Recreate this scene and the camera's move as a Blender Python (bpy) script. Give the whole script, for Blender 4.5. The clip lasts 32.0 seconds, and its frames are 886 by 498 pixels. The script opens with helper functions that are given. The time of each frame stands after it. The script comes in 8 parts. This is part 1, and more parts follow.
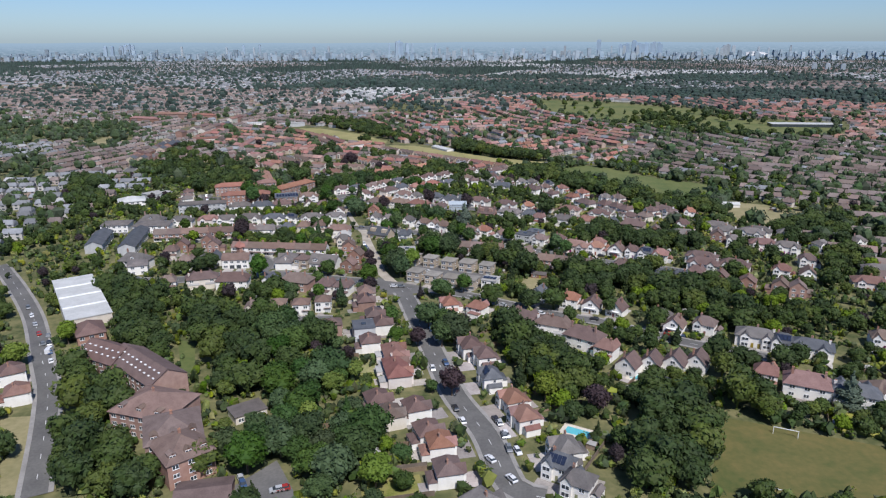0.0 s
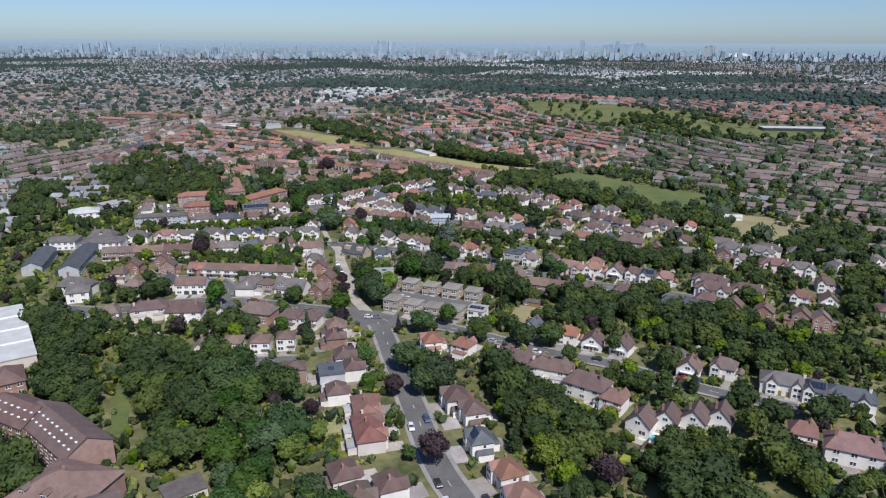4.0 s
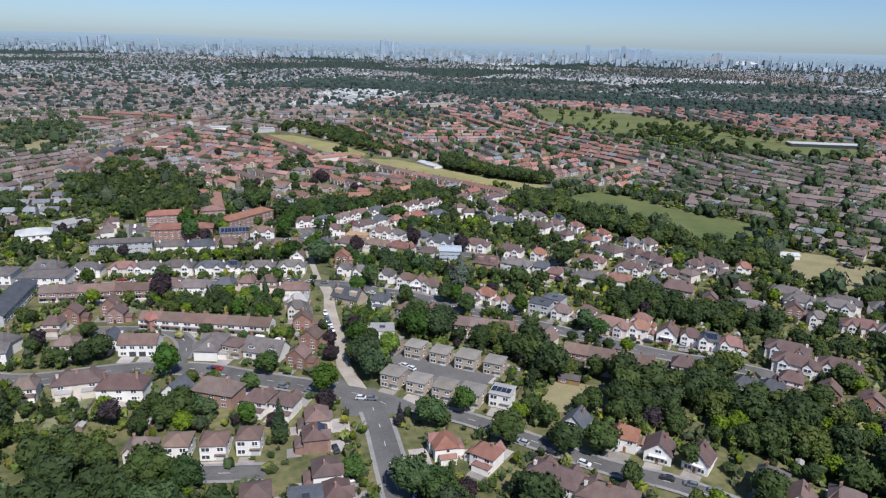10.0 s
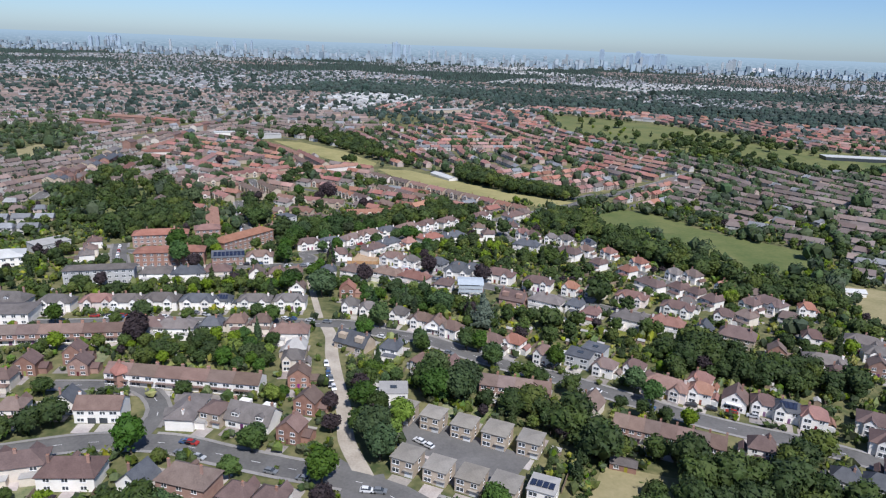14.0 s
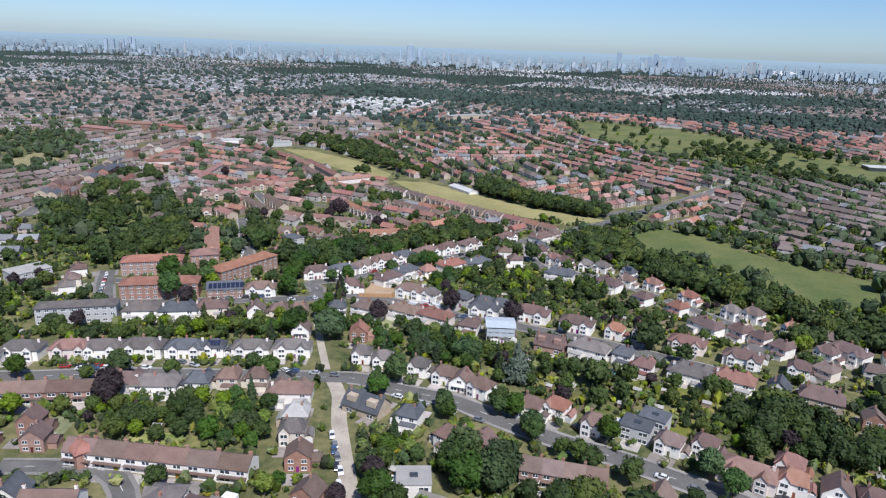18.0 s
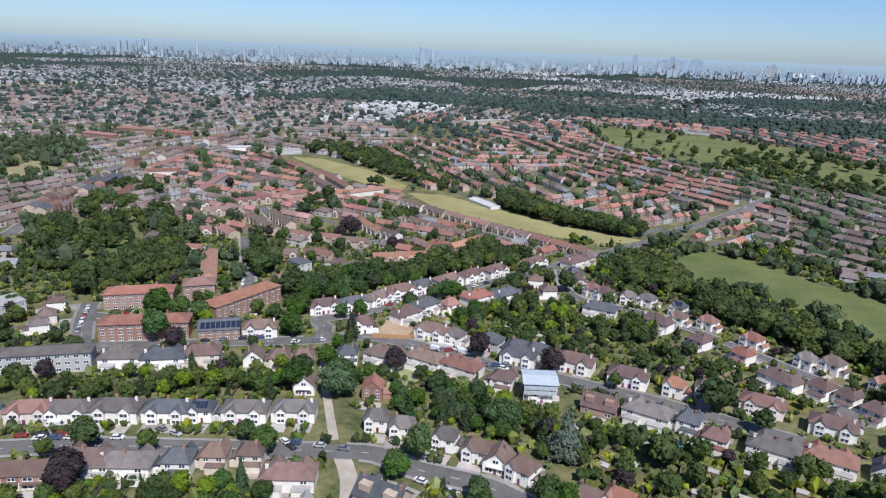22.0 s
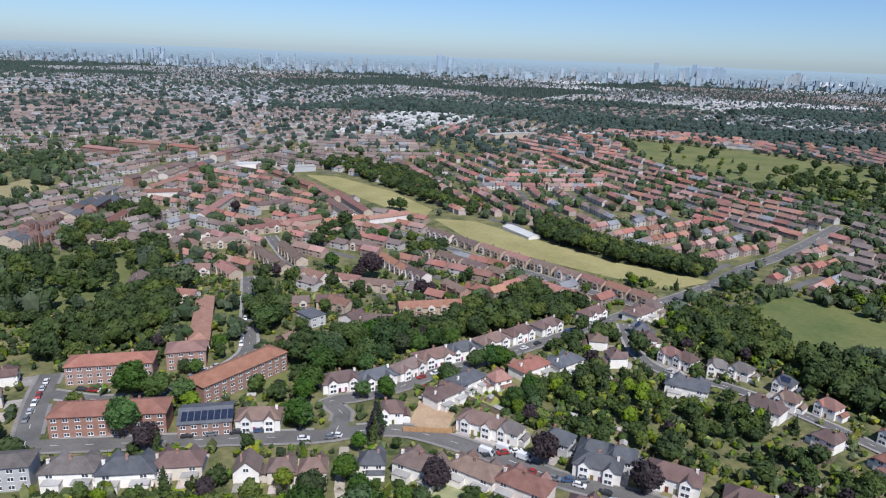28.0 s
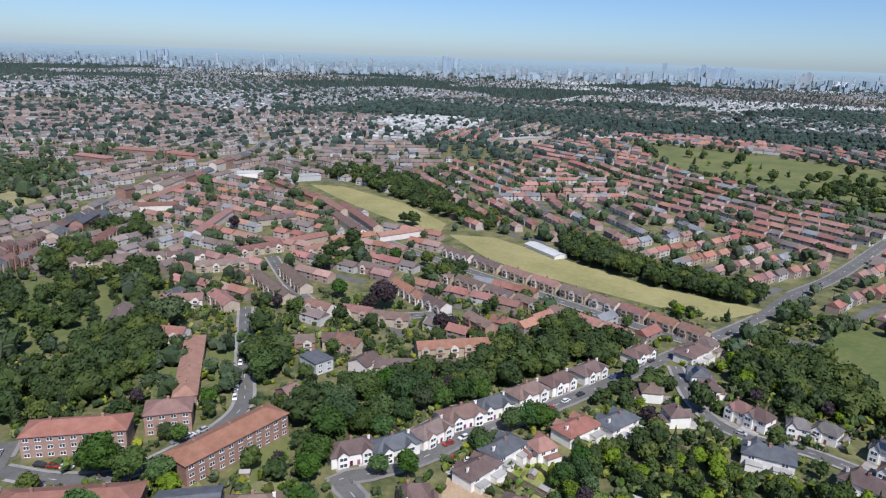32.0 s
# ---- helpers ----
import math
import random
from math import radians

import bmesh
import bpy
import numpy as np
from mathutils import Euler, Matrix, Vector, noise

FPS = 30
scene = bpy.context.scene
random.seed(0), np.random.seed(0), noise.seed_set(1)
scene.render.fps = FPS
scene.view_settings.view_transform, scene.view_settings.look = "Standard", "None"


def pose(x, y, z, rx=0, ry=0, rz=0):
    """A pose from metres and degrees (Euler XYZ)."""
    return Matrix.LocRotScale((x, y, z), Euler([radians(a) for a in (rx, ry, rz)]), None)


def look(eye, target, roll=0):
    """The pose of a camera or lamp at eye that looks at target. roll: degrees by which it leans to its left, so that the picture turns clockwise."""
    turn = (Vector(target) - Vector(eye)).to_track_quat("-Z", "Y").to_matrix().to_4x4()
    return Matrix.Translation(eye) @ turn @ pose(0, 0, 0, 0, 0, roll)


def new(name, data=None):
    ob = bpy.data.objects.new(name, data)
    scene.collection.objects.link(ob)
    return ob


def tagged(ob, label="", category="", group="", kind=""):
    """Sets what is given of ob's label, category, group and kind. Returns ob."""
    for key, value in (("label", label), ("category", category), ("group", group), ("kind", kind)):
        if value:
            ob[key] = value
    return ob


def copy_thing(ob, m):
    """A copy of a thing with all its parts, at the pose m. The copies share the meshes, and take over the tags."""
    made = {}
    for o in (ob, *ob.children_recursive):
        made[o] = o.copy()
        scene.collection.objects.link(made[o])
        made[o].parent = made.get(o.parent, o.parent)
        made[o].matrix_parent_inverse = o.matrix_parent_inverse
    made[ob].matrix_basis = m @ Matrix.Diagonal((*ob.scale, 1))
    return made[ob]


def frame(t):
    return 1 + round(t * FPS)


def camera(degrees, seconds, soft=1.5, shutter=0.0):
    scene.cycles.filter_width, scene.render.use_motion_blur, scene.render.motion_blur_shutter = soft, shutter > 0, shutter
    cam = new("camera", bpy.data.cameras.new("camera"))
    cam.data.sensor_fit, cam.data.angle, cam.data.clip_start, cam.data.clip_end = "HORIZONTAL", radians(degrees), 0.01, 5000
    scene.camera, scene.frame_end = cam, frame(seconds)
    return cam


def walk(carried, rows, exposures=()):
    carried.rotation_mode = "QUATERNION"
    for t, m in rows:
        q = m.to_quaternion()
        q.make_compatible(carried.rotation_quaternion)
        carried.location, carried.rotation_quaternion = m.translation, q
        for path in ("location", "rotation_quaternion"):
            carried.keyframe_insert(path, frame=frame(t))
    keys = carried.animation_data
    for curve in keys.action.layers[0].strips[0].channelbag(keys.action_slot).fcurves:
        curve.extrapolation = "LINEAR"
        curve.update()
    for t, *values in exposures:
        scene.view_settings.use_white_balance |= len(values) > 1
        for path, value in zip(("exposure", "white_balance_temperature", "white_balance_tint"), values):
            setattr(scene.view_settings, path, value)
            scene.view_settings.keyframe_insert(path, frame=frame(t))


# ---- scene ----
cam = camera(65.88, 32.0, 1.2)
PATH = [
    (0, (0.00, 0.00, 120.60), (-0.052, 95.603, 91.275), -0.13),
    (1, (0.26, 9.50, 120.48), (1.089, 105.104, 91.176), -0.09),
    (2, (0.55, 19.57, 120.40), (2.115, 115.164, 91.082), -0.02),
    (3, (0.83, 30.62, 120.38), (2.905, 126.185, 91.006), 0.11),
    (4, (0.90, 42.34, 120.43), (3.318, 137.880, 90.995), 0.31),
    (5, (0.54, 54.35, 120.55), (3.247, 149.869, 91.085), 0.54),
    (6, (-0.16, 66.60, 120.69), (2.746, 162.118, 91.231), 0.79),
    (7, (-1.07, 79.10, 120.79), (1.918, 174.630, 91.371), 1.03),
    (8, (-2.08, 91.69, 120.81), (0.885, 187.240, 91.444), 1.24),
    (9, (-3.11, 104.22, 120.73), (-0.253, 199.785, 91.421), 1.41),
    (10, (-4.21, 116.71, 120.66), (-1.524, 212.291, 91.399), 1.60),
    (11, (-5.43, 129.23, 120.67), (-2.961, 224.840, 91.481), 1.80),
    (12, (-6.69, 141.89, 120.76), (-4.502, 237.537, 91.668), 2.00),
    (13, (-7.92, 154.75, 120.91), (-6.079, 250.434, 91.918), 2.15),
    (14, (-9.11, 167.60, 121.04), (-7.693, 263.325, 92.144), 2.20),
    (15, (-10.30, 180.24, 121.12), (-9.371, 275.989, 92.297), 2.15),
    (16, (-11.61, 192.61, 121.31), (-11.187, 288.380, 92.540), 2.09),
    (17, (-13.13, 204.77, 121.72), (-13.188, 300.555, 93.003), 2.12),
    (18, (-14.76, 216.99, 122.14), (-15.286, 312.789, 93.477), 2.17),
    (19, (-16.42, 229.48, 122.35), (-17.408, 325.296, 93.742), 2.17),
    (20, (-18.24, 242.00, 122.43), (-19.667, 337.822, 93.875), 2.17),
    (21, (-20.35, 254.25, 122.53), (-22.170, 350.082, 94.017), 2.18),
    (22, (-22.62, 266.31, 122.74), (-24.818, 362.150, 94.272), 2.20),
    (23, (-24.91, 278.35, 123.07), (-27.508, 374.192, 94.660), 2.23),
    (24, (-27.34, 290.51, 123.19), (-30.323, 386.378, 94.898), 2.24),
    (25, (-30.00, 302.90, 122.88), (-33.356, 398.810, 94.772), 2.23),
    (26, (-32.86, 315.34, 122.55), (-36.551, 411.305, 94.667), 2.22),
    (27, (-35.83, 327.64, 122.66), (-39.809, 423.645, 94.966), 2.23),
    (28, (-38.73, 339.72, 122.99), (-43.001, 435.757, 95.446), 2.21),
    (29, (-41.47, 351.61, 123.26), (-46.042, 447.656, 95.806), 2.14),
    (30, (-44.24, 363.52, 123.44), (-49.067, 459.562, 96.013), 2.06),
    (31, (-47.27, 375.64, 123.55), (-52.220, 471.676, 96.104), 2.01),
    (32, (-50.47, 387.91, 123.63), (-55.460, 483.929, 96.136), 1.98),
]
walk(cam, [(t, look(eye, target, roll)) for t, eye, target, roll in PATH], [(0, -0.06, 6040, 14), (9, 0.0, 6030, 14), (18, 0.15, 5990, 14), (32, 0.08, 5990, 14)])

# ---- world, sun ----
world = bpy.data.worlds.new("sky")
scene.world = world
world.use_nodes = True
wn = world.node_tree
sky = wn.nodes.new("ShaderNodeTexSky")
sky.sky_type, sky.sun_disc = "NISHITA", False
SUN_EL, SUN_AZ = radians(53), radians(158)  # azimuth clockwise from +y
sky.sun_elevation, sky.sun_rotation = SUN_EL, SUN_AZ
sky.altitude, sky.air_density, sky.dust_density, sky.ozone_density = 1500, 1.0, 1.5, 4.0
wn.nodes["Background"].inputs["Strength"].default_value = 0.09
tint = wn.nodes.new("ShaderNodeMix")
tint.data_type, tint.blend_type = "RGBA", "MULTIPLY"
tint.inputs["Factor"].default_value, tint.inputs["B"].default_value = 1.0, (0.92, 1.04, 1.17, 1)  # thin summer haze
wn.links.new(sky.outputs["Color"], tint.inputs["A"])
wn.links.new(tint.outputs["Result"], wn.nodes["Background"].inputs["Color"])
sun_data = bpy.data.lights.new("sun", "SUN")
sun_data.energy, sun_data.angle, sun_data.color = 5.0, radians(0.55), (1.0, 0.96, 0.89)
sun = new("sun", sun_data)
to_sun = Vector((math.sin(SUN_AZ) * math.cos(SUN_EL), math.cos(SUN_AZ) * math.cos(SUN_EL), math.sin(SUN_EL)))
sun.matrix_world = look(to_sun * 900, (0, 0, 0))
rng = np.random.default_rng(7)


# ---- materials ----
def mat(name, a, b, size=2.0, rough=0.85, bump=0.0, vary=0.0, hue=0.0, by="object", metal=0.0, fine=0.0, space="Object", spec=0.3):
    """Two colours mixed by noise at two scales (size in metres), with a tone that differs from piece to piece."""
    m = bpy.data.materials.new(name)
    m.use_nodes = True
    n, l = m.node_tree.nodes, m.node_tree.links
    p = n["Principled BSDF"]
    p.inputs["Roughness"].default_value, p.inputs["Metallic"].default_value = rough, metal
    p.inputs["Specular IOR Level"].default_value = spec
    co = n.new("ShaderNodeNewGeometry").outputs["Position"] if space == "World" else n.new("ShaderNodeTexCoord").outputs["Object"]
    big, small = n.new("ShaderNodeTexNoise"), n.new("ShaderNodeTexNoise")
    big.inputs["Scale"].default_value, small.inputs["Scale"].default_value = 1 / size, 1 / (fine or size * 0.12)
    big.inputs["Detail"].default_value, small.inputs["Detail"].default_value = 4, 3
    l.new(co, big.inputs["Vector"])
    l.new(co, small.inputs["Vector"])
    both = n.new("ShaderNodeMath")
    both.operation = "MULTIPLY_ADD"
    l.new(small.outputs["Fac"], both.inputs[0])
    both.inputs[1].default_value = 0.6
    l.new(big.outputs["Fac"], both.inputs[2])
    ramp = n.new("ShaderNodeMapRange")
    ramp.inputs["From Min"].default_value, ramp.inputs["From Max"].default_value = 0.55, 1.05
    l.new(both.outputs[0], ramp.inputs["Value"])
    mix = n.new("ShaderNodeMix")
    mix.data_type = "RGBA"
    mix.inputs["A"].default_value, mix.inputs["B"].default_value = (*a, 1), (*b, 1)
    l.new(ramp.outputs[0], mix.inputs["Factor"])
    colour = mix.outputs["Result"]
    if vary or hue:
        rand = n.new("ShaderNodeObjectInfo").outputs["Random"] if by == "object" else n.new("ShaderNodeNewGeometry").outputs["Random Per Island"]
        hsv = n.new("ShaderNodeHueSaturation")
        for key, amount, seed in (("Value", vary, 1.0), ("Hue", hue, 7.3), ("Saturation", vary * 0.8, 3.7)):
            w = n.new("ShaderNodeMath")
            w.operation = "MULTIPLY"
            l.new(rand, w.inputs[0])
            w.inputs[1].default_value = seed * 13.7
            fr = n.new("ShaderNodeMath")
            fr.operation = "FRACT"
            l.new(w.outputs[0], fr.inputs[0])
            mr = n.new("ShaderNodeMapRange")
            base = 0.5 if key == "Hue" else 1.0
            mr.inputs["To Min"].default_value, mr.inputs["To Max"].default_value = base - amount, base + amount
            l.new(fr.outputs[0], mr.inputs["Value"])
            l.new(mr.outputs[0], hsv.inputs[key])
        l.new(colour, hsv.inputs["Color"])
        colour = hsv.outputs["Color"]
    l.new(colour, p.inputs["Base Color"])
    if bump:
        bp = n.new("ShaderNodeBump")
        bp.inputs["Strength"].default_value, bp.inputs["Distance"].default_value = 0.6, bump
        l.new(small.outputs["Fac"], bp.inputs["Height"])
        l.new(bp.outputs["Normal"], p.inputs["Normal"])
    return m


asphalt = mat("asphalt", (0.098, 0.095, 0.091), (0.158, 0.152, 0.143), 9, 0.9, 0.01, space="World", fine=0.9)
gravel = mat("gravel", (0.30, 0.26, 0.21), (0.46, 0.41, 0.34), 7, 0.95, 0.02, space="World", fine=0.8)
court_mat = mat("court_asphalt", (0.11, 0.107, 0.103), (0.17, 0.163, 0.155), 9, 0.9, 0.01, space="World", fine=0.9)
concrete = mat("paving", (0.20, 0.19, 0.178), (0.30, 0.285, 0.265), 6, 0.9, 0.01, 0.12, by="island", space="World")
soil_mat = mat("orange_soil", (0.30, 0.20, 0.12), (0.46, 0.34, 0.22), 5, 0.95, 0.03, space="World", fine=0.8)
paint_line = mat("road_paint", (0.55, 0.55, 0.53), (0.72, 0.72, 0.7), 1.5, 0.7)
earth = mat("ground_grass", (0.050, 0.068, 0.022), (0.205, 0.185, 0.085), 11, 0.95, 0.05, space="World", fine=2.6)
grass = {
    "meadow": mat("dry_meadow_grass", (0.22, 0.205, 0.08), (0.34, 0.30, 0.135), 30, 0.95, 0.05, space="World", fine=3),
    "green": mat("mown_green_grass", (0.075, 0.108, 0.030), (0.150, 0.160, 0.055), 26, 0.95, 0.03, space="World", fine=2.5),
    "dry": mat("parched_grass", (0.198, 0.181, 0.085), (0.313, 0.268, 0.147), 14, 0.95, 0.03, space="World", fine=1.6),
    "park": mat("park_grass", (0.085, 0.112, 0.036), (0.170, 0.168, 0.062), 30, 0.95, 0.05, space="World", fine=4),
    "play": mat("worn_pitch_grass", (0.075, 0.092, 0.026), (0.160, 0.130, 0.045), 20, 0.95, 0.03, space="World", fine=2),
}
lawn_mat = mat("garden_lawn", (0.095, 0.135, 0.032), (0.27, 0.25, 0.10), 4, 0.95, 0.03, 0.4, 0.02, by="island", space="World")
white_wall = mat("white_render", (0.70, 0.67, 0.61), (0.82, 0.79, 0.74), 3, 0.85, 0.01, 0.09)
cream_wall = mat("cream_render", (0.56, 0.50, 0.41), (0.68, 0.62, 0.54), 3, 0.85, 0.01, 0.1)
pink_wall = mat("pale_pink_render", (0.62, 0.54, 0.49), (0.74, 0.67, 0.62), 3, 0.85, 0.01, 0.1)
red_brick = mat("red_brick", (0.255, 0.148, 0.115), (0.35, 0.22, 0.172), 2, 0.9, 0.01, 0.18, fine=0.22)
pale_brick = mat("buff_brick", (0.36, 0.29, 0.22), (0.48, 0.40, 0.31), 2, 0.9, 0.01, 0.1, fine=0.22)
grey_wall = mat("grey_cladding", (0.40, 0.40, 0.40), (0.52, 0.52, 0.51), 2, 0.8, 0.01, 0.1)
roof_mats = {
    "grey": mat("weathered_grey_tile", (0.108, 0.096, 0.090), (0.178, 0.160, 0.150), 3, 0.9, 0.04, 0.28, 0.01, fine=0.45),
    "brown": mat("brown_clay_tile", (0.128, 0.090, 0.076), (0.196, 0.143, 0.120), 3, 0.9, 0.04, 0.25, 0.012, fine=0.45),
    "red": mat("red_clay_tile", (0.212, 0.106, 0.080), (0.298, 0.162, 0.127), 3, 0.88, 0.04, 0.2, 0.012, fine=0.45),
    "rose": mat("pinkish_clay_tile", (0.165, 0.088, 0.073), (0.245, 0.142, 0.118), 3, 0.9, 0.04, 0.2, 0.012, fine=0.45),
    "slate": mat("dark_slate", (0.065, 0.07, 0.08), (0.115, 0.12, 0.13), 3, 0.7, 0.03, 0.2, fine=0.4),
    "plum": mat("purple_brown_tile", (0.104, 0.070, 0.064), (0.165, 0.113, 0.101), 4, 0.9, 0.04, 0.15, fine=0.45),
    "buff": mat("buff_flat_roof", (0.22, 0.20, 0.17), (0.31, 0.285, 0.245), 4, 0.9, 0.01, 0.15),
    "felt": mat("flat_roof_felt", (0.30, 0.29, 0.275), (0.40, 0.385, 0.36), 4, 0.9, 0.01, 0.15),
    "sheet": mat("white_roof_sheet", (0.42, 0.42, 0.40), (0.56, 0.56, 0.54), 5, 0.6, 0.01),
}
white_trim = mat("white_paint", (0.72, 0.72, 0.71), (0.82, 0.82, 0.81), 1, 0.5)
glass_mat = mat("window_glass", (0.035, 0.042, 0.05), (0.06, 0.07, 0.08), 1, 0.12, spec=0.6)
door_mat = mat("painted_door", (0.16, 0.07, 0.05), (0.22, 0.11, 0.08), 1, 0.5, vary=0.5, hue=0.2)
garage_mat = mat("garage_door", (0.55, 0.55, 0.54), (0.66, 0.66, 0.65), 1, 0.5, vary=0.25)
solar_mat = mat("solar_panel", (0.015, 0.02, 0.04), (0.03, 0.04, 0.07), 1, 0.15, spec=0.6)
pot_mat = mat("chimney_pot", (0.35, 0.16, 0.09), (0.42, 0.22, 0.13), 0.5, 0.8)
bark = mat("bark", (0.09, 0.07, 0.05), (0.15, 0.12, 0.09), 0.6, 0.95, 0.03)
leaf_mats = {
    "oak": mat("oak_leaves", (0.024, 0.049, 0.011), (0.054, 0.092, 0.022), 2.2, 0.75, 0, 0.3, 0.02, fine=0.5),
    "round": mat("maple_leaves", (0.030, 0.063, 0.013), (0.064, 0.113, 0.024), 2.2, 0.75, 0, 0.25, 0.015, fine=0.5),
    "lime": mat("yellow_green_leaves", (0.080, 0.122, 0.015), (0.147, 0.195, 0.031), 1.8, 0.75, 0, 0.2, 0.015, fine=0.5),
    "copper": mat("copper_beech_leaves", (0.023, 0.016, 0.018), (0.051, 0.033, 0.036), 2, 0.75, 0, 0.2, fine=0.5),
    "conifer": mat("conifer_needles", (0.019, 0.039, 0.014), (0.048, 0.080, 0.026), 1.6, 0.8, 0, 0.3, 0.02, fine=0.4),
    "bluecone": mat("blue_cedar_needles", (0.055, 0.076, 0.053), (0.105, 0.132, 0.095), 1.6, 0.8, 0, 0.1, fine=0.4),
    "darkcone": mat("dark_purple_conifer", (0.019, 0.017, 0.018), (0.042, 0.036, 0.038), 1.6, 0.8, 0, 0.1, fine=0.4),
}
TONES = {
    "oak": ((0.019, 0.034, 0.009), (0.039, 0.062, 0.014), (0.029, 0.048, 0.009), (0.055, 0.081, 0.017), (0.045, 0.064, 0.009), (0.079, 0.101, 0.019)),
    "round": ((0.023, 0.041, 0.009), (0.046, 0.074, 0.015), (0.034, 0.057, 0.009), (0.065, 0.096, 0.019), (0.053, 0.076, 0.012), (0.092, 0.119, 0.022)),
    "conifer": ((0.016, 0.029, 0.009), (0.034, 0.053, 0.015), (0.023, 0.036, 0.009), (0.045, 0.065, 0.018), (0.034, 0.050, 0.013), (0.065, 0.086, 0.022)),
}
wood_leaf = {k: [mat(k + "_foliage", v[i], v[i + 1], 9, 0.75, 0, 0.1, 0.01, by="island", space="World", fine=1.0) for i in (0, 2, 4)] for k, v in TONES.items()}
wood_leaf.update({k: [leaf_mats[k]] for k in ("lime", "copper", "bluecone", "darkcone")})
bush_mat = mat("shrub_leaves", (0.042, 0.064, 0.015), (0.112, 0.145, 0.032), 3, 0.8, 0, 0.45, 0.03, by="island", space="World", fine=0.6)
dark_bush = mat("evergreen_leaves", (0.020, 0.034, 0.011), (0.052, 0.076, 0.022), 3, 0.8, 0, 0.35, 0.02, by="island", space="World", fine=0.6)
gold_bush = mat("golden_shrub_leaves", (0.12, 0.14, 0.022), (0.22, 0.23, 0.05), 3, 0.8, 0, 0.3, 0.03, by="island", space="World", fine=0.6)
wood_mat = mat("timber_fence", (0.16, 0.12, 0.085), (0.25, 0.19, 0.14), 2, 0.9, 0.01, 0.3, by="island")
pool_mat = mat("pool_water", (0.10, 0.42, 0.50), (0.16, 0.52, 0.58), 4, 0.08, 0.02, spec=0.5)
tyre_mat = mat("tyre_rubber", (0.02, 0.02, 0.02), (0.035, 0.035, 0.035), 0.3, 0.9)


# ---- geometry helpers ----
def ground_z(x, y):
    s = np.where(np.asarray(y, float) < 950, 480.0, 350.0)
    return -15 * np.exp(-(((np.asarray(y, float) - 950) / s) ** 2))


def gz(x, y):
    return float(ground_z(x, y))


def mesh_of(name, verts, faces, material):
    me = bpy.data.meshes.new(name)
    me.from_pydata(verts, [], faces)
    me.materials.append(material)
    return me


def bulk(name, verts, faces, material):
    """A mesh from arrays, all faces with the same number of corners."""
    verts, faces = np.asarray(verts, np.float32), np.asarray(faces, np.int32)
    me = bpy.data.meshes.new(name)
    k = faces.shape[1]
    me.vertices.add(len(verts))
    me.vertices.foreach_set("co", verts.ravel())
    me.loops.add(faces.size)
    me.loops.foreach_set("vertex_index", faces.ravel())
    me.polygons.add(len(faces))
    me.polygons.foreach_set("loop_start", np.arange(0, faces.size, k, dtype=np.int32))
    me.update(calc_edges=True)
    me.shade_flat()
    me.materials.append(material)
    return me


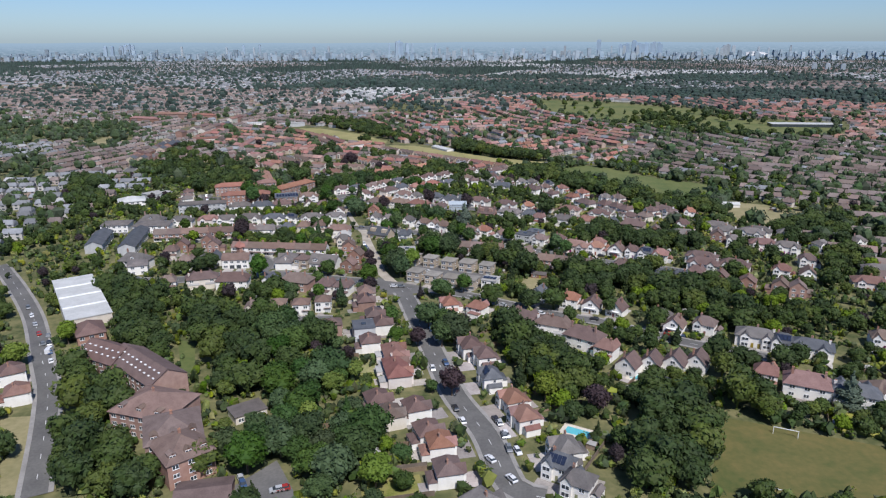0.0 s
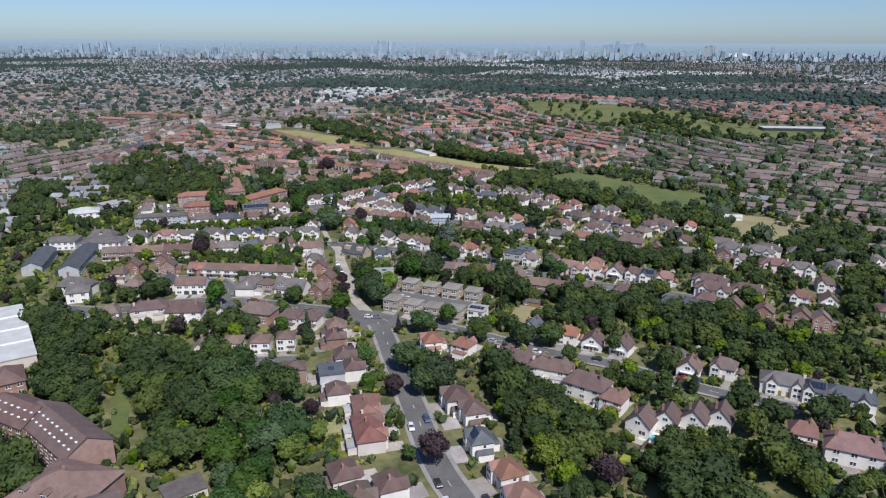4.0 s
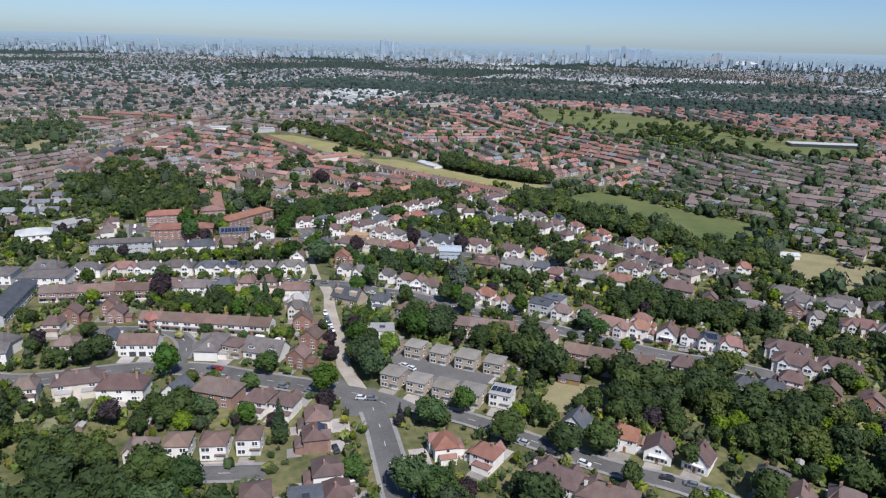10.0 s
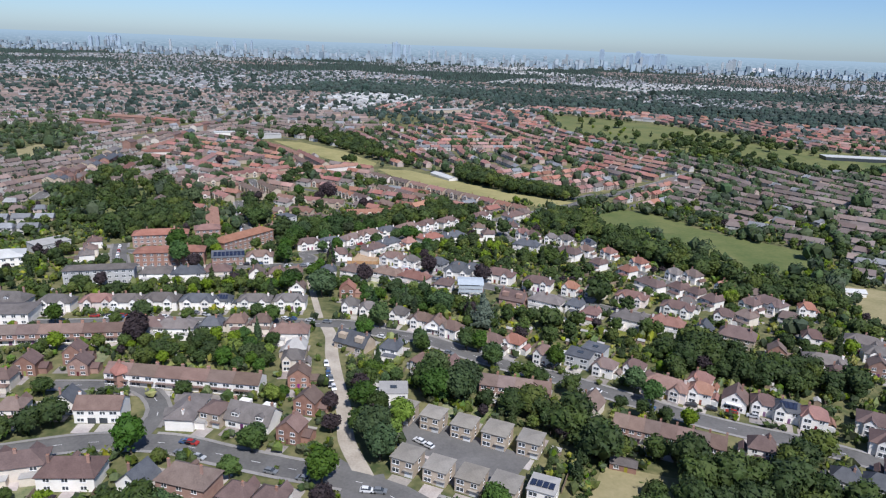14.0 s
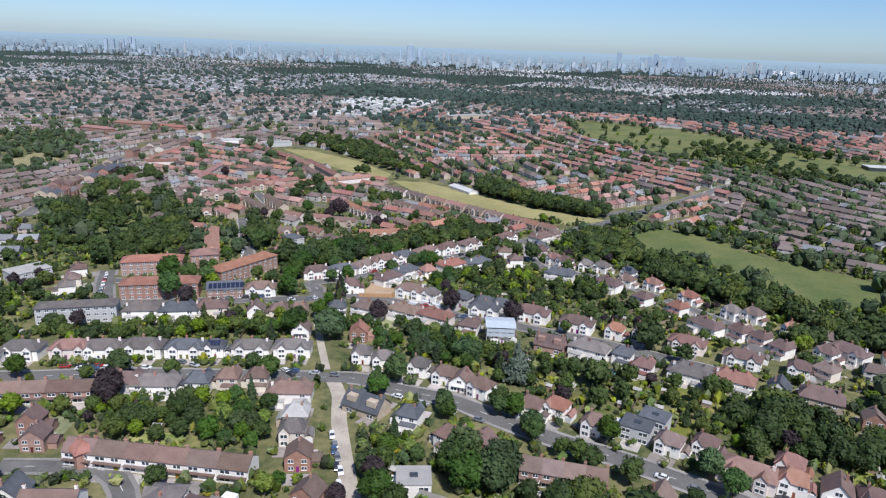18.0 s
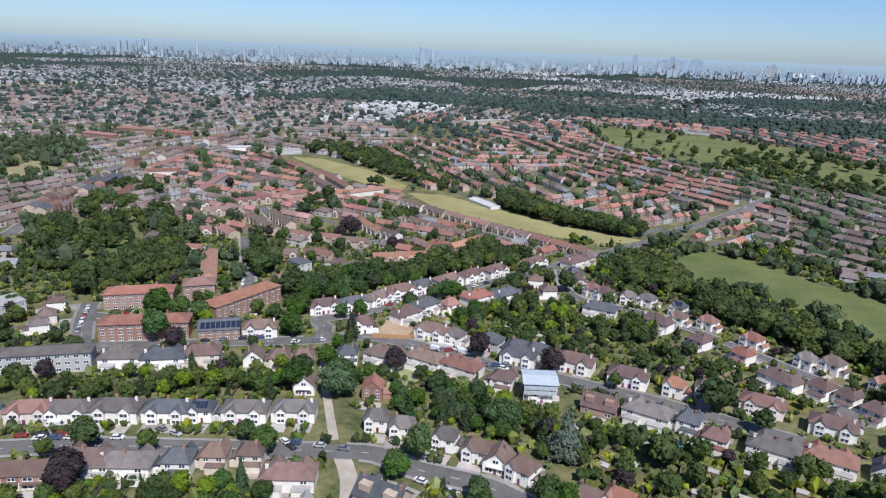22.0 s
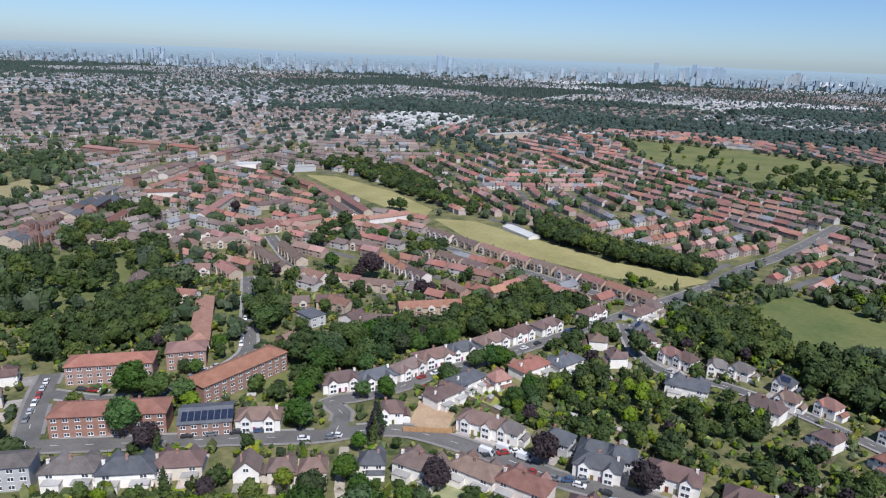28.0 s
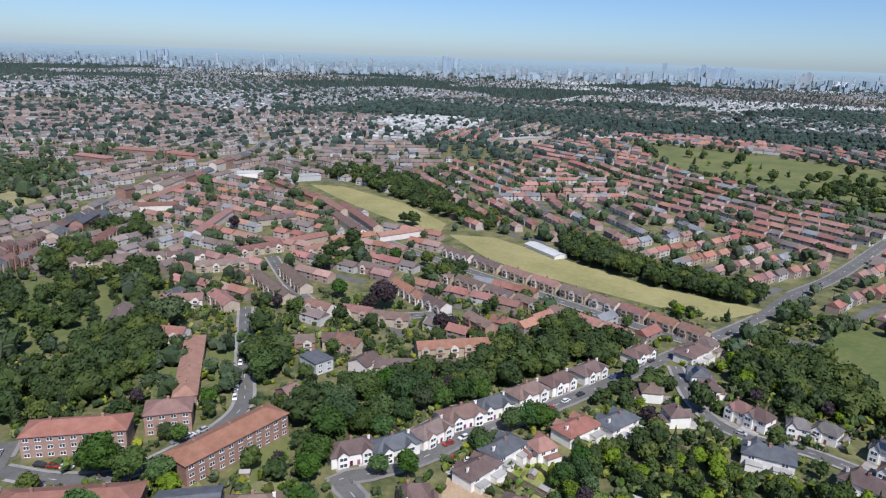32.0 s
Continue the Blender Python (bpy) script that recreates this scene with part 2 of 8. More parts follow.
class Shape:
    """Gathers faces of one part."""

    def __init__(self):
        self.v, self.f, self.s = [], [], []

    def add(self, verts, faces, slot=0):
        k = len(self.v)
        self.v += [tuple(p) for p in verts]
        self.f += [tuple(i + k for i in q) for q in faces]
        self.s += [slot] * len(faces)
        return self

    def box(self, x0, x1, y0, y1, z0, z1, slot=0):
        v = [(x, y, z) for z in (z0, z1) for y in (y0, y1) for x in (x0, x1)]
        return self.add(v, [(0, 2, 3, 1), (4, 5, 7, 6), (0, 1, 5, 4), (2, 6, 7, 3), (0, 4, 6, 2), (1, 3, 7, 5)], slot)

    def hip(self, x0, x1, y0, y1, z, h, pitch_in=None, lip=0.18):
        """A hipped roof with an eaves board; the ridge runs along the longer side."""
        w, d = x1 - x0, y1 - y0
        i = pitch_in if pitch_in is not None else min(w, d) / 2
        if w >= d:
            r = [(x0 + i, (y0 + y1) / 2, z + h), (x1 - i, (y0 + y1) / 2, z + h)]
            top = [(4, 5, 9, 8), (6, 7, 8, 9), (5, 6, 9), (7, 4, 8)]
        else:
            r = [((x0 + x1) / 2, y0 + i, z + h), ((x0 + x1) / 2, y1 - i, z + h)]
            top = [(5, 6, 9, 8), (7, 4, 8, 9), (4, 5, 8), (6, 7, 9)]
        base = [(x0, y0), (x1, y0), (x1, y1), (x0, y1)]
        v = [(*p, z - lip) for p in base] + [(*p, z) for p in base] + r
        return self.add(v, [(3, 2, 1, 0), (0, 1, 5, 4), (1, 2, 6, 5), (2, 3, 7, 6), (3, 0, 4, 7)] + top)

    def gable(self, x0, x1, y0, y1, z, h, along="x", lip=0.18):
        """A saddle roof slab with thickness."""
        if along == "x":
            m = (y0 + y1) / 2
            v = [(x, y, zz) for x in (x0, x1) for y, zz in ((y0, z), (m, z + h), (y1, z), (y1, z - lip), (m, z + h - lip * 1.4), (y0, z - lip))]
        else:
            m = (x0 + x1) / 2
            v = [(x, y, zz) for y in (y1, y0) for x, zz in ((x0, z), (m, z + h), (x1, z), (x1, z - lip), (m, z + h - lip * 1.4), (x0, z - lip))]
        f = [(0, 1, 7, 6), (1, 2, 8, 7), (2, 3, 9, 8), (3, 4, 10, 9), (4, 5, 11, 10), (5, 0, 6, 11), (0, 5, 4, 1), (1, 4, 3, 2), (6, 7, 10, 11), (7, 8, 9, 10)]
        return self.add(v, f)

    def prism(self, x0, x1, y0, y1, z0, z1, h, along="x"):
        """Walls that end in two gables."""
        self.box(x0, x1, y0, y1, z0, z1)
        if along == "x":
            m = (y0 + y1) / 2
            for x in (x0, x1):
                self.add([(x, y0, z1), (x, y1, z1), (x, m, z1 + h)], [(0, 1, 2)])
        else:
            m = (x0 + x1) / 2
            for y in (y0, y1):
                self.add([(x0, y, z1), (x1, y, z1), (m, y, z1 + h)], [(0, 1, 2)])
        return self

    def mesh(self, name, *materials):
        me = bpy.data.meshes.new(name)
        me.from_pydata(self.v, [], self.f)
        for m in materials:
            me.materials.append(m)
        if len(materials) > 1:
            me.polygons.foreach_set("material_index", self.s)
        return me


def part(name, shape, parent, *materials, at=None, label=""):
    me = shape if isinstance(shape, bpy.types.Mesh) else shape.mesh(name, *materials)
    ob = new(name, me)
    ob.parent = parent
    if at is not None:
        ob.matrix_basis = at
    if label:
        ob["label"] = label
    return ob


# a map of what stands where, in cells of 2 m, so that nothing grows through a house or on a road
CELL, X0, Y0 = 2.0, -420.0, 60.0
used = np.zeros((420, 560), bool)
open_ground = np.zeros((420, 560), bool)
on_road = np.zeros((420, 560), bool)
bare = np.zeros((420, 560), bool)
solid = np.zeros((840, 1120), bool)


def cells(x, y):
    return np.clip(((np.asarray(x) - X0) / CELL).astype(int), 0, 419), np.clip(((np.asarray(y) - Y0) / CELL).astype(int), 0, 559)


def claim(x, y, r):
    i, j = cells(x, y)
    k = max(0, int(round(r / CELL)))
    used[max(0, i - k) : i + k + 1, max(0, j - k) : j + k + 1] = True


def fill_solid(x, y, turn, l, d):
    """Marks a building's own ground, in cells of 1 m."""
    a = radians(turn)
    u, v = np.meshgrid(np.arange(-l, l + 0.1, 0.7), np.arange(-d, d + 0.1, 0.7))
    mark_solid(x + u * math.cos(a) - v * math.sin(a), y + u * math.sin(a) + v * math.cos(a))


def mark_solid(x, y):
    solid[np.clip((x - X0).astype(int), 0, 839), np.clip((y - Y0).astype(int), 0, 1119)] = True


def is_solid(x, y):
    return solid[np.clip((x - X0).astype(int), 0, 839), np.clip((y - Y0).astype(int), 0, 1119)]


def is_free(x, y):
    i, j = cells(x, y)
    return not used[i, j]


def inside(px, py, corners):
    """Even-odd test for arrays of points."""
    px, py = np.asarray(px, float), np.asarray(py, float)
    c = np.zeros(px.shape, bool)
    for (xa, ya), (xb, yb) in zip(corners, corners[1:] + corners[:1]):
        if ya != yb:
            c ^= ((ya > py) != (yb > py)) & (px < (xb - xa) * (py - ya) / (yb - ya) + xa)
    return c


# ---- ground ----
def build_ground():
    ys = np.concatenate([np.arange(-200, 1700, 20.0), np.arange(1700, 5201, 100.0)])
    xs = np.concatenate([np.arange(-4800, -600, 200.0), np.arange(-600, 600, 40.0), np.arange(600, 4801, 200.0)])
    gx, gy = np.meshgrid(xs, ys)
    v = np.stack([gx, gy, ground_z(gx, gy)], -1).reshape(-1, 3)
    i = np.arange(len(ys) - 1)[:, None] * len(xs) + np.arange(len(xs) - 1)[None]
    f = np.stack([i, i + 1, i + 1 + len(xs), i + len(xs)], -1).reshape(-1, 4)
    tagged(new("ground", bulk("ground", v, f, earth)), "grassy suburban ground with gardens and dry patches", "ground", kind="structure")


def smooth(points, step=5.0):
    """A gliding line through the points."""
    p = np.array(points, float)
    p = np.vstack([2 * p[0] - p[1], p, 2 * p[-1] - p[-2]])
    out = []
    for k in range(1, len(p) - 2):
        a, b, c, d = p[k - 1 : k + 3]
        n = max(2, int(np.hypot(*(c - b)) / step))
        for t in np.arange(n) / n:
            out.append(0.5 * (2 * b + (c - a) * t + (2 * a - 5 * b + 4 * c - d) * t * t + (3 * b - a - 3 * c + d) * t**3))
    return np.array(out + [p[-2]])


ROADS, root_of = [], []


def pavements():
    """Footways on both sides, left out where another road meets this one."""
    for n, (line, width, name) in enumerate(ROADS):
        root, lift, paved = root_of[n]
        if not paved:
            continue
        for s in (1, -1):
            v, f = strip(line, s * (width / 2 + (1.4 if s > 0 else 0)), s * (width / 2 + (0 if s > 0 else 1.4)), lift + 0.1)
            mid = v[f].mean(1)
            keep = np.ones(len(f), bool)
            for k, (other, wide, _) in enumerate(ROADS):
                if k != n:
                    keep &= ((mid[:, None, :2] - other[None]) ** 2).sum(-1).min(1) > (wide / 2 + 3.0) ** 2
            for c in APRONS:
                keep &= ~inside(mid[:, 0], mid[:, 1], c)
            if keep.any():
                part("pavement", bulk("pavement", v, f[keep], concrete), root, label="grey paved footway")


APRONS = []


def apron(corners):
    """A widened piece of road or a paved court."""
    sh = Shape().add([(x, y, gz(x, y) + 0.09) for x, y in corners], [tuple(range(len(corners)))])
    if sum(a[0] * b[1] - b[0] * a[1] for a, b in zip(corners, corners[1:] + corners[:1])) < 0:
        sh.f = [f[::-1] for f in sh.f]
    tagged(new("forecourt", sh.mesh("forecourt", court_mat)), "worn grey asphalt court and road mouth", "court", kind="structure")
    APRONS.append(corners)
    i, j = np.mgrid[0:420, 0:560]
    used[inside(X0 + CELL * i, Y0 + CELL * j, corners)] = True
    i, j = np.mgrid[0:840, 0:1120]
    solid[inside(X0 + i, Y0 + j, corners)] = True




def apron_soil(corners):
    """A dug-over building plot."""
    sh = Shape().add([(x, y, gz(x, y) + 0.12) for x, y in corners], [tuple(range(len(corners)))])
    tagged(new("building_plot", sh.mesh("building_plot", soil_mat)), "bare orange-brown soil of a building plot", "plot", kind="structure")
    APRONS.append(corners)


def strip(line, left, right, lift):
    d = np.gradient(line, axis=0)
    d /= np.hypot(d[:, 0], d[:, 1])[:, None] + 1e-9
    nrm = np.stack([-d[:, 1], d[:, 0]], -1)
    a, b = line + nrm * left, line + nrm * right
    v = np.concatenate([np.c_[a, ground_z(a[:, 0], a[:, 1]) + lift], np.c_[b, ground_z(b[:, 0], b[:, 1]) + lift]])
    n = len(line)
    k = np.arange(n - 1)
    return v, np.stack([k + n, k + n + 1, k + 1, k], -1)


def road(name, width, label, points, material):
    line = smooth(points)
    ROADS.append((line, width, name))
    lift = 0.10 + 0.012 * len(ROADS)
    root = tagged(new(name, bulk(name, *strip(line, width / 2, -width / 2, lift), material)), label, "road", kind="structure")
    root_of.append((root, lift, material is asphalt and width < 12))
    if material is asphalt and width < 12:
        sh = Shape()
        for k in range(0, len(line) - 2, 2):
            a, b = line[k], line[k] + (line[k + 1] - line[k]) * 0.5
            d = (b - a) / (np.hypot(*(b - a)) + 1e-9)
            q = np.array([-d[1], d[0]]) * 0.09
            sh.add([(*(p + s * q), gz(*p) + lift + 0.02) for p in (a, b) for s in (1, -1)], [(0, 1, 3, 2)])
        part("centre_line", sh, root, paint_line, label="broken white centre line")
    for k in np.arange(-width / 2 - 1.9, width / 2 + 2, 0.7):
        d = np.gradient(line, axis=0)
        d = d / (np.hypot(d[:, 0], d[:, 1])[:, None] + 1e-9)
        for t in np.linspace(0, 1, 7):
            q = line[:-1] * (1 - t) + line[1:] * t
            mark_solid(q[:, 0] - d[:-1, 1] * k, q[:, 1] + d[:-1, 0] * k)
    for x, y in line:
        claim(x, y, width / 2 + 2)
        i, j = cells(x, y)
        on_road[max(0, i - 1) : i + 2, max(0, j - 1) : j + 2] = True


def field(kind, corners):
    p = np.array(corners)
    lo, hi = p.min(0), p.max(0)
    bm = bmesh.new()
    bm.faces.new([bm.verts.new((x, y, 0)) for x, y in corners])
    step = max(12.0, max(hi - lo) / 14)
    for axis in (0, 1):
        for c in np.arange(lo[axis] + step, hi[axis], step):
            no = (1, 0, 0) if axis == 0 else (0, 1, 0)
            bmesh.ops.bisect_plane(bm, geom=bm.verts[:] + bm.edges[:] + bm.faces[:], plane_co=(c, c, 0), plane_no=no)
    for v in bm.verts:
        v.co.z = gz(v.co.x, v.co.y) + 0.07
    bmesh.ops.recalc_face_normals(bm, faces=bm.faces[:])
    if sum(f.normal.z for f in bm.faces) < 0:
        bmesh.ops.reverse_faces(bm, faces=bm.faces[:])
    me = bpy.data.meshes.new("field")
    bm.to_mesh(me)
    bm.free()
    me.materials.append(grass[kind])
    words = {"meadow": "dry yellow-green meadow strip beside houses", "green": "mown green grass field edged by trees", "dry": "parched straw-coloured grass plot", "park": "open parkland grass with scattered trees", "play": "worn green playing field with goal frames"}
    tagged(new("field", me), words[kind], "field", kind="structure")
    i, j = np.mgrid[0:420, 0:560]
    open_ground[inside(X0 + CELL * i, Y0 + CELL * j, corners)] = True
    FIELDS.append(corners)
    FIELD_KIND.append(kind)
    if kind in ("meadow", "green", "play"):
        bare[inside(X0 + CELL * i, Y0 + CELL * j, corners)] = True


FIELDS, FIELD_KIND = [], []
build_ground()


# ---- houses ----
def window_mesh(w, h):
    s = Shape()
    s.box(-w / 2, w / 2, -0.06, 0.02, 0, h)
    n = 2 if w > 1.2 else 1
    pw = w / n
    for k in range(n):
        x0 = -w / 2 + k * pw
        s.add([(x0 + 0.09, -0.066, 0.1), (x0 + pw - 0.09, -0.066, 0.1), (x0 + pw - 0.09, -0.066, h - 0.1), (x0 + 0.09, -0.066, h - 0.1)], [(0, 1, 2, 3)], 1)
    s.box(-w / 2 - 0.08, w / 2 + 0.08, -0.14, 0.02, -0.1, 0)
    return s.mesh("window", white_trim, glass_mat)


WINDOWS = {}


def window(parent, x, y, z, w=1.6, h=1.25, turn=0.0):
    key = (w, h)
    if key not in WINDOWS:
        WINDOWS[key] = window_mesh(w, h)
    part("window", WINDOWS[key], parent, at=pose(x, y, z, 0, 0, turn))


def chimney(parent, x, y, z0, z1, wall):
    s = Shape().box(x - 0.4, x + 0.4, y - 0.28, y + 0.28, z0, z1 - 0.2)
    s.box(x - 0.46, x + 0.46, y - 0.34, y + 0.34, z1 - 0.2, z1)
    for k in (-0.2, 0.2):
        s.box(x + k - 0.11, x + k + 0.11, y - 0.11, y + 0.11, z1, z1 + 0.35, 1)
    part("chimney", s, parent, wall, pot_mat)


def dormer(parent, x, y, z, wall, roof, w=1.8):
    s = Shape().box(x - w / 2, x + w / 2, y, y + 2.2, z, z + 1.3)
    d = part("dormer", s, parent, wall)
    part("dormer_roof", Shape().gable(x - w / 2 - 0.15, x + w / 2 + 0.15, y - 0.2, y + 2.6, z + 1.3, 0.7, "y", 0.1), d, roof)
    window(d, x, y - 0.01, z + 0.15, w - 0.4, 1.0)


def semi(root, wall, roof, extra=""):
    w, d, e, h = 15.0, 8.2, 4.8, 2.9
    part("wall", Shape().box(-w / 2, w / 2, -d / 2, d / 2, -1.5, e), root, wall)
    part("roof", Shape().hip(-w / 2 - 0.45, w / 2 + 0.45, -d / 2 - 0.45, d / 2 + 0.45, e, h), root, roof)
    for s in (-1, 1):
        x = s * 3.9
        bay = part("bay", Shape().prism(x - 1.7, x + 1.7, -d / 2 - 0.9, -d / 2 + 0.4, -1.5, e, 1.7, "y"), root, wall)
        part("bay_roof", Shape().gable(x - 2.0, x + 2.0, -d / 2 - 1.15, -0.6, e, 2.0, "y", 0.12), bay, roof)
        for z in (0.8, 3.15):
            window(root, x, -d / 2 - 0.92, z, 2.4, 1.35)
            window(root, x + s * 0.8, d / 2 + 0.02, z, 1.8, 1.25, 180) if z > 3 else None
        part("door", Shape().box(s * 1.2 - 0.5, s * 1.2 + 0.5, -d / 2 - 0.06, -d / 2, -0.3, 2.05), root, door_mat)
        part("extension", Shape().box(x - 2.6, x + 2.2, d / 2, d / 2 + 2.8, -1.5, 2.7).box(x - 2.75, x + 2.35, d / 2, d / 2 + 2.95, 2.7, 2.85, 1), root, wall, roof_mats["felt"])
    chimney(root, 0, 0.6, e + 2.0, e + h + 0.8, red_brick)
    chimney(root, w / 2 - 1.6, 0.9, e + 0.6, e + h - 0.2, wall)
    for k in range(4 if extra == "solar" else 0):
        a = 0.9 + 1.3 * (k % 2) - (3.6 if k > 1 else 0)
        part("solar_panel", Shape().add([(a, -3.6, 5.75), (a + 1.2, -3.6, 5.75), (a + 1.2, -1.3, 7.25), (a, -1.3, 7.25)], [(0, 1, 2, 3)]), root, solar_mat)
    return w


def detached(root, wall, roof, extra=""):
    w, d, e, h = 9.6, 8.6, 4.8, 3.0
    part("wall", Shape().box(-w / 2, w / 2, -d / 2, d / 2, -1.5, e), root, wall)
    part("roof", Shape().hip(-w / 2 - 0.45, w / 2 + 0.45, -d / 2 - 0.45, d / 2 + 0.45, e, h, 3.6), root, roof)
    bay = part("bay", Shape().prism(-4.4, -0.6, -d / 2 - 1.0, -d / 2 + 0.3, -1.5, e, 1.9, "y"), root, wall)
    part("bay_roof", Shape().gable(-4.8, -0.2, -d / 2 - 1.3, -0.4, e, 2.25, "y", 0.13), bay, roof)
    for z in (0.8, 3.15):
        window(root, -2.5, -d / 2 - 1.02, z, 2.6, 1.35)
    window(root, -2.4, d / 2 + 0.02, 3.15, 2.0, 1.25, 180)
    window(root, 2.6, -d / 2 - 0.02, 3.15, 1.8, 1.25)
    window(root, 2.4, d / 2 + 0.02, 3.15, 1.8, 1.25, 180)
    window(root, w / 2 + 0.02, 0.5, 3.15, 1.2, 1.1, 90)
    part("door", Shape().box(0.4, 1.4, -d / 2 - 0.06, -d / 2, -0.3, 2.05), root, door_mat)
    g = part("garage", Shape().box(w / 2, w / 2 + 3.0, -d / 2 + 1.5, d / 2 - 1.2, -1.5, 2.5), root, wall)
    part("garage_roof", Shape().gable(w / 2, w / 2 + 3.2, -d / 2 + 1.2, d / 2 - 1.0, 2.5, 1.2, "y", 0.12), g, roof)
    part("garage_door", Shape().box(w / 2 + 0.3, w / 2 + 2.7, -d / 2 + 1.44, -d / 2 + 1.5, -0.2, 2.1), g, garage_mat)
    part("extension", Shape().box(-4.6, 2.2, d / 2, d / 2 + 3.0, -1.5, 2.7), root, wall)
    part("extension_roof", Shape().hip(-4.8, 2.4, d / 2 - 0.1, d / 2 + 3.2, 2.7, 0.9, 1.4), root, roof)
    chimney(root, -w / 2 + 2.6, 0.6, e + 1, e + h + 0.6, red_brick)
    if extra == "solar":
        for k in range(4):
            a = -3.0 + 1.55 * k
            s = Shape()
            s.add([(a, -3.6, 5.8), (a + 1.4, -3.6, 5.8), (a + 1.4, -1.2, 7.35), (a, -1.2, 7.35)], [(0, 1, 2, 3)])
            part("solar_panel", s, root, solar_mat)
    return w + 3


def villa(root, wall, roof):
    w, d, e, h = 16.0, 10.0, 5.2, 3.8
    part("wall", Shape().box(-w / 2, w / 2, -d / 2, d / 2, -1.5, e), root, wall)
    part("roof", Shape().hip(-w / 2 - 0.5, w / 2 + 0.5, -d / 2 - 0.5, d / 2 + 0.5, e, h, 4.0), root, roof)
    for z in (0.8, 3.5):
        for k in range(5):
            window(root, -6 + 3 * k, -d / 2 - 0.02, z, 2.0, 1.4)
        for k in range(3):
            window(root, -5 + 5 * k, d / 2 + 0.02, z, 1.8, 1.3, 180)
    part("door", Shape().box(-0.6, 0.6, -d / 2 - 0.1, -d / 2 - 0.04, -0.3, 2.1), root, door_mat)
    dormer(root, 0, -d / 2 + 1.2, e + 0.9, wall, roof)
    chimney(root, -5.5, 1.5, e + 1, e + h + 1.4, red_brick)
    chimney(root, 5.5, 1.5, e + 1, e + h + 1.4, red_brick)
    return w


def brick_house(root, wall, roof):
    w, d, e, h = 9.0, 8.0, 5.1, 3.0
    part("wall", Shape().prism(-w / 2, w / 2, -d / 2, d / 2, -1.5, e, h, "y"), root, wall)
    part("roof", Shape().gable(-w / 2 - 0.35, w / 2 + 0.35, -d / 2 - 0.3, d / 2 + 0.3, e - 0.05, h + 0.28, "y"), root, roof)
    for z in (0.8, 3.3):
        for x in (-2.3, 2.3):
            window(root, x, -d / 2 - 0.02, z, 1.9, 1.25)
            window(root, x, d / 2 + 0.02, z, 1.7, 1.2, 180)
    part("door", Shape().box(-0.5, 0.5, -d / 2 - 0.06, -d / 2, -0.3, 2.05), root, door_mat)
    wing = part("wing", Shape().prism(w / 2, w / 2 + 3.4, -1.5, d / 2, -1.5, 2.6, 1.3, "x"), root, wall)
    part("wing_roof", Shape().gable(w / 2 - 0.1, w / 2 + 3.7, -1.8, d / 2 + 0.3, 2.55, 1.45, "x"), wing, roof)
    chimney(root, 0, 1.5, e + 2, e + h + 1.2, wall)
    return w + 3


def terrace(root, wall, roof):
    w, d, e, h = 6.4, 8.0, 5.0, 2.5
    part("wall", Shape().prism(-w / 2, w / 2, -d / 2, d / 2, -1.5, e, h, "x"), root, wall)
    part("roof", Shape().gable(-w / 2 - 0.02, w / 2 + 0.02, -d / 2 - 0.35, d / 2 + 0.35, e - 0.1, h + 0.3, "x"), root, roof)
    part("render_band", Shape().box(-w / 2 + 0.1, w / 2 - 0.1, -d / 2 - 0.05, -d / 2, -0.3, 2.5), root, white_wall)
    window(root, -1.5, -d / 2 - 0.02, 3.2, 2.0, 1.2)
    window(root, 1.6, -d / 2 - 0.02, 3.2, 1.6, 1.2)
    window(root, -1.6, -d / 2 - 0.07, 0.7, 2.2, 1.4)
    window(root, -1.5, d / 2 + 0.02, 3.2, 1.8, 1.2, 180)
    window(root, 1.5, d / 2 + 0.02, 0.7, 2.2, 1.5, 180)
    part("door", Shape().box(1.2, 2.2, -d / 2 - 0.12, -d / 2 - 0.05, -0.3, 2.0), root, door_mat)
    part("porch", Shape().box(-w / 2 + 0.3, w / 2 - 0.3, -d / 2 - 1.3, -d / 2, 2.5, 2.65), root, roof)
    chimney(root, w / 2 - 0.5, 0.2, e + 1.6, e + h + 1.1, red_brick)
    return w


def box_house(root, wall, roof, extra=""):
    w, d, e = 7.6, 8.0, 5.4
    part("wall", Shape().box(-w / 2, w / 2, -d / 2, d / 2, -1.5, e), root, wall)
    part("roof", Shape().hip(-w / 2 - 0.35, w / 2 + 0.35, -d / 2 - 0.35, d / 2 + 0.35, e, 0.55 if extra != "garage" else 2.0), root, roof)
    for z in (0.7, 3.3):
        window(root, -2.1, -d / 2 - 0.02, z, 2.4, 1.4)
        window(root, 2.1, d / 2 + 0.02, z, 2.0, 1.3, 180)
        window(root, w / 2 + 0.02, 0, z, 1.2, 1.2, 90)
    window(root, 2.2, -d / 2 - 0.02, 3.3, 1.8, 1.4)
    part("garage_door", Shape().box(0.9, 3.5, -d / 2 - 0.06, -d / 2, -0.2, 2.1), root, garage_mat)
    part("canopy", Shape().box(0.5, 3.9, -d / 2 - 0.8, -d / 2, 2.3, 2.45), root, roof)
    if extra == "solar":
        for k in range(4):
            part("solar_panel", Shape().box(-3.4 + 1.75 * k, -1.9 + 1.75 * k, -2.6, 0.2, e + 0.56, e + 0.7), root, solar_mat)
    return w


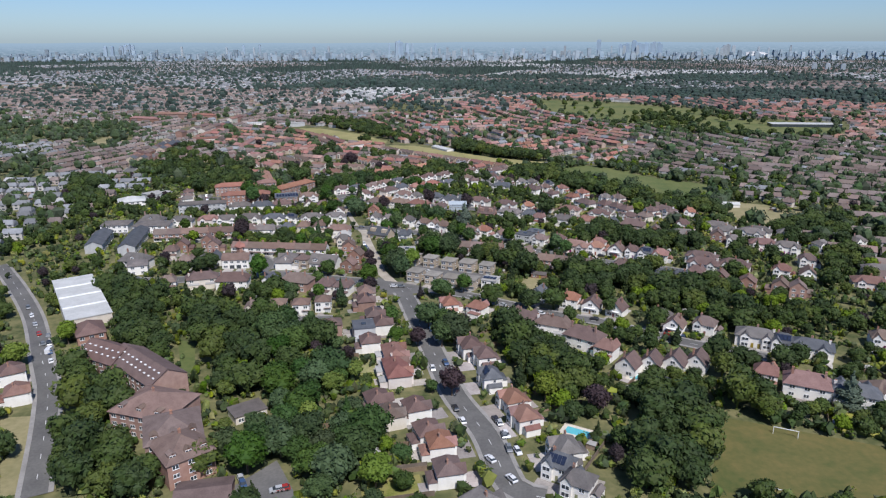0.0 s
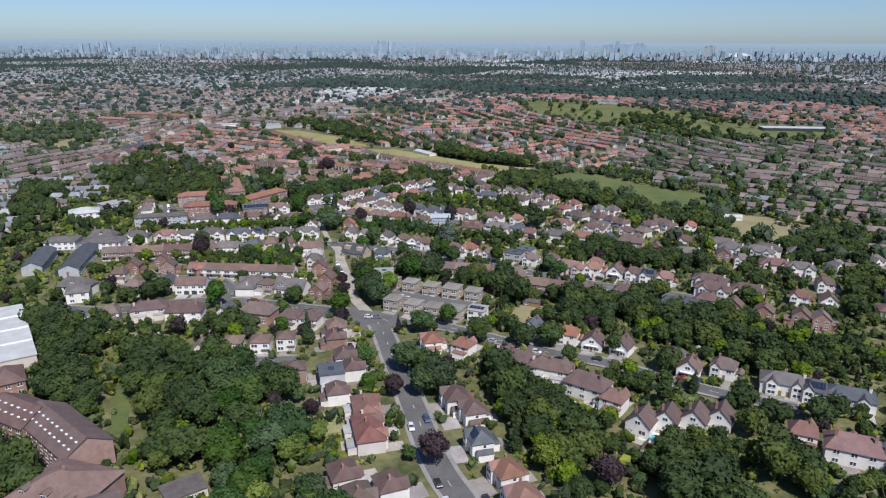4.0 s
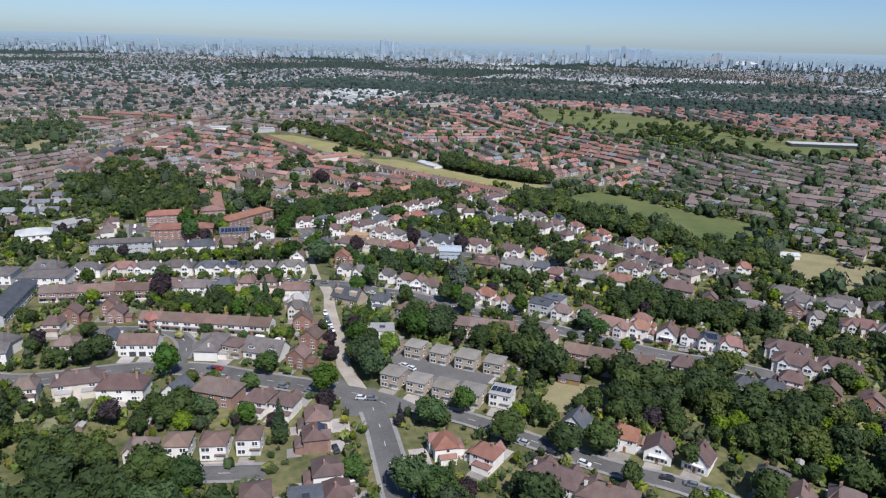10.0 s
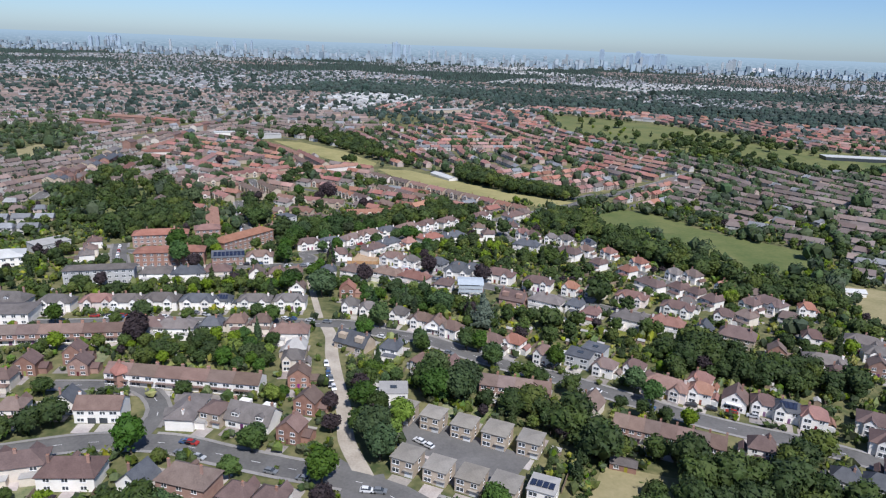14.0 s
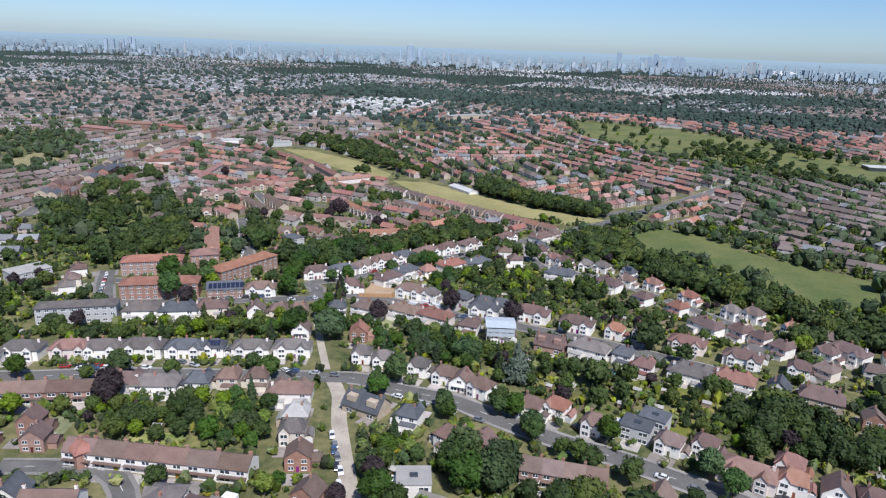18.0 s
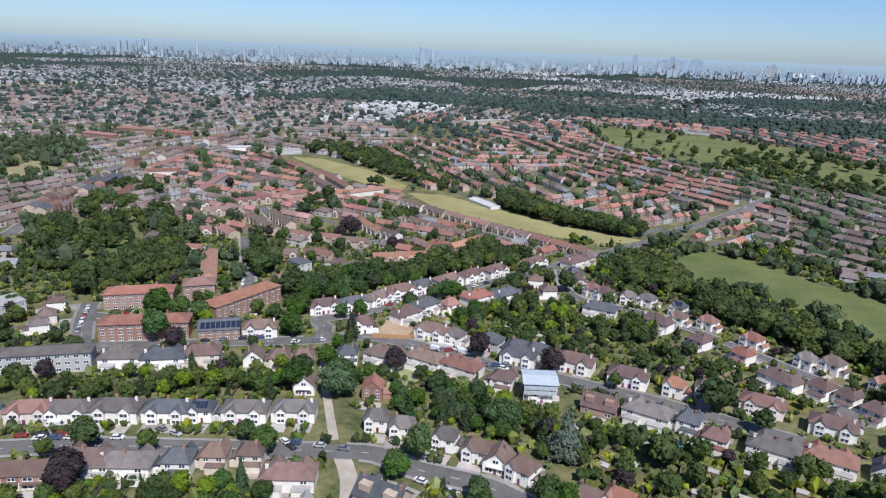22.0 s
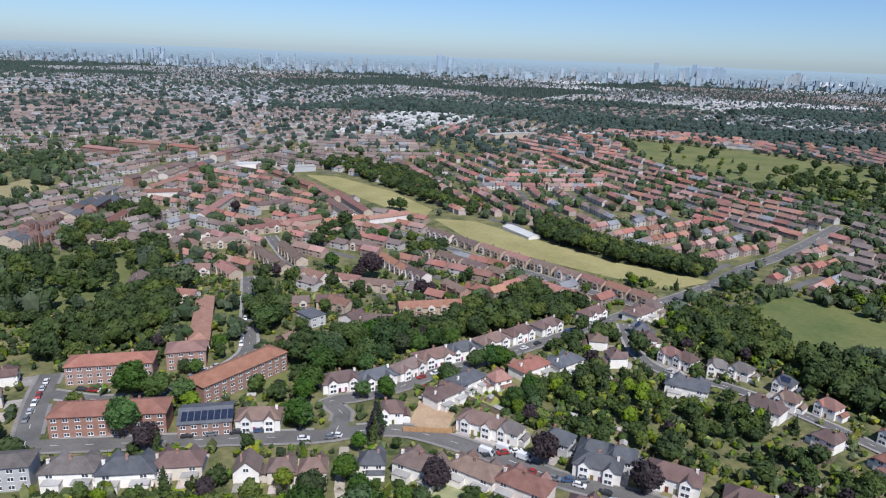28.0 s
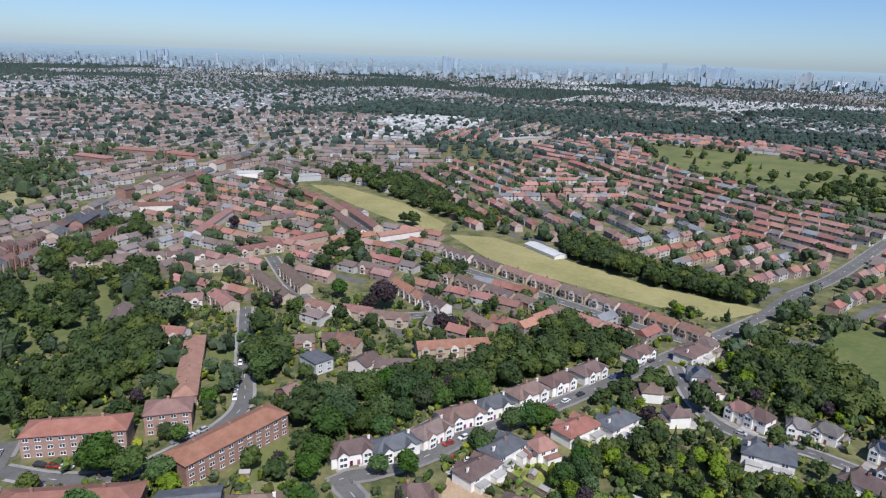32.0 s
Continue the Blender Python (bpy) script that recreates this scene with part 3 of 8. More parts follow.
def chalet(root, wall, roof):
    w, d, e, h = 9.5, 9.5, 4.0, 3.7
    part("wall", Shape().prism(-w / 2, w / 2, -d / 2, d / 2, -1.5, e, h, "y"), root, wall)
    part("roof", Shape().gable(-w / 2 - 0.5, w / 2 + 0.5, -d / 2 - 0.4, d / 2 + 0.4, e - 0.25, h + 0.35, "y", 0.2), root, roof)
    window(root, -2.4, -d / 2 - 0.02, 0.7, 2.6, 1.4)
    window(root, 2.4, -d / 2 - 0.02, 0.7, 2.2, 1.4)
    window(root, 0, -d / 2 - 0.02, 4.0, 2.2, 1.3)
    window(root, 0, d / 2 + 0.02, 4.0, 2.0, 1.3, 180)
    window(root, -2, d / 2 + 0.02, 0.7, 2.6, 1.5, 180)
    part("door", Shape().box(-0.6, 0.4, -d / 2 - 0.06, -d / 2, -0.3, 2.0), root, door_mat)
    part("balcony", Shape().box(-3, 3, -d / 2 - 1.2, -d / 2, 2.9, 3.1), root, white_trim)
    chimney(root, 2.0, 1.5, e + 2, e + h + 0.9, red_brick)
    return w


def chalet_pair(root, wall, roof):
    """A wide low house under one steep saddle roof with dormers."""
    w, d, e, h = 15.0, 9.0, 3.4, 4.2
    part("wall", Shape().prism(-w / 2, w / 2, -d / 2, d / 2, -1.5, e, h, "x"), root, wall)
    part("roof", Shape().gable(-w / 2 - 0.4, w / 2 + 0.4, -d / 2 - 0.5, d / 2 + 0.5, e - 0.3, h + 0.4, "x"), root, roof)
    for s in (-1, 1):
        dormer(root, s * 4.2, -d / 2 + 0.6, e + 0.7, white_wall, roof, 2.6)
        window(root, s * 5.0, -d / 2 - 0.02, 0.7, 2.6, 1.4)
        window(root, s * 4.4, d / 2 + 0.02, 0.7, 2.4, 1.4, 180)
        part("back_dormer", Shape().box(s * 4.2 - 1.8, s * 4.2 + 1.8, 0.6, d / 2 - 0.8, e + 1.2, e + 3.3), root, wall)
        part("door", Shape().box(s * 1.6 - 0.5, s * 1.6 + 0.5, -d / 2 - 0.06, -d / 2, -0.3, 2.05), root, door_mat)
        chimney(root, s * 6.4, 0.4, e + 2, e + h + 1.0, red_brick)
    return w


def double(root, wall, roof):
    w, d, e, h = 15.0, 8.5, 5.3, 2.8
    part("wall", Shape().prism(-w / 2, w / 2, -d / 2, d / 2, -1.5, e, h, "x"), root, wall)
    part("roof", Shape().gable(-w / 2 - 0.3, w / 2 + 0.3, -d / 2 - 0.4, d / 2 + 0.4, e - 0.1, h + 0.3, "x"), root, roof)
    for s in (-1, 1):
        window(root, s * 5.2, -d / 2 - 0.02, 3.3, 2.4, 1.3)
        window(root, s * 1.8, -d / 2 - 0.02, 3.3, 1.8, 1.3)
        window(root, s * 4.2, d / 2 + 0.02, 3.3, 2.2, 1.3, 180)
        window(root, s * 5.4, -d / 2 - 0.02, 0.7, 2.2, 1.3)
        part("garage_door", Shape().box(s * 1.9 - 1.3, s * 1.9 + 1.3, -d / 2 - 0.06, -d / 2, -0.2, 2.1), root, glass_mat)
        chimney(root, s * 6.8, 0.3, e + 1, e + h + 1.1, wall)
    return w


def flat_roofed(root, wall, roof):
    w, d, e = 10.0, 9.0, 5.6
    part("wall", Shape().box(-w / 2, w / 2, -d / 2, d / 2, -1.5, e), root, wall)
    part("roof", Shape().box(-w / 2 - 0.2, w / 2 + 0.2, -d / 2 - 0.2, d / 2 + 0.2, e, e + 0.25), root, roof)
    part("annex", Shape().box(-w / 2 - 3, -w / 2, -2, d / 2, -1.5, 2.8), root, wall)
    for z in (0.7, 3.4):
        for x in (-2.8, 2.8):
            window(root, x, -d / 2 - 0.02, z, 2.8, 1.5)
    part("rooflight", Shape().box(-1.2, 1.2, -1, 1, e + 0.25, e + 0.5), root, glass_mat)
    return w


def scaffolded(root, wall, roof):
    """A house under a temporary sheeted roof on poles."""
    detached(root, wall, roof)
    for x in (-6.2, -3.1, 0, 3.1, 6.2):
        for y in (-6.2, 5.2):
            part("scaffold_pole", Shape().box(x - 0.06, x + 0.06, y - 0.06, y + 0.06, -1, 8.9), root, white_trim, label="pale metal scaffold pole")
    for z in (2.2, 4.2, 6.2, 7.9):
        for y in (-6.2, 5.2):
            part("scaffold_rail", Shape().box(-6.3, 6.3, y - 0.05, y + 0.05, z, z + 0.1), root, white_trim)
    for z in (4.3, 6.3):
        part("scaffold_board", Shape().box(-6.2, 6.2, -6.2, -5.2, z, z + 0.08), root, wood_mat)
    part("sheet_roof", Shape().gable(-6.8, 6.8, -6.8, 5.8, 8.7, 0.9, "x", 0.1), root, tarp_mat, label="pale blue-grey temporary sheet roof")
    for z in (4.4, 6.4):
        part("sheeting", Shape().box(-6.2, 6.2, -6.32, -6.26, z, z + 1.5), root, tarp_mat)
    return 13


tarp_mat = mat("scaffold_sheeting", (0.36, 0.40, 0.43), (0.48, 0.53, 0.56), 1.5, 0.6, 0.02)
WALLS = {"white": white_wall, "cream": cream_wall, "pink": pink_wall, "red": red_brick, "pale": pale_brick, "grey": grey_wall}
KINDS = {
    "semi_grey": (semi, "white", "grey", "pair of white rendered semi-detached houses with grey-brown hipped roof"),
    "semi_brown": (semi, "white", "brown", "pair of white semi-detached houses with brown tiled hipped roof"),
    "semi_slate": (semi, "white", "slate", "pair of white semi-detached houses with dark slate roof"),
    "semi_cream": (semi, "cream", "plum", "pair of cream semi-detached houses with dark brown roof"),
    "semi_red": (semi, "white", "red", "pair of white houses with orange-red tiled roof"),
    "det_grey": (detached, "white", "grey", "white detached house with weathered grey tiled roof"),
    "det_brown": (detached, "cream", "brown", "cream detached house with brown tiled hipped roof"),
    "det_red": (detached, "white", "red", "white detached house with red tiled roof"),
    "det_white": (detached, "white", "brown", "white rendered house with brown roof and front gable"),
    "det_pink": (detached, "pink", "brown", "pale pink rendered house with brown tiled roof"),
    "det_dark": (detached, "cream", "slate", "house with dark slate roof and cream walls"),
    "det_slate": (detached, "white", "slate", "white house with dark slate roof and solar panels"),
    "villa_red": (villa, "white", "rose", "large white villa with red-brown tiled roof"),
    "villa_brown": (villa, "red", "brown", "large brick house with brown hipped roof and dormer"),
    "brick_red": (brick_house, "red", "brown", "red brick house with brown gabled roof"),
    "brick_brown": (brick_house, "red", "plum", "red brick house with dark brown gabled roof"),
    "terrace_white": (terrace, "white", "brown", "white rendered terraced house with brown tiled roof"),
    "terrace_brown": (terrace, "red", "brown", "terraced brick house with white band and brown roof"),
    "box_garage": (box_house, "white", "brown", "white and brick house with garage and low brown roof"),
    "box_pale": (box_house, "pale", "buff", "buff brick box-shaped house with flat grey roof"),
    "box_solar": (box_house, "white", "felt", "white box-shaped house with solar panels on roof"),
    "chalet_brown": (chalet, "cream", "brown", "chalet house with steep brown gabled roof"),
    "chalet_white": (chalet, "white", "brown", "white chalet house with steep brown roof"),
    "double_white": (double, "white", "brown", "wide white house with two dark garage doors"),
    "flatroof_grey": (flat_roofed, "white", "felt", "white flat-roofed extension house beside the lane"),
    "modern_slate": (detached, "grey", "slate", "modern grey house with dark slate roof"),
    "flats_white": (villa, "white", "grey", "white rendered block of flats with grey roof"),
    "det_plum": (detached, "white", "plum", "white detached house with purple-brown tiled roof"),
    "det_rose": (detached, "white", "rose", "white detached house with pinkish clay tiled roof"),
    "det_pale": (detached, "pale", "felt", "buff brick house with pale low roof"),
    "det_cream": (detached, "cream", "grey", "cream rendered house with weathered grey roof"),
    "semi_plum": (semi, "white", "plum", "pair of white semi-detached houses with purple-brown roof"),
    "semi_rose": (semi, "pink", "rose", "pair of pale pink houses with pinkish clay tiled roof"),
    "semi_white": (semi, "white", "grey", "pair of bright white semi-detached houses with grey roof"),
    "semi_solar": (semi, "white", "brown", "pair of white houses with solar panels on brown roof"),
    "semi_chalet": (chalet_pair, "white", "grey", "white chalet pair with long grey roof and dormers"),
    "brick_wide": (chalet_pair, "red", "plum", "wide brick chalet pair with dark roof and dormers"),
    "brick_tall": (brick_house, "red", "red", "tall red brick house with red gabled roof"),
    "brick_solar": (detached, "red", "plum", "red brick house with solar panels on dark roof"),
    "box_low": (box_house, "pale", "brown", "small buff brick house with low brown roof"),
    "box_brick": (box_house, "red", "brown", "red brick house with garage and low brown roof"),
    "chalet_plum": (chalet, "white", "plum", "white chalet house with steep purple-brown roof"),
    "chalet_slate": (chalet, "white", "slate", "white chalet house with steep dark slate roof"),
    "flatroof_slate": (flat_roofed, "grey", "slate", "grey flat-roofed house with dark roof"),
    "flatroof_dark": (chalet_pair, "pale", "slate", "low dark-roofed house with rooflights beside the lane"),
    "villa_white": (villa, "white", "plum", "large white house with purple-brown hipped roof and dormer"),
    "villa_plum": (villa, "pale", "plum", "long buff brick house with dormer and dark roof"),
    "office_white": (villa, "white", "grey", "long white rendered building with grey roof"),
    "scaffold": (scaffolded, "white", "brown", "white house wrapped in scaffolding under a sheet roof"),
}
EXTRA = {"semi_solar": "solar", "brick_solar": "solar", "box_low": "garage", "box_brick": "garage", "det_slate": "solar", "box_solar": "solar", "box_garage": "garage"}
PROTO = {}
EVEN = ("terrace_brown", "terrace_white")
HOUSES = []


SCALE = {"det": 0.86, "chalet": 0.84, "semi": 1.06, "brick": 0.86, "villa": 0.95}
WIDTH = {"semi": 15.0, "det": 9.5, "villa": 16.0, "brick": 11.0, "box": 7.6, "chalet": 8.0, "double": 15.0, "flats": 16.0, "modern": 11.5, "office": 16.0, "flatroof": 11.0}


def taken_up(kind, x, y, turn):
    """True where a house of this kind would stand in another one or on a road."""
    w = 15.0 if kind in ("brick_wide", "semi_chalet", "flatroof_dark") else WIDTH.get(kind.split("_")[0], 10.0)
    a = radians(turn)
    for hx, hy, ht, hw in HOUSES:
        u, v = (hx - x) * math.cos(a) + (hy - y) * math.sin(a), (hy - y) * math.cos(a) - (hx - x) * math.sin(a)
        side = abs(math.sin(radians(ht - turn)))
        if abs(u) < 0.36 * (w + hw * (1 - side) + 9 * side) and abs(v) < 7.6 + 0.25 * hw * side:
            return True
    return False


def set_back(kind, x, y, turn):
    """Moves a plot away from a road that would run through it."""
    w, a = WIDTH.get(kind.split("_")[0], 10.0), radians(turn)
    for move in (0, 2, 4, -2, 6, -4, 8, -6):
        bx, by = x - move * math.sin(a), y + move * math.cos(a)
        spots = [cells(bx + u * math.cos(a) - v * math.sin(a), by + u * math.sin(a) + v * math.cos(a)) for u in (-0.4 * w, 0, 0.4 * w) for v in (-4, 0, 3.5)]
        if not any(on_road[p] for p in spots):
            return bx, by
    return x, y


def house(kind, x, y, turn, stretch=1.0):
    if stretch == 1.0 and kind not in EVEN:
        x, y = set_back(kind, x, y, turn)
        if taken_up(kind, x, y, turn):
            return
    m = pose(x, y, gz(x, y), 0, 0, turn)
    if kind not in PROTO:
        fn, wall, roof, label = KINDS[kind]
        root = tagged(new("house"), label, "house", "suburban houses")
        args = (root, WALLS[wall], roof_mats[roof]) + ((EXTRA[kind],) if kind in EXTRA else ())
        PROTO[kind] = (root, fn(*args))
        f = SCALE.get(kind.split("_")[0], 1.0)
        root.matrix_basis = m @ Matrix.Diagonal((f * stretch, f, 1, 1))
    else:
        k = rng.uniform(0.93, 1.07) * SCALE.get(kind.split("_")[0], 1.0) if stretch == 1 else 1.0
        if kind in EVEN:
            k = 1.0
        copy_thing(PROTO[kind][0], m).matrix_basis = m @ Matrix.Diagonal((k * stretch, k, 1.0 if stretch != 1 else rng.uniform(0.93, 1.06), 1))
    wide = PROTO[kind][1] * stretch * SCALE.get(kind.split("_")[0], 1.0)
    half = wide / 2 + 1
    a = radians(turn)
    for s in np.linspace(-half, half, 7):
        for t in (-6.5, -3, 0, 3, 6.5):
            claim(x + s * math.cos(a) - t * math.sin(a), y + s * math.sin(a) + t * math.cos(a), 1.5)
    fill_solid(x, y, turn, half - 0.4, 5.6)
    HOUSES.append((x, y, turn, wide))


def one(kind, x, y, turn=0):
    house(kind, x, y, turn)


SWAP = {"semi_grey": ("semi_grey", "semi_grey", "semi_brown", "semi_slate"), "semi_brown": ("semi_brown", "semi_brown", "semi_grey", "semi_cream"), "det_grey": ("det_grey", "det_grey", "det_white", "det_pink"), "det_brown": ("det_brown", "det_white", "det_brown", "det_red"), "det_pink": ("det_pink", "det_red", "det_grey")}


def row(kind, ax, ay, bx, by, n):
    """n houses from a to b, whose fronts look to the right of that way."""
    turn = math.degrees(math.atan2(by - ay, bx - ax)) if n > 1 else 0
    for k in range(n):
        t = k / (n - 1) if n > 1 else 0
        pick = SWAP.get(kind, (kind,))
        j = 0 if kind.startswith(("terr", "box")) else 1
        if kind in EVEN:
            house(kind, ax + (bx - ax) * t, ay + (by - ay) * t, turn, math.hypot(bx - ax, by - ay) / (n - 1) / 6.4)
            continue
        house(pick[int(rng.integers(len(pick)))], ax + (bx - ax) * t + j * rng.normal(0, 0.4), ay + (by - ay) * t + j * rng.normal(0, 1.0), turn + j * rng.normal(0, 3))


def block(kind, ax, ay, bx, by, depth):
    """A long building between two points."""
    length, turn = math.hypot(bx - ax, by - ay), math.degrees(math.atan2(by - ay, bx - ax))
    x, y = (ax + bx) / 2, (ay + by) / 2
    far = y > 690
    storeys, wall, roof, label, shape, low = {
        "flats": (3, red_brick, "red", "three-storey red brick block of flats with red tiled roof", "hip", 2.6),
        "flats_low": (2, red_brick, "red", "long low brick flats with red tiled roof", "hip", 2.2),
        "school": (2, red_brick, "slate", "brick building with dark solar panelled roof", "gable", 2.2),
        "terr": (2, red_brick, "red", "brick terrace of small houses with red tiled roof", "gable", 2.6),
        "slate": (2, grey_wall, "slate", "grey building with dark slate roof", "flat", 0.3),
        "long_flats": (3, red_brick, "plum", "long curved brick block with purple-brown roof", "gable", 4.0),
        "long_flats2": (3, red_brick, "brown", "brick block of flats with red-brown hipped roof", "hip", 4.2),
        "carpark_block": (1, red_brick, "plum", "low brick building beside a car park", "gable", 2.0),
        "warehouse": (2, cream_wall, "sheet", "long shed with white ribbed flat roof", "flat", 0.4),
        "hip_small": (2, red_brick, "plum", "brick house with dark hipped roof", "hip", 3.5),
        "annex": (1, cream_wall, "grey", "small pale outbuilding among trees", "flat", 0.3),
        "hall": (2, white_wall, "sheet", "white hall with a rounded pale roof", "hip", 3.0),
        "glass": (2, grey_wall, "felt", "grey glazed building with flat roof", "flat", 0.3),
        "office": (2, white_wall, "grey", "white rendered building with grey roof", "hip", 1.8),
        "slatebar": (2, grey_wall, "slate", "long terrace with dark grey roof", "gable", 2.2),
        "shops": (3, cream_wall, "brown", "parade of shops with flats above and brown roof", "gable", 2.4),
        "greyterr": (3, grey_wall, "grey", "long grey three-storey terrace with low grey roof", "hip", 1.8),
        "shed": (2, white_wall, "sheet", "large pale industrial shed in the distance", "flat", 0.5),
        "barn": (1, glass_mat, "sheet", "long dark hall with pale flat roof", "flat", 0.6),
        "school_far": (3, pale_brick, "felt", "long flat-roofed school building", "flat", 0.4),
        "white_far": (2, white_wall, "sheet", "long white building at the edge of woods", "flat", 0.4),
        "club": (1, white_wall, "sheet", "low white clubhouse beside a field", "gable", 1.2),
    }[kind]
    e = 2.75 * storeys + (1.5 if kind in ("warehouse", "barn") else 0)
    if kind == "terr":
        e, low, wall, roof = 4.8, 2.3, (pale_brick, pink_wall, red_brick, pale_brick)[int(rng.integers(4))], ("red", "brown", "red", "rose", "brown", "plum", "rose")[int(rng.integers(7))]
        label = {"red": "brick terrace of small houses with red tiled roof", "rose": "brick terrace of small houses with pinkish tiled roof"}.get(roof, "pale terrace of small houses with brown tiled roof")
    if kind == "shops":
        e, wall, roof = 2.9 * int(rng.integers(2, 4)), (red_brick, cream_wall, pale_brick, red_brick)[int(rng.integers(4))], ("brown", "plum", "slate", "grey", "rose")[int(rng.integers(5))]
    root = tagged(new("building"), label, "building", "long buildings")
    root.matrix_basis = pose(x, y, gz(x, y), 0, 0, turn)
    l, d = length / 2, depth / 2
    if shape == "gable":
        part("wall", Shape().prism(-l, l, -d, d, -2, e, low, "x"), root, wall)
        part("roof", Shape().gable(-l - 0.3, l + 0.3, -d - 0.4, d + 0.4, e - 0.05, low + 0.25, "x"), root, roof_mats[roof])
    else:
        part("wall", Shape().box(-l, l, -d, d, -2, e), root, wall)
        if shape == "hip":
            part("roof", Shape().hip(-l - 0.5, l + 0.5, -d - 0.5, d + 0.5, e, low), root, roof_mats[roof])
        else:
            part("roof", Shape().box(-l - 0.3, l + 0.3, -d - 0.3, d + 0.3, e, e + low), root, roof_mats[roof])
    if kind == "long_flats2":
        for k in range(3):
            dormer(root, -l + (k + 0.5) * length / 3, -d + 1.6, e + 0.5, wall, roof_mats[roof], 2.2)
    if kind == "warehouse":
        for k in range(1, 4):
            part("roof_seam", Shape().box(-l + length * k / 4 - 0.3, -l + length * k / 4 + 0.3, -d, d, e + low, e + low + 0.5), root, white_trim)
    if kind == "school":
        for k in range(int(length / 2.2)):
            a = -l + 1 + 2.2 * k
            part("solar_panel", Shape().add([(a, -d + 0.9, e + 0.5), (a + 1.9, -d + 0.9, e + 0.5), (a + 1.9, -d + 5.2, e + 1.85), (a, -d + 5.2, e + 1.85)], [(0, 1, 2, 3)]), root, solar_mat)
    if kind == "long_flats":
        for k in range(int(length / 3.2)):
            for t in (0.3, 0.62):
                a, b = -l + 1.6 + 3.2 * k, -d + d * t
                part("rooflight", Shape().box(a, a + 1.0, b, b + 1.0, e + low * t + 0.35, e + low * t + 0.55), root, white_trim)
    if not far and kind not in ("warehouse", "barn", "club", "terr", "shops"):
        step = 3.4 if kind.startswith("flats") else 3.2
        n = max(1, int((length - 1) / step))
        for s in range(storeys):
            for k in range(n):
                a = -l + (k + 0.5) * length / n
                window(root, a, -d - 0.02, 0.8 + 2.75 * s, 1.8, 1.3)
                if kind.startswith(("flats", "long")):
                    window(root, a, d + 0.02, 0.8 + 2.75 * s, 1.6, 1.3, 180)
    if kind in ("terr", "shops"):
        n = max(1, round(length / 7.5)) if y < 860 else 0
        for k in range(n):
            a = -l + (k + 0.5) * length / n
            porch = Shape().prism(a - 1.9, a + 1.9, -d - 0.7, -d + 0.2, -2, e, 1.1, "y").box(a - 2.2, a + 2.2, -d - 1.0, -d - 0.7, 2.5, 2.75, 1)
            porch.box(a - 1.0, a + 1.0, -d - 0.76, -d - 0.7, 3.2, 4.3, 2).box(a - 1.0, a + 1.0, -d - 0.76, -d - 0.7, 0.7, 1.9, 2)
            part("bay_front", porch, root, cream_wall if kind == "terr" and (k * 7 + int(x)) % 3 == 0 else wall, roof_mats[roof], glass_mat)
    if kind in ("flats", "terr", "flats_low", "long_flats2", "shops"):
        n = max(1, int(length / 13))
        for k in range(n):
            chimney(root, -l + (k + 0.5) * length / n, 0, e + low - 0.8, e + low + 1.1, red_brick)
    fill_solid(x, y, turn, l + 0.6, d + 0.6)
    a = radians(turn)
    for s in np.arange(-l - 1, l + 2, 2.0):
        for t in np.arange(-d - 2, d + 2.1, 2.0):
            claim(x + s * math.cos(a) - t * math.sin(a), y + s * math.sin(a) + t * math.cos(a), 1)


# ---- trees ----
def shops(ax, ay, bx, by, n, depth):
    """A parade of n shops of uneven height and roof."""
    for k in range(n):
        a, b = (k + 0.02) / n, (k + 0.97) / n
        o = rng.normal(0, 0.6)
        block("shops", ax + (bx - ax) * a + o, ay + (by - ay) * a + o, ax + (bx - ax) * b + o, ay + (by - ay) * b + o, depth * rng.uniform(0.85, 1.1))


def ico(level):
    bm = bmesh.new()
    bmesh.ops.create_icosphere(bm, subdivisions=level, radius=1)
    v = np.array([p.co[:] for p in bm.verts])
    f = np.array([[p.index for p in q.verts] for q in bm.faces])
    bm.free()
    return v, f


ICO1, ICO2 = ico(1), ico(2)


def crown_arrays(lobes, leaves, seed, size=0.55):
    """A crown: an uneven core of lobes and many small leaf clumps standing off them."""
    r = np.random.default_rng(seed)
    vs, fs, k = [], [], 0
    v0, f0 = ICO1
    for c, rad in lobes:
        c, rad = np.array(c), np.array(rad)
        vs.append(c + v0 * r.normal(0.93, 0.12, (len(v0), 1)) * rad)
        fs.append(f0 + k)
        k += len(v0)
    vol = np.array([np.prod(rad) ** (2 / 3) for _, rad in lobes])
    pick = r.choice(len(lobes), leaves, p=vol / vol.sum())
    d = r.normal(0, 1, (leaves, 3))
    d[:, 2] = np.abs(d[:, 2]) * 1.1 - 0.45
    d /= np.linalg.norm(d, axis=1)[:, None]
    c = np.array([lobes[i][0] for i in pick]) + d * np.array([lobes[i][1] for i in pick]) * r.uniform(0.85, 1.17, leaves)[:, None]
    n = d + r.normal(0, 0.55, (leaves, 3))
    u = np.cross(n, r.normal(0, 1, (leaves, 3)))
    u /= np.linalg.norm(u, axis=1)[:, None] + 1e-9
    w = np.cross(n, u)
    w /= np.linalg.norm(w, axis=1)[:, None] + 1e-9
    s = r.uniform(0.55, 1.25, leaves)[:, None] * size
    tri = np.stack([c - u * s - w * s * 0.5, c + u * s - w * s * 0.6, c + w * s * 1.1], 1).reshape(-1, 3)
    vs.append(tri)
    fs.append(np.arange(leaves * 3).reshape(-1, 3) + k)
    return np.concatenate(vs), np.concatenate(fs)


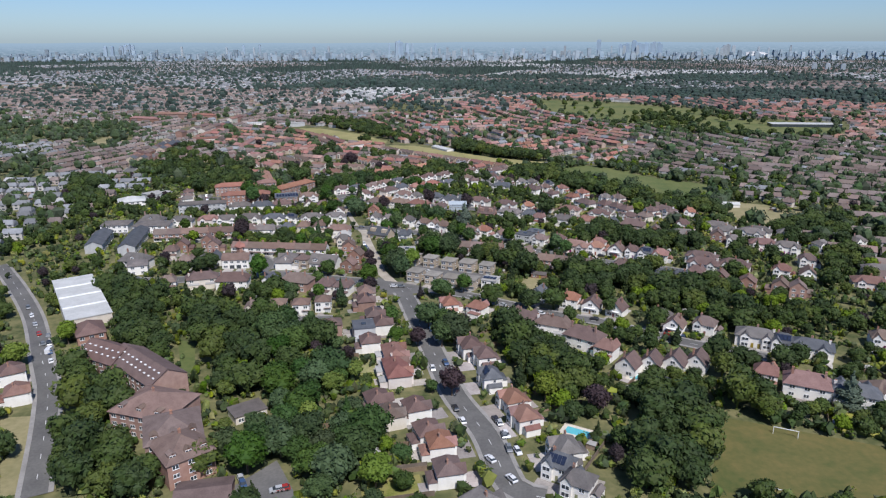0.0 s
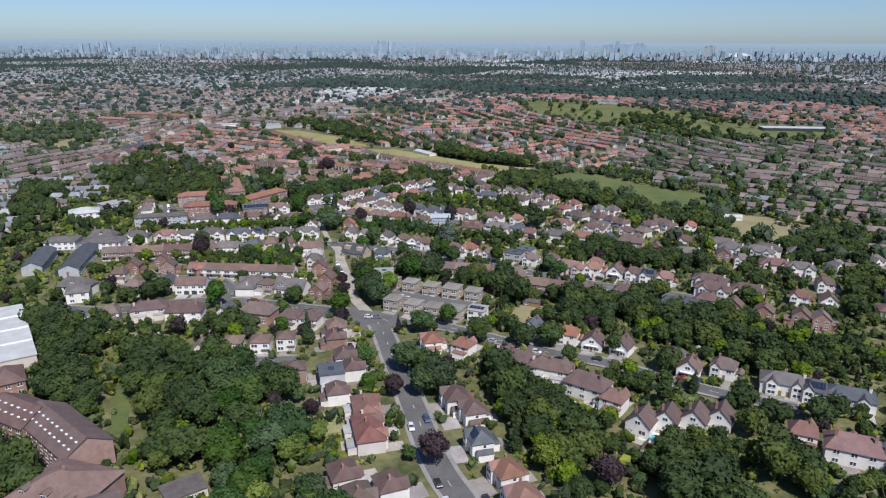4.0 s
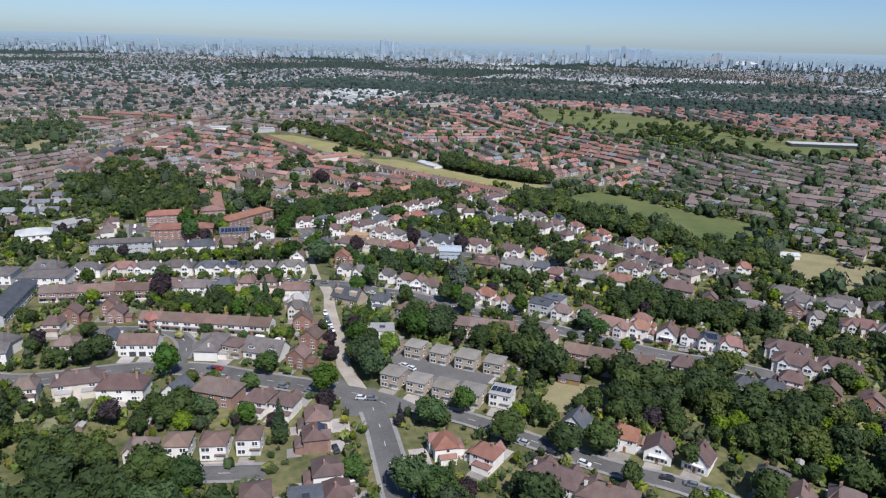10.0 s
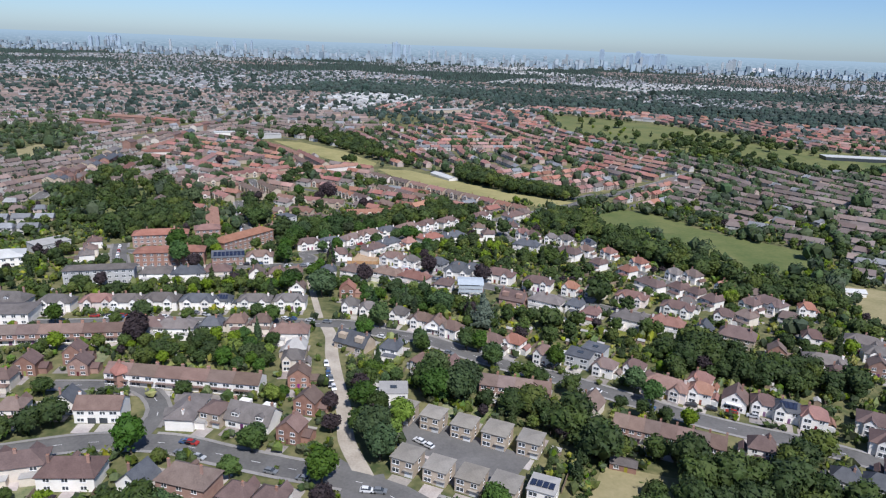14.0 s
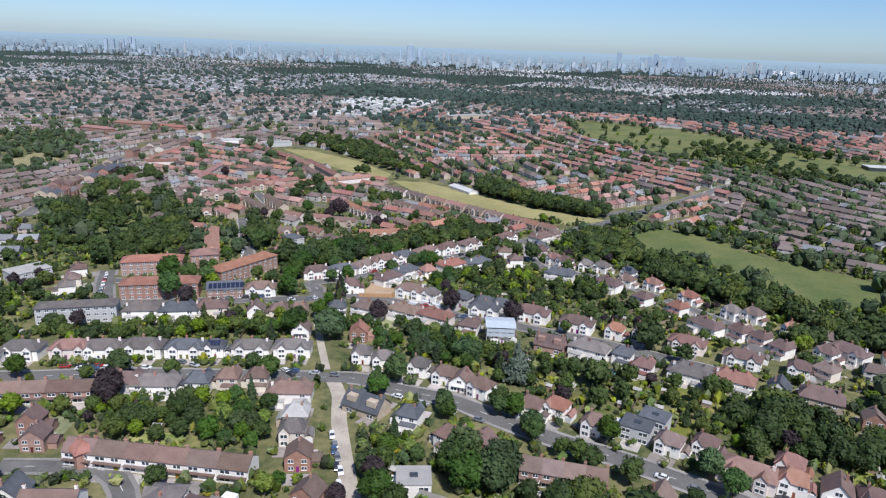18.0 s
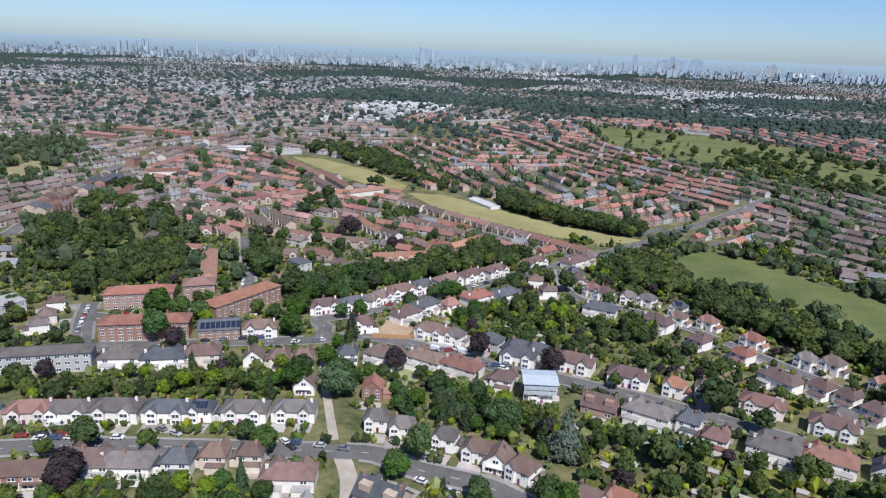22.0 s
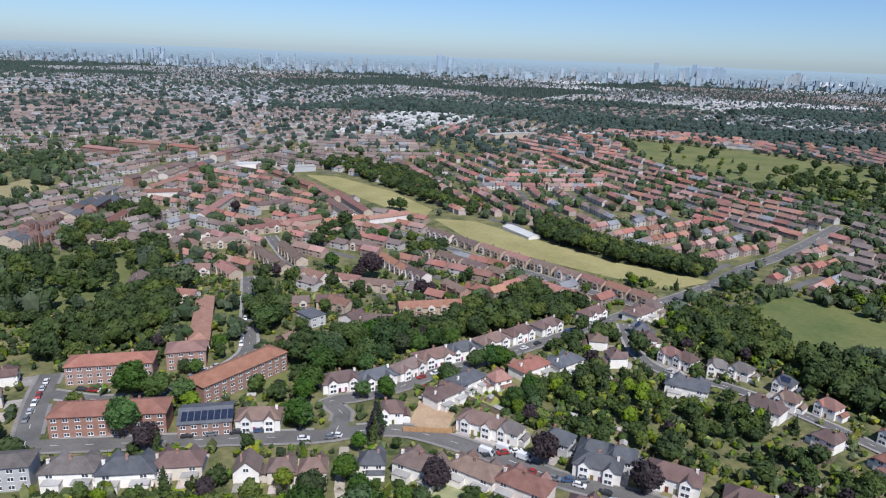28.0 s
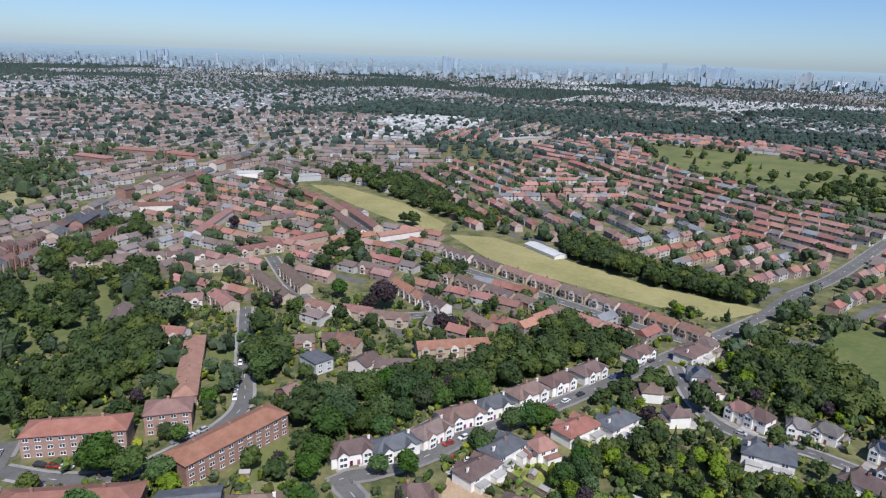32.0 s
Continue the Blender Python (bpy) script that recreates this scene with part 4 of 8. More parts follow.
def trunk_mesh(h, r0, limbs, seed):
    r = np.random.default_rng(seed)
    s = Shape()

    def limb(a, b, ra, rb, n=6):
        a, b = np.array(a, float), np.array(b, float)
        d = (b - a) / np.linalg.norm(b - a)
        u = np.cross(d, (0.3, 1, 0.2))
        u /= np.linalg.norm(u)
        w = np.cross(d, u)
        v = [p + q * (u * math.cos(t) + w * math.sin(t)) for p, q in ((a, ra), (b, rb)) for t in np.arange(n) * 2 * math.pi / n]
        s.add(v, [(i, (i + 1) % n, n + (i + 1) % n, n + i) for i in range(n)])

    limb((0, 0, -1), (0.1, 0.05, h * 0.5), r0, r0 * 0.7)
    limb((0.1, 0.05, h * 0.5), (0, 0, h), r0 * 0.7, r0 * 0.25)
    for k in range(limbs):
        t = k * 2.4 + r.uniform(0, 1)
        a = h * r.uniform(0.4, 0.75)
        limb((0.1, 0, a), (math.cos(t) * h * 0.4, math.sin(t) * h * 0.4, a + h * 0.3), r0 * 0.4, r0 * 0.12, 5)
    return s.mesh("trunk", bark)


TREE_WORDS = {"oak": "dense dark green broadleaf tree", "round": "rounded mid-green street tree", "lime": "bright yellow-green garden tree", "copper": "dark purple copper beech tree", "conifer": "tall pointed green conifer tree", "bluecone": "wide grey-blue garden cedar tree", "darkcone": "narrow tall dark conifer tree"}


def tree_lobes(kind, seed):
    r = np.random.default_rng(seed)
    lobes = []
    if kind in ("conifer", "bluecone", "darkcone"):
        h, wide = 13.0, {"conifer": 2.5, "bluecone": 4.2, "darkcone": 2.2}[kind]
        for k in range(9):
            t = k / 8
            q = wide * (1 - t) * 1.0 + 0.35
            for j in range(2 if t < 0.7 else 1):
                a = r.uniform(0, 6.3)
                lobes.append(((math.cos(a) * q * 0.3, math.sin(a) * q * 0.3, 1.6 + t * (h - 2)), (q * 0.85, q * 0.85, h / 9)))
        return h, lobes
    h = 10.5
    wide = {"oak": 5.0, "round": 3.9, "lime": 4.0, "copper": 4.0}[kind]
    top = {"oak": 4.8, "round": 4.4, "lime": 4.2, "copper": 4.6}[kind]
    lobes.append(((0, 0, h * 0.55), (wide * 0.74, wide * 0.74, top * 0.82)))
    for k in range(8):
        a = k * 2.399 + r.uniform(-0.3, 0.3)
        z = -0.6 + 1.45 * (k + r.uniform(0, 0.6)) / 8
        q = math.sqrt(max(0.08, 1 - z * z)) * wide * r.uniform(0.42, 0.62)
        rad = wide * r.uniform(0.38, 0.52)
        lobes.append(((math.cos(a) * q, math.sin(a) * q, h * 0.56 + z * top * 0.55), (rad, rad, rad * r.uniform(0.78, 0.98))))
    return h, lobes


def make_tree(kind, seed):
    h, lobes = tree_lobes(kind, seed)
    root = tagged(new("tree"), TREE_WORDS[kind], "tree", "trees")
    part("trunk", trunk_mesh(h * 0.62, 0.32, 0 if "con" in kind else 5, seed), root)
    v, f = crown_arrays(lobes, 1050, seed, 0.42 if "con" in kind else 0.48)
    part("crown", bulk("crown", v, f, leaf_mats[kind]), root)
    return root


TREES, HEAPS, TREE_COUNT = {}, {}, [0]


def tree(kind, x, y, s=1.0, near=False):
    v = int(rng.integers(4 if kind in ("oak", "round") else 2))
    s *= 1.12
    m = pose(x, y, gz(x, y), 0, 0, rng.uniform(0, 360)) @ Matrix.Diagonal((s, s * rng.uniform(0.9, 1.1), s * rng.uniform(0.85, 1.1), 1))
    claim(x, y, 2.2 * s)
    if not (near or (abs(x + 0.1 * y) < 48 and y < 640)) or TREE_COUNT[0] >= 320:
        HEAPS.setdefault((kind, v + (10 if y > 450 else 0), int(rng.choice(3, p=(0.45, 0.38, 0.17))) if kind in ("oak", "round", "conifer") else 0), []).append(np.array(m))
        return
    TREE_COUNT[0] += 1
    if (kind, v) not in TREES:
        TREES[kind, v] = make_tree(kind, 11 + 17 * v + len(TREES))
        TREES[kind, v].matrix_basis = m
    else:
        copy_thing(TREES[kind, v], m).matrix_basis = m


def plant_heaps():
    """The trees of woods and farther gardens, joined by kind and tone."""
    for kind, tone in sorted({(k, t) for k, _, t in HEAPS}):
        vs, fs, base = [], [], 0
        for (k, v, t), mats in sorted(HEAPS.items(), key=lambda q: q[0]):
            if (k, t) != (kind, tone):
                continue
            h, lobes = tree_lobes(kind, 11 + 17 * (v % 10))
            cv, cf = crown_arrays(lobes, 500 if v < 10 else 230, v, (0.54 if "con" not in kind else 0.46) * (1.0 if v < 10 else 1.25))
            trunk = Shape().box(-0.25, 0.25, -0.25, 0.25, -1, 5)
            q = np.array(trunk.v)
            tf = np.array([t for f in trunk.f for t in (f[:3], (f[0], f[2], f[3]))])
            cf = np.concatenate([cf, tf + len(cv)])
            cv = np.concatenate([cv, q])
            m = np.array(mats)
            vs.append((np.einsum("nij,kj->nki", m[:, :3, :3], cv) + m[:, None, :3, 3]).reshape(-1, 3))
            fs.append((cf[None] + np.arange(len(m))[:, None, None] * len(cv)).reshape(-1, 3) + base)
            base += len(m) * len(cv)
        name = "woodland_" + {"oak": "broadleaf", "round": "garden_trees", "conifer": "conifers", "lime": "yellow_trees", "copper": "copper_trees"}.get(kind, "cedars")
        tagged(new(name, bulk(name, np.concatenate(vs), np.concatenate(fs), wood_leaf[kind][tone])), "stand of many trees, each a " + TREE_WORDS[kind], "trees", kind="stuff")


def wood(kind, n, corners):
    """Trees spread unevenly over a piece of ground."""
    p = np.array(corners)
    lo, hi = p.min(0), p.max(0)
    placed = []
    for _ in range(n * 40):
        x, y = rng.uniform(lo, hi)
        if len(placed) >= n:
            break
        gap = 7.0 if kind == "park" else 4.0 if kind == "mix" else 7.2 if kind == "oak" else 4.0
        if not inside(x, y, corners) or not is_free(x, y) or (bare if kind != "oak" else open_ground)[cells(x, y)] or any((x - a) ** 2 + (y - b) ** 2 < gap * gap for a, b in placed):
            continue
        placed.append((x, y))
    for x, y in placed:
        k = kind
        if kind == "park":
            tree(("oak", "round", "oak")[int(rng.integers(3))], x, y, rng.uniform(0.7, 1.35))
            continue
        if kind == "mix":
            k = ("oak", "round", "round", "conifer", "lime")[int(rng.integers(5))]
        tree(k, x, y, rng.uniform(0.5, 0.8) if kind == "mix" else rng.uniform(0.78, 1.25) if kind == "oak" else rng.uniform(0.6, 1.0))


# ---- cars ----
CAR_PAINT = [mat("car_paint", c, tuple(v * 1.15 for v in c), 1, 0.25, spec=0.6) for c in ((0.62, 0.62, 0.62), (0.03, 0.03, 0.035), (0.16, 0.17, 0.18), (0.38, 0.39, 0.40), (0.30, 0.03, 0.025), (0.05, 0.09, 0.18))]
CAR_WORDS = ["white", "black", "dark grey", "silver", "red", "dark blue"]
CARS = {}


def car(x, y, turn, c):
    m = pose(x, y, gz(x, y) + 0.28, 0, 0, turn)
    if c not in CARS:
        root = tagged(new("car"), CAR_WORDS[c] + " hatchback car parked at the kerb", "car", "parked cars")
        prof = [(-2.1, 0.3), (-2.15, 0.75), (-1.95, 0.95), (-1.3, 1.02), (1.0, 0.98), (1.95, 0.82), (2.12, 0.6), (2.1, 0.3)]
        cab = [(-1.85, 0.98), (-1.55, 1.42), (-0.2, 1.48), (0.35, 1.42), (1.1, 0.98)]

        def extrude(p, w0, w1):
            n = len(p)
            v = [(a, s * (w0 if b < 1.1 else w1), b) for s in (-1, 1) for a, b in p]
            return Shape().add(v, [tuple(range(n))[::-1], tuple(range(n, 2 * n))] + [(i, (i + 1) % n, n + (i + 1) % n, n + i) for i in range(n)])

        part("body", extrude(prof, 0.88, 0.85), root, CAR_PAINT[c])
        part("cabin", extrude(cab, 0.8, 0.66), root, glass_mat, label="dark car windows")
        part("roof", Shape().box(-1.5, 0.3, -0.66, 0.66, 1.43, 1.5), root, CAR_PAINT[c])
        for a in (-1.3, 1.3):
            for b in (-0.84, 0.84):
                v = [(a + 0.32 * math.cos(t), b + s, 0.32 + 0.32 * math.sin(t)) for s in (-0.1, 0.1) for t in np.arange(10) * math.pi / 5]
                part("wheel", Shape().add(v, [tuple(range(10))[::-1], tuple(range(10, 20))] + [(i, (i + 1) % 10, 10 + (i + 1) % 10, 10 + i) for i in range(10)]), root, tyre_mat)
        CARS[c] = root
        root.matrix_basis = m
    else:
        copy_thing(CARS[c], m)


def parked(ax, ay, bx, by, n):
    turn = math.degrees(math.atan2(by - ay, bx - ax))
    for k in range(n):
        t = (k + 0.5) / n
        if ay + (by - ay) * t > 800:
            continue
        car(ax + (bx - ax) * t, ay + (by - ay) * t, turn + 180 * int(rng.integers(2)), int(rng.choice(6, p=(0.26, 0.22, 0.2, 0.16, 0.08, 0.08))))


# ---- things in gardens and fields ----
def pool(x, y, w, d, turn):
    root = tagged(new("swimming_pool"), "turquoise garden swimming pool with pale paved edge", "pool", "garden pools")
    root.matrix_basis = pose(x, y, gz(x, y), 0, 0, turn)
    s = Shape().box(-w / 2 - 1.4, w / 2 + 1.4, -d / 2 - 1.4, -d / 2, -0.3, 0.22).box(-w / 2 - 1.4, w / 2 + 1.4, d / 2, d / 2 + 1.4, -0.3, 0.22)
    s.box(-w / 2 - 1.4, -w / 2, -d / 2, d / 2, -0.3, 0.22).box(w / 2, w / 2 + 1.4, -d / 2, d / 2, -0.3, 0.22)
    part("pool_edge", s, root, cream_wall)
    part("water", Shape().box(-w / 2, w / 2, -d / 2, d / 2, -0.3, 0.14), root, pool_mat)
    claim(x, y, 5)


def trampoline(x, y, r, material, word):
    root = tagged(new("trampoline"), word + " round trampoline on a lawn", "trampoline")
    root.matrix_basis = pose(x, y, gz(x, y))
    n = 16
    v = [(r * math.cos(t), r * math.sin(t), z) for z in (0.75, 0.85) for t in np.arange(n) * 2 * math.pi / n]
    part("mat", Shape().add(v, [tuple(range(n))[::-1], tuple(range(n, 2 * n))] + [(i, (i + 1) % n, n + (i + 1) % n, n + i) for i in range(n)]), root, material)
    for t in (0.6, 2.2, 3.8, 5.4):
        part("leg", Shape().box(r * 0.9 * math.cos(t) - 0.05, r * 0.9 * math.cos(t) + 0.05, r * 0.9 * math.sin(t) - 0.05, r * 0.9 * math.sin(t) + 0.05, -0.1, 0.75), root, tyre_mat)


def goal(x, y, turn):
    root = tagged(new("goal_frame"), "white metal football goal frame on grass", "goal", "goal frames")
    root.matrix_basis = pose(x, y, gz(x, y), 0, 0, turn)
    for a in (-3.6, 3.6):
        part("post", Shape().box(a - 0.09, a + 0.09, -0.09, 0.09, 0, 2.4), root, white_trim)
        part("stay", Shape().add([(a - 0.05, 0, 2.4), (a + 0.05, 0, 2.4), (a + 0.05, 1.8, 0), (a - 0.05, 1.8, 0)], [(0, 1, 2, 3), (3, 2, 1, 0)]), root, white_trim)
    part("crossbar", Shape().box(-3.7, 3.7, -0.09, 0.09, 2.4, 2.58), root, white_trim)


def hut(x, y, turn, w, d, label, roof):
    root = tagged(new("outbuilding"), label, "outbuilding")
    root.matrix_basis = pose(x, y, gz(x, y), 0, 0, turn)
    part("wall", Shape().prism(-w / 2, w / 2, -d / 2, d / 2, -0.5, 2.4, 0.9, "x"), root, red_brick)
    part("roof", Shape().gable(-w / 2 - 0.3, w / 2 + 0.3, -d / 2 - 0.3, d / 2 + 0.3, 2.35, 1.05, "x", 0.12), root, roof_mats[roof])
    window(root, -w / 4, -d / 2 - 0.02, 0.8, 1.6, 1.2)
    part("door", Shape().box(0.4, 1.4, -d / 2 - 0.06, -d / 2, 0, 2.0), root, door_mat)
    claim(x, y, 5)


def hoarding(ax, ay, bx, by):
    root = tagged(new("site_hoarding"), "orange plywood hoarding round a building plot", "fence", "building site")
    n = max(2, int(math.hypot(bx - ax, by - ay) / 2.4))
    turn = math.degrees(math.atan2(by - ay, bx - ax))
    board = Shape().box(-1.2, 1.2, -0.04, 0.04, -0.2, 2.2).mesh("board", ply_mat)
    for k in range(n):
        t = (k + 0.5) / n
        x, y = ax + (bx - ax) * t, ay + (by - ay) * t
        part("board", board, root, at=pose(x, y, gz(x, y), 0, 0, turn))


def van(x, y, turn):
    m = pose(x, y, gz(x, y) + 0.28, 0, 0, turn)
    if "van" not in CARS:
        root = tagged(new("van"), "white delivery van parked on the street", "van", "parked vans")
        part("body", Shape().box(-2.6, 1.6, -0.98, 0.98, 0.35, 2.3), root, CAR_PAINT[0])
        nose = Shape().add([(x0, s * 0.95, z0) for s in (-1, 1) for x0, z0 in ((1.6, 0.35), (2.7, 0.35), (2.65, 1.05), (1.6, 2.2))], [(3, 2, 1, 0), (4, 5, 6, 7), (0, 1, 5, 4), (1, 2, 6, 5), (2, 3, 7, 6)])
        part("cab", nose, root, CAR_PAINT[0])
        part("windscreen", Shape().add([(2.55, -0.85, 1.2), (2.55, 0.85, 1.2), (1.8, 0.8, 2.05), (1.8, -0.8, 2.05)], [(0, 1, 2, 3)]), root, glass_mat)
        for a in (-1.7, 1.8):
            for b in (-0.95, 0.95):
                v = [(a + 0.36 * math.cos(t), b + q, 0.36 + 0.36 * math.sin(t)) for q in (-0.1, 0.1) for t in np.arange(10) * math.pi / 5]
                part("wheel", Shape().add(v, [tuple(range(10))[::-1], tuple(range(10, 20))] + [(i, (i + 1) % 10, 10 + (i + 1) % 10, 10 + i) for i in range(10)]), root, tyre_mat)
        CARS["van"] = root
        root.matrix_basis = m
    else:
        copy_thing(CARS["van"], m)


ply_mat = mat("orange_plywood", (0.36, 0.20, 0.09), (0.46, 0.28, 0.14), 2, 0.8)
blue_mat = mat("blue_cover", (0.03, 0.18, 0.42), (0.05, 0.25, 0.52), 1, 0.5)

# ---- the plan ----
# roads
road("road_main", 8.0, "grey asphalt residential road with parked cars", [(28.1, 160.8), (19.2, 166.4), (13.6, 193), (4, 219), (-3.4, 251.8), (-11.5, 287.5), (-18.9, 320.9), (-25.5, 342.7)], asphalt)
road("road_lane", 5.5, "pale dusty unmade lane between gardens", [(-26.9, 341.8), (-35.1, 361.6), (-37.5, 376.7), (-44.2, 403.1), (-49.8, 427.2), (-52.8, 445.7), (-57.5, 458.4)], gravel)
road("road_path", 3.2, "pale gravel footpath between hedges", [(-61.3, 466.8), (-66.6, 485.9), (-75.4, 518.2), (-75.6, 518.2), (-78.8, 543.3)], gravel)
road("road_cross", 8.4, "wide grey asphalt suburban street", [(-238.5, 446.7), (-182.4, 449.1), (-142.5, 455.7), (-99.2, 458.2), (-64, 459.8), (-46.1, 459.5), (-32.2, 452), (-10.5, 444.9), (9.4, 430), (27.5, 418.5), (44.3, 409.7), (83.6, 383.9), (100.7, 374.8), (120.7, 366.5), (141.6, 353.8)], asphalt)
road("road_west", 9.2, "grey asphalt road curving past white houses", [(-16.8, 331.5), (-27.4, 338.9), (-52.6, 345.7), (-71.6, 351.1), (-91.6, 356.8), (-118.1, 355.3), (-151.6, 344.9), (-179.8, 349.2)], asphalt)
road("road_close", 6, "curved grey asphalt close", [(-101.2, 358), (-100.6, 372.9), (-104.5, 383), (-114.5, 392.6), (-130.6, 393.4), (-146.9, 392.3)], asphalt)
road("road_top", 8.0, "grey asphalt street lined with white houses", [(-186.2, 530.4), (-153.2, 536.5), (-119.2, 543.8), (-90.4, 548.9), (-76.2, 554.2), (-57.1, 556.4), (-27.9, 544), (-4.9, 531.1), (16.6, 524), (36.5, 515.1), (55.1, 506.7), (71.7, 497), (101.4, 479.8)], asphalt)
road("road_crescent", 6.5, "grey asphalt crescent rising between houses", [(-83.7, 553.2), (-84, 566.4), (-90.8, 575), (-82.4, 579.2), (-65.1, 591.3), (-50.2, 608.2), (-35.5, 618.3), (1.1, 651.8), (48.6, 697.6), (112, 758.7), (144.4, 798.8)], asphalt)
road("road_estate", 6, "asphalt estate road with parked cars", [(-173.8, 727.7), (-151, 659.7), (-138.4, 623.4), (-138.9, 605.5), (-145.3, 590.9), (-158.6, 570.4), (-177.5, 565.1), (-197.4, 567.5)], asphalt)
road("road_left", 8, "side road with parked vehicles", [(-183.2, 531.4), (-198.3, 562.3), (-206.9, 583.9)], asphalt)
road("road_high", 10, "busy shopping street in the distance", [(-329.1, 704.5), (-340.1, 748.3), (-347.6, 793.5), (-382.8, 944.9), (-383.5, 976.5), (-387.6, 1095.8), (-352.3, 1260.1), (-361.3, 1364)], asphalt)
road("road_avenue", 8, "straight asphalt avenue between terraces", [(112, 758.7), (144.4, 798.8), (195.7, 848.7), (287.2, 955.7), (286.9, 957)], asphalt)
road("road_side", 6.8, "busy road beside tall trees", [(-255.8, 374.3), (-222.4, 334.9), (-188.8, 291.8), (-159.8, 247.3), (-144.6, 223.8), (-130.6, 196.9), (-114.1, 161.8)], asphalt)
road("road_east", 6.4, "grey residential road with drives", [(-6.8, 330.3), (11.9, 322), (31.4, 309), (53.1, 294.8), (72, 286.1), (92.9, 270.2), (109.3, 259.5), (129.8, 249.6)], asphalt)
road("road_court", 7, "asphalt service court between garages", [(-76.6, 288.4), (-63.1, 289.5), (-49.4, 290.3)], asphalt)
road("road_estate_bend", 7, "estate street with parked cars", [(-190.8, 828.3), (-157.8, 765.3), (-129.5, 730.2), (-92.2, 727.1), (-62.4, 736.2)], asphalt)
road("road_hill", 5.2, "grey asphalt street between hillside houses", [(42.7, 680.5), (40.6, 649.1), (44.1, 629.2), (53.8, 617.7), (70.9, 610.4), (92, 590), (115, 558), (140, 520)], asphalt)
road("road_meadow", 7, "terrace street beside a meadow", [(-202.5, 1029.1), (-146.3, 929.3), (-116.2, 880.9), (-66.9, 829.7), (-13.4, 778.4), (29.1, 737.1), (60.2, 710)], asphalt)
apron([(-35.9, 351.3), (-28, 344.8), (-13.8, 337.8), (-0.4, 327), (-28.9, 323.2), (-33.4, 333.5)])
apron([(-22.1, 386), (0.4, 371), (23.9, 354.4), (13.2, 335.6), (-0.2, 337.8), (-18.4, 359)])
apron([(107.4, 724.4), (125, 719.4), (100, 686), (97, 695)])
# open ground
field("meadow", [(-227.5, 1084.7), (-192.8, 1083.3), (-123, 1022), (-77.3, 950.5), (-81, 919), (-118.9, 948.3), (-172.3, 1011.1)])
field("meadow", [(-73.4, 914.3), (-37.5, 911.6), (6.4, 864.3), (59.9, 805.3), (118.2, 769.1), (81.8, 745.3), (36.6, 778.9), (-37.1, 839.1)])
field("green", [(106.7, 696.2), (149.8, 749.3), (175, 733.4), (197.6, 697.9), (161.7, 638.9), (112.5, 644)])
field("green", [(120.8, 706.4), (158.8, 742.6), (204.2, 672.4), (255, 616.2), (218.9, 557), (186.2, 561.8), (162.1, 615.5)])
field("dry", [(220, 551), (260.5, 534.7), (279.4, 503.5), (263, 482.1), (218.7, 453.7), (210.2, 487.9)])
field("park", [(192.9, 1460.9), (268.9, 1446.1), (495.7, 1280.2), (356.5, 1023.8), (258.4, 1160.5), (189, 1287.4)])
field("park", [(178, 1435.5), (401.1, 1286.8), (502, 1168), (642.4, 1121.6), (567, 991.9), (442.1, 994.4), (325, 1129.3)])
field("play", [(93.3, 203.9), (137.7, 185.4), (133.5, 160.5), (73.4, 160.7)])
field("dry", [(46.4, 352.3), (68, 345.5), (64, 328.5), (34.3, 327.2)])
field("park", [(-333.6, 739.1), (-264.5, 772.4), (-213.7, 703.6), (-222.4, 665.3), (-263.1, 639.3)])
field("dry", [(-494, 936.7), (-491.5, 1014), (-444.1, 962.2), (-441.7, 892.4)])
field("green", [(-113.9, 269.1), (-104.6, 263.2), (-95.5, 237.1), (-100.9, 237.2)])
field("dry", [(-149.8, 204), (-133.6, 205.8), (-111.4, 166.8), (-123.3, 161.3)])
field("green", [(-193, 663.2), (-183.5, 674.6), (-164.3, 624.9), (-175.1, 623.5)])
field("green", [(-176, 682.7), (-164.2, 688.1), (-146.6, 632.2), (-154.3, 631.2)])
field("green", [(-127.1, 574), (-117.5, 604), (-109.4, 589.7), (-118.7, 565.8)])
field("green", [(-127.8, 759.6), (-101, 769.4), (-87.7, 741.4), (-118.4, 736.5)])
field("green", [(15.7, 558), (30.8, 572.6), (33.4, 567.2), (19.9, 551.7)])
field("dry", [(-60.8, 569.8), (-55.1, 577.3), (-40, 567.3), (-44.3, 556.9), (-58, 557.5)])
apron_soil([(-58.9, 558.7), (-44.7, 556.7), (-42.1, 572.1), (-56.5, 580.4)])
# houses street by street, from the nearest on
row("terrace_white", -123, 398.1, -74.4, 392.8, 6)
row("terrace_brown", -184.1, 429.4, -141.9, 436.1, 6)
one("flats_white", -204.6, 466.2, 0)
row("terrace_brown", 56.3, 371.1, 84.4, 359.2, 7)
row("terrace_brown", 13.7, 398, 32.7, 393.5, 4)
one("scaffold", 10.9, 505.4, 0)
block("greyterr", -200, 504.5, -167, 513, 9)
row("box_pale", -17.3, 376.6, 24.2, 358.6, 5)
row("box_pale", -14.6, 347.0, 13.8, 334.4, 4)
one("box_solar", 24.5, 333.8, -22)
one("det_grey", 36.6, 161.5, -32)
one("det_plum", 1.1, 169.0, 102)
one("det_slate", 33.6, 171.7, -32)
one("det_grey", 36.6, 179.5, -78)
one("det_red", -1.3, 182.7, 102)
one("det_grey", 29.9, 184.1, -78)
one("det_plum", -5.1, 190.0, 110)
one("det_rose", 26.4, 198.2, -70)
one("det_brown", -17.7, 199.4, 110)
one("det_plum", -9.5, 204.1, 110)
one("det_plum", -22.8, 209.6, 110)
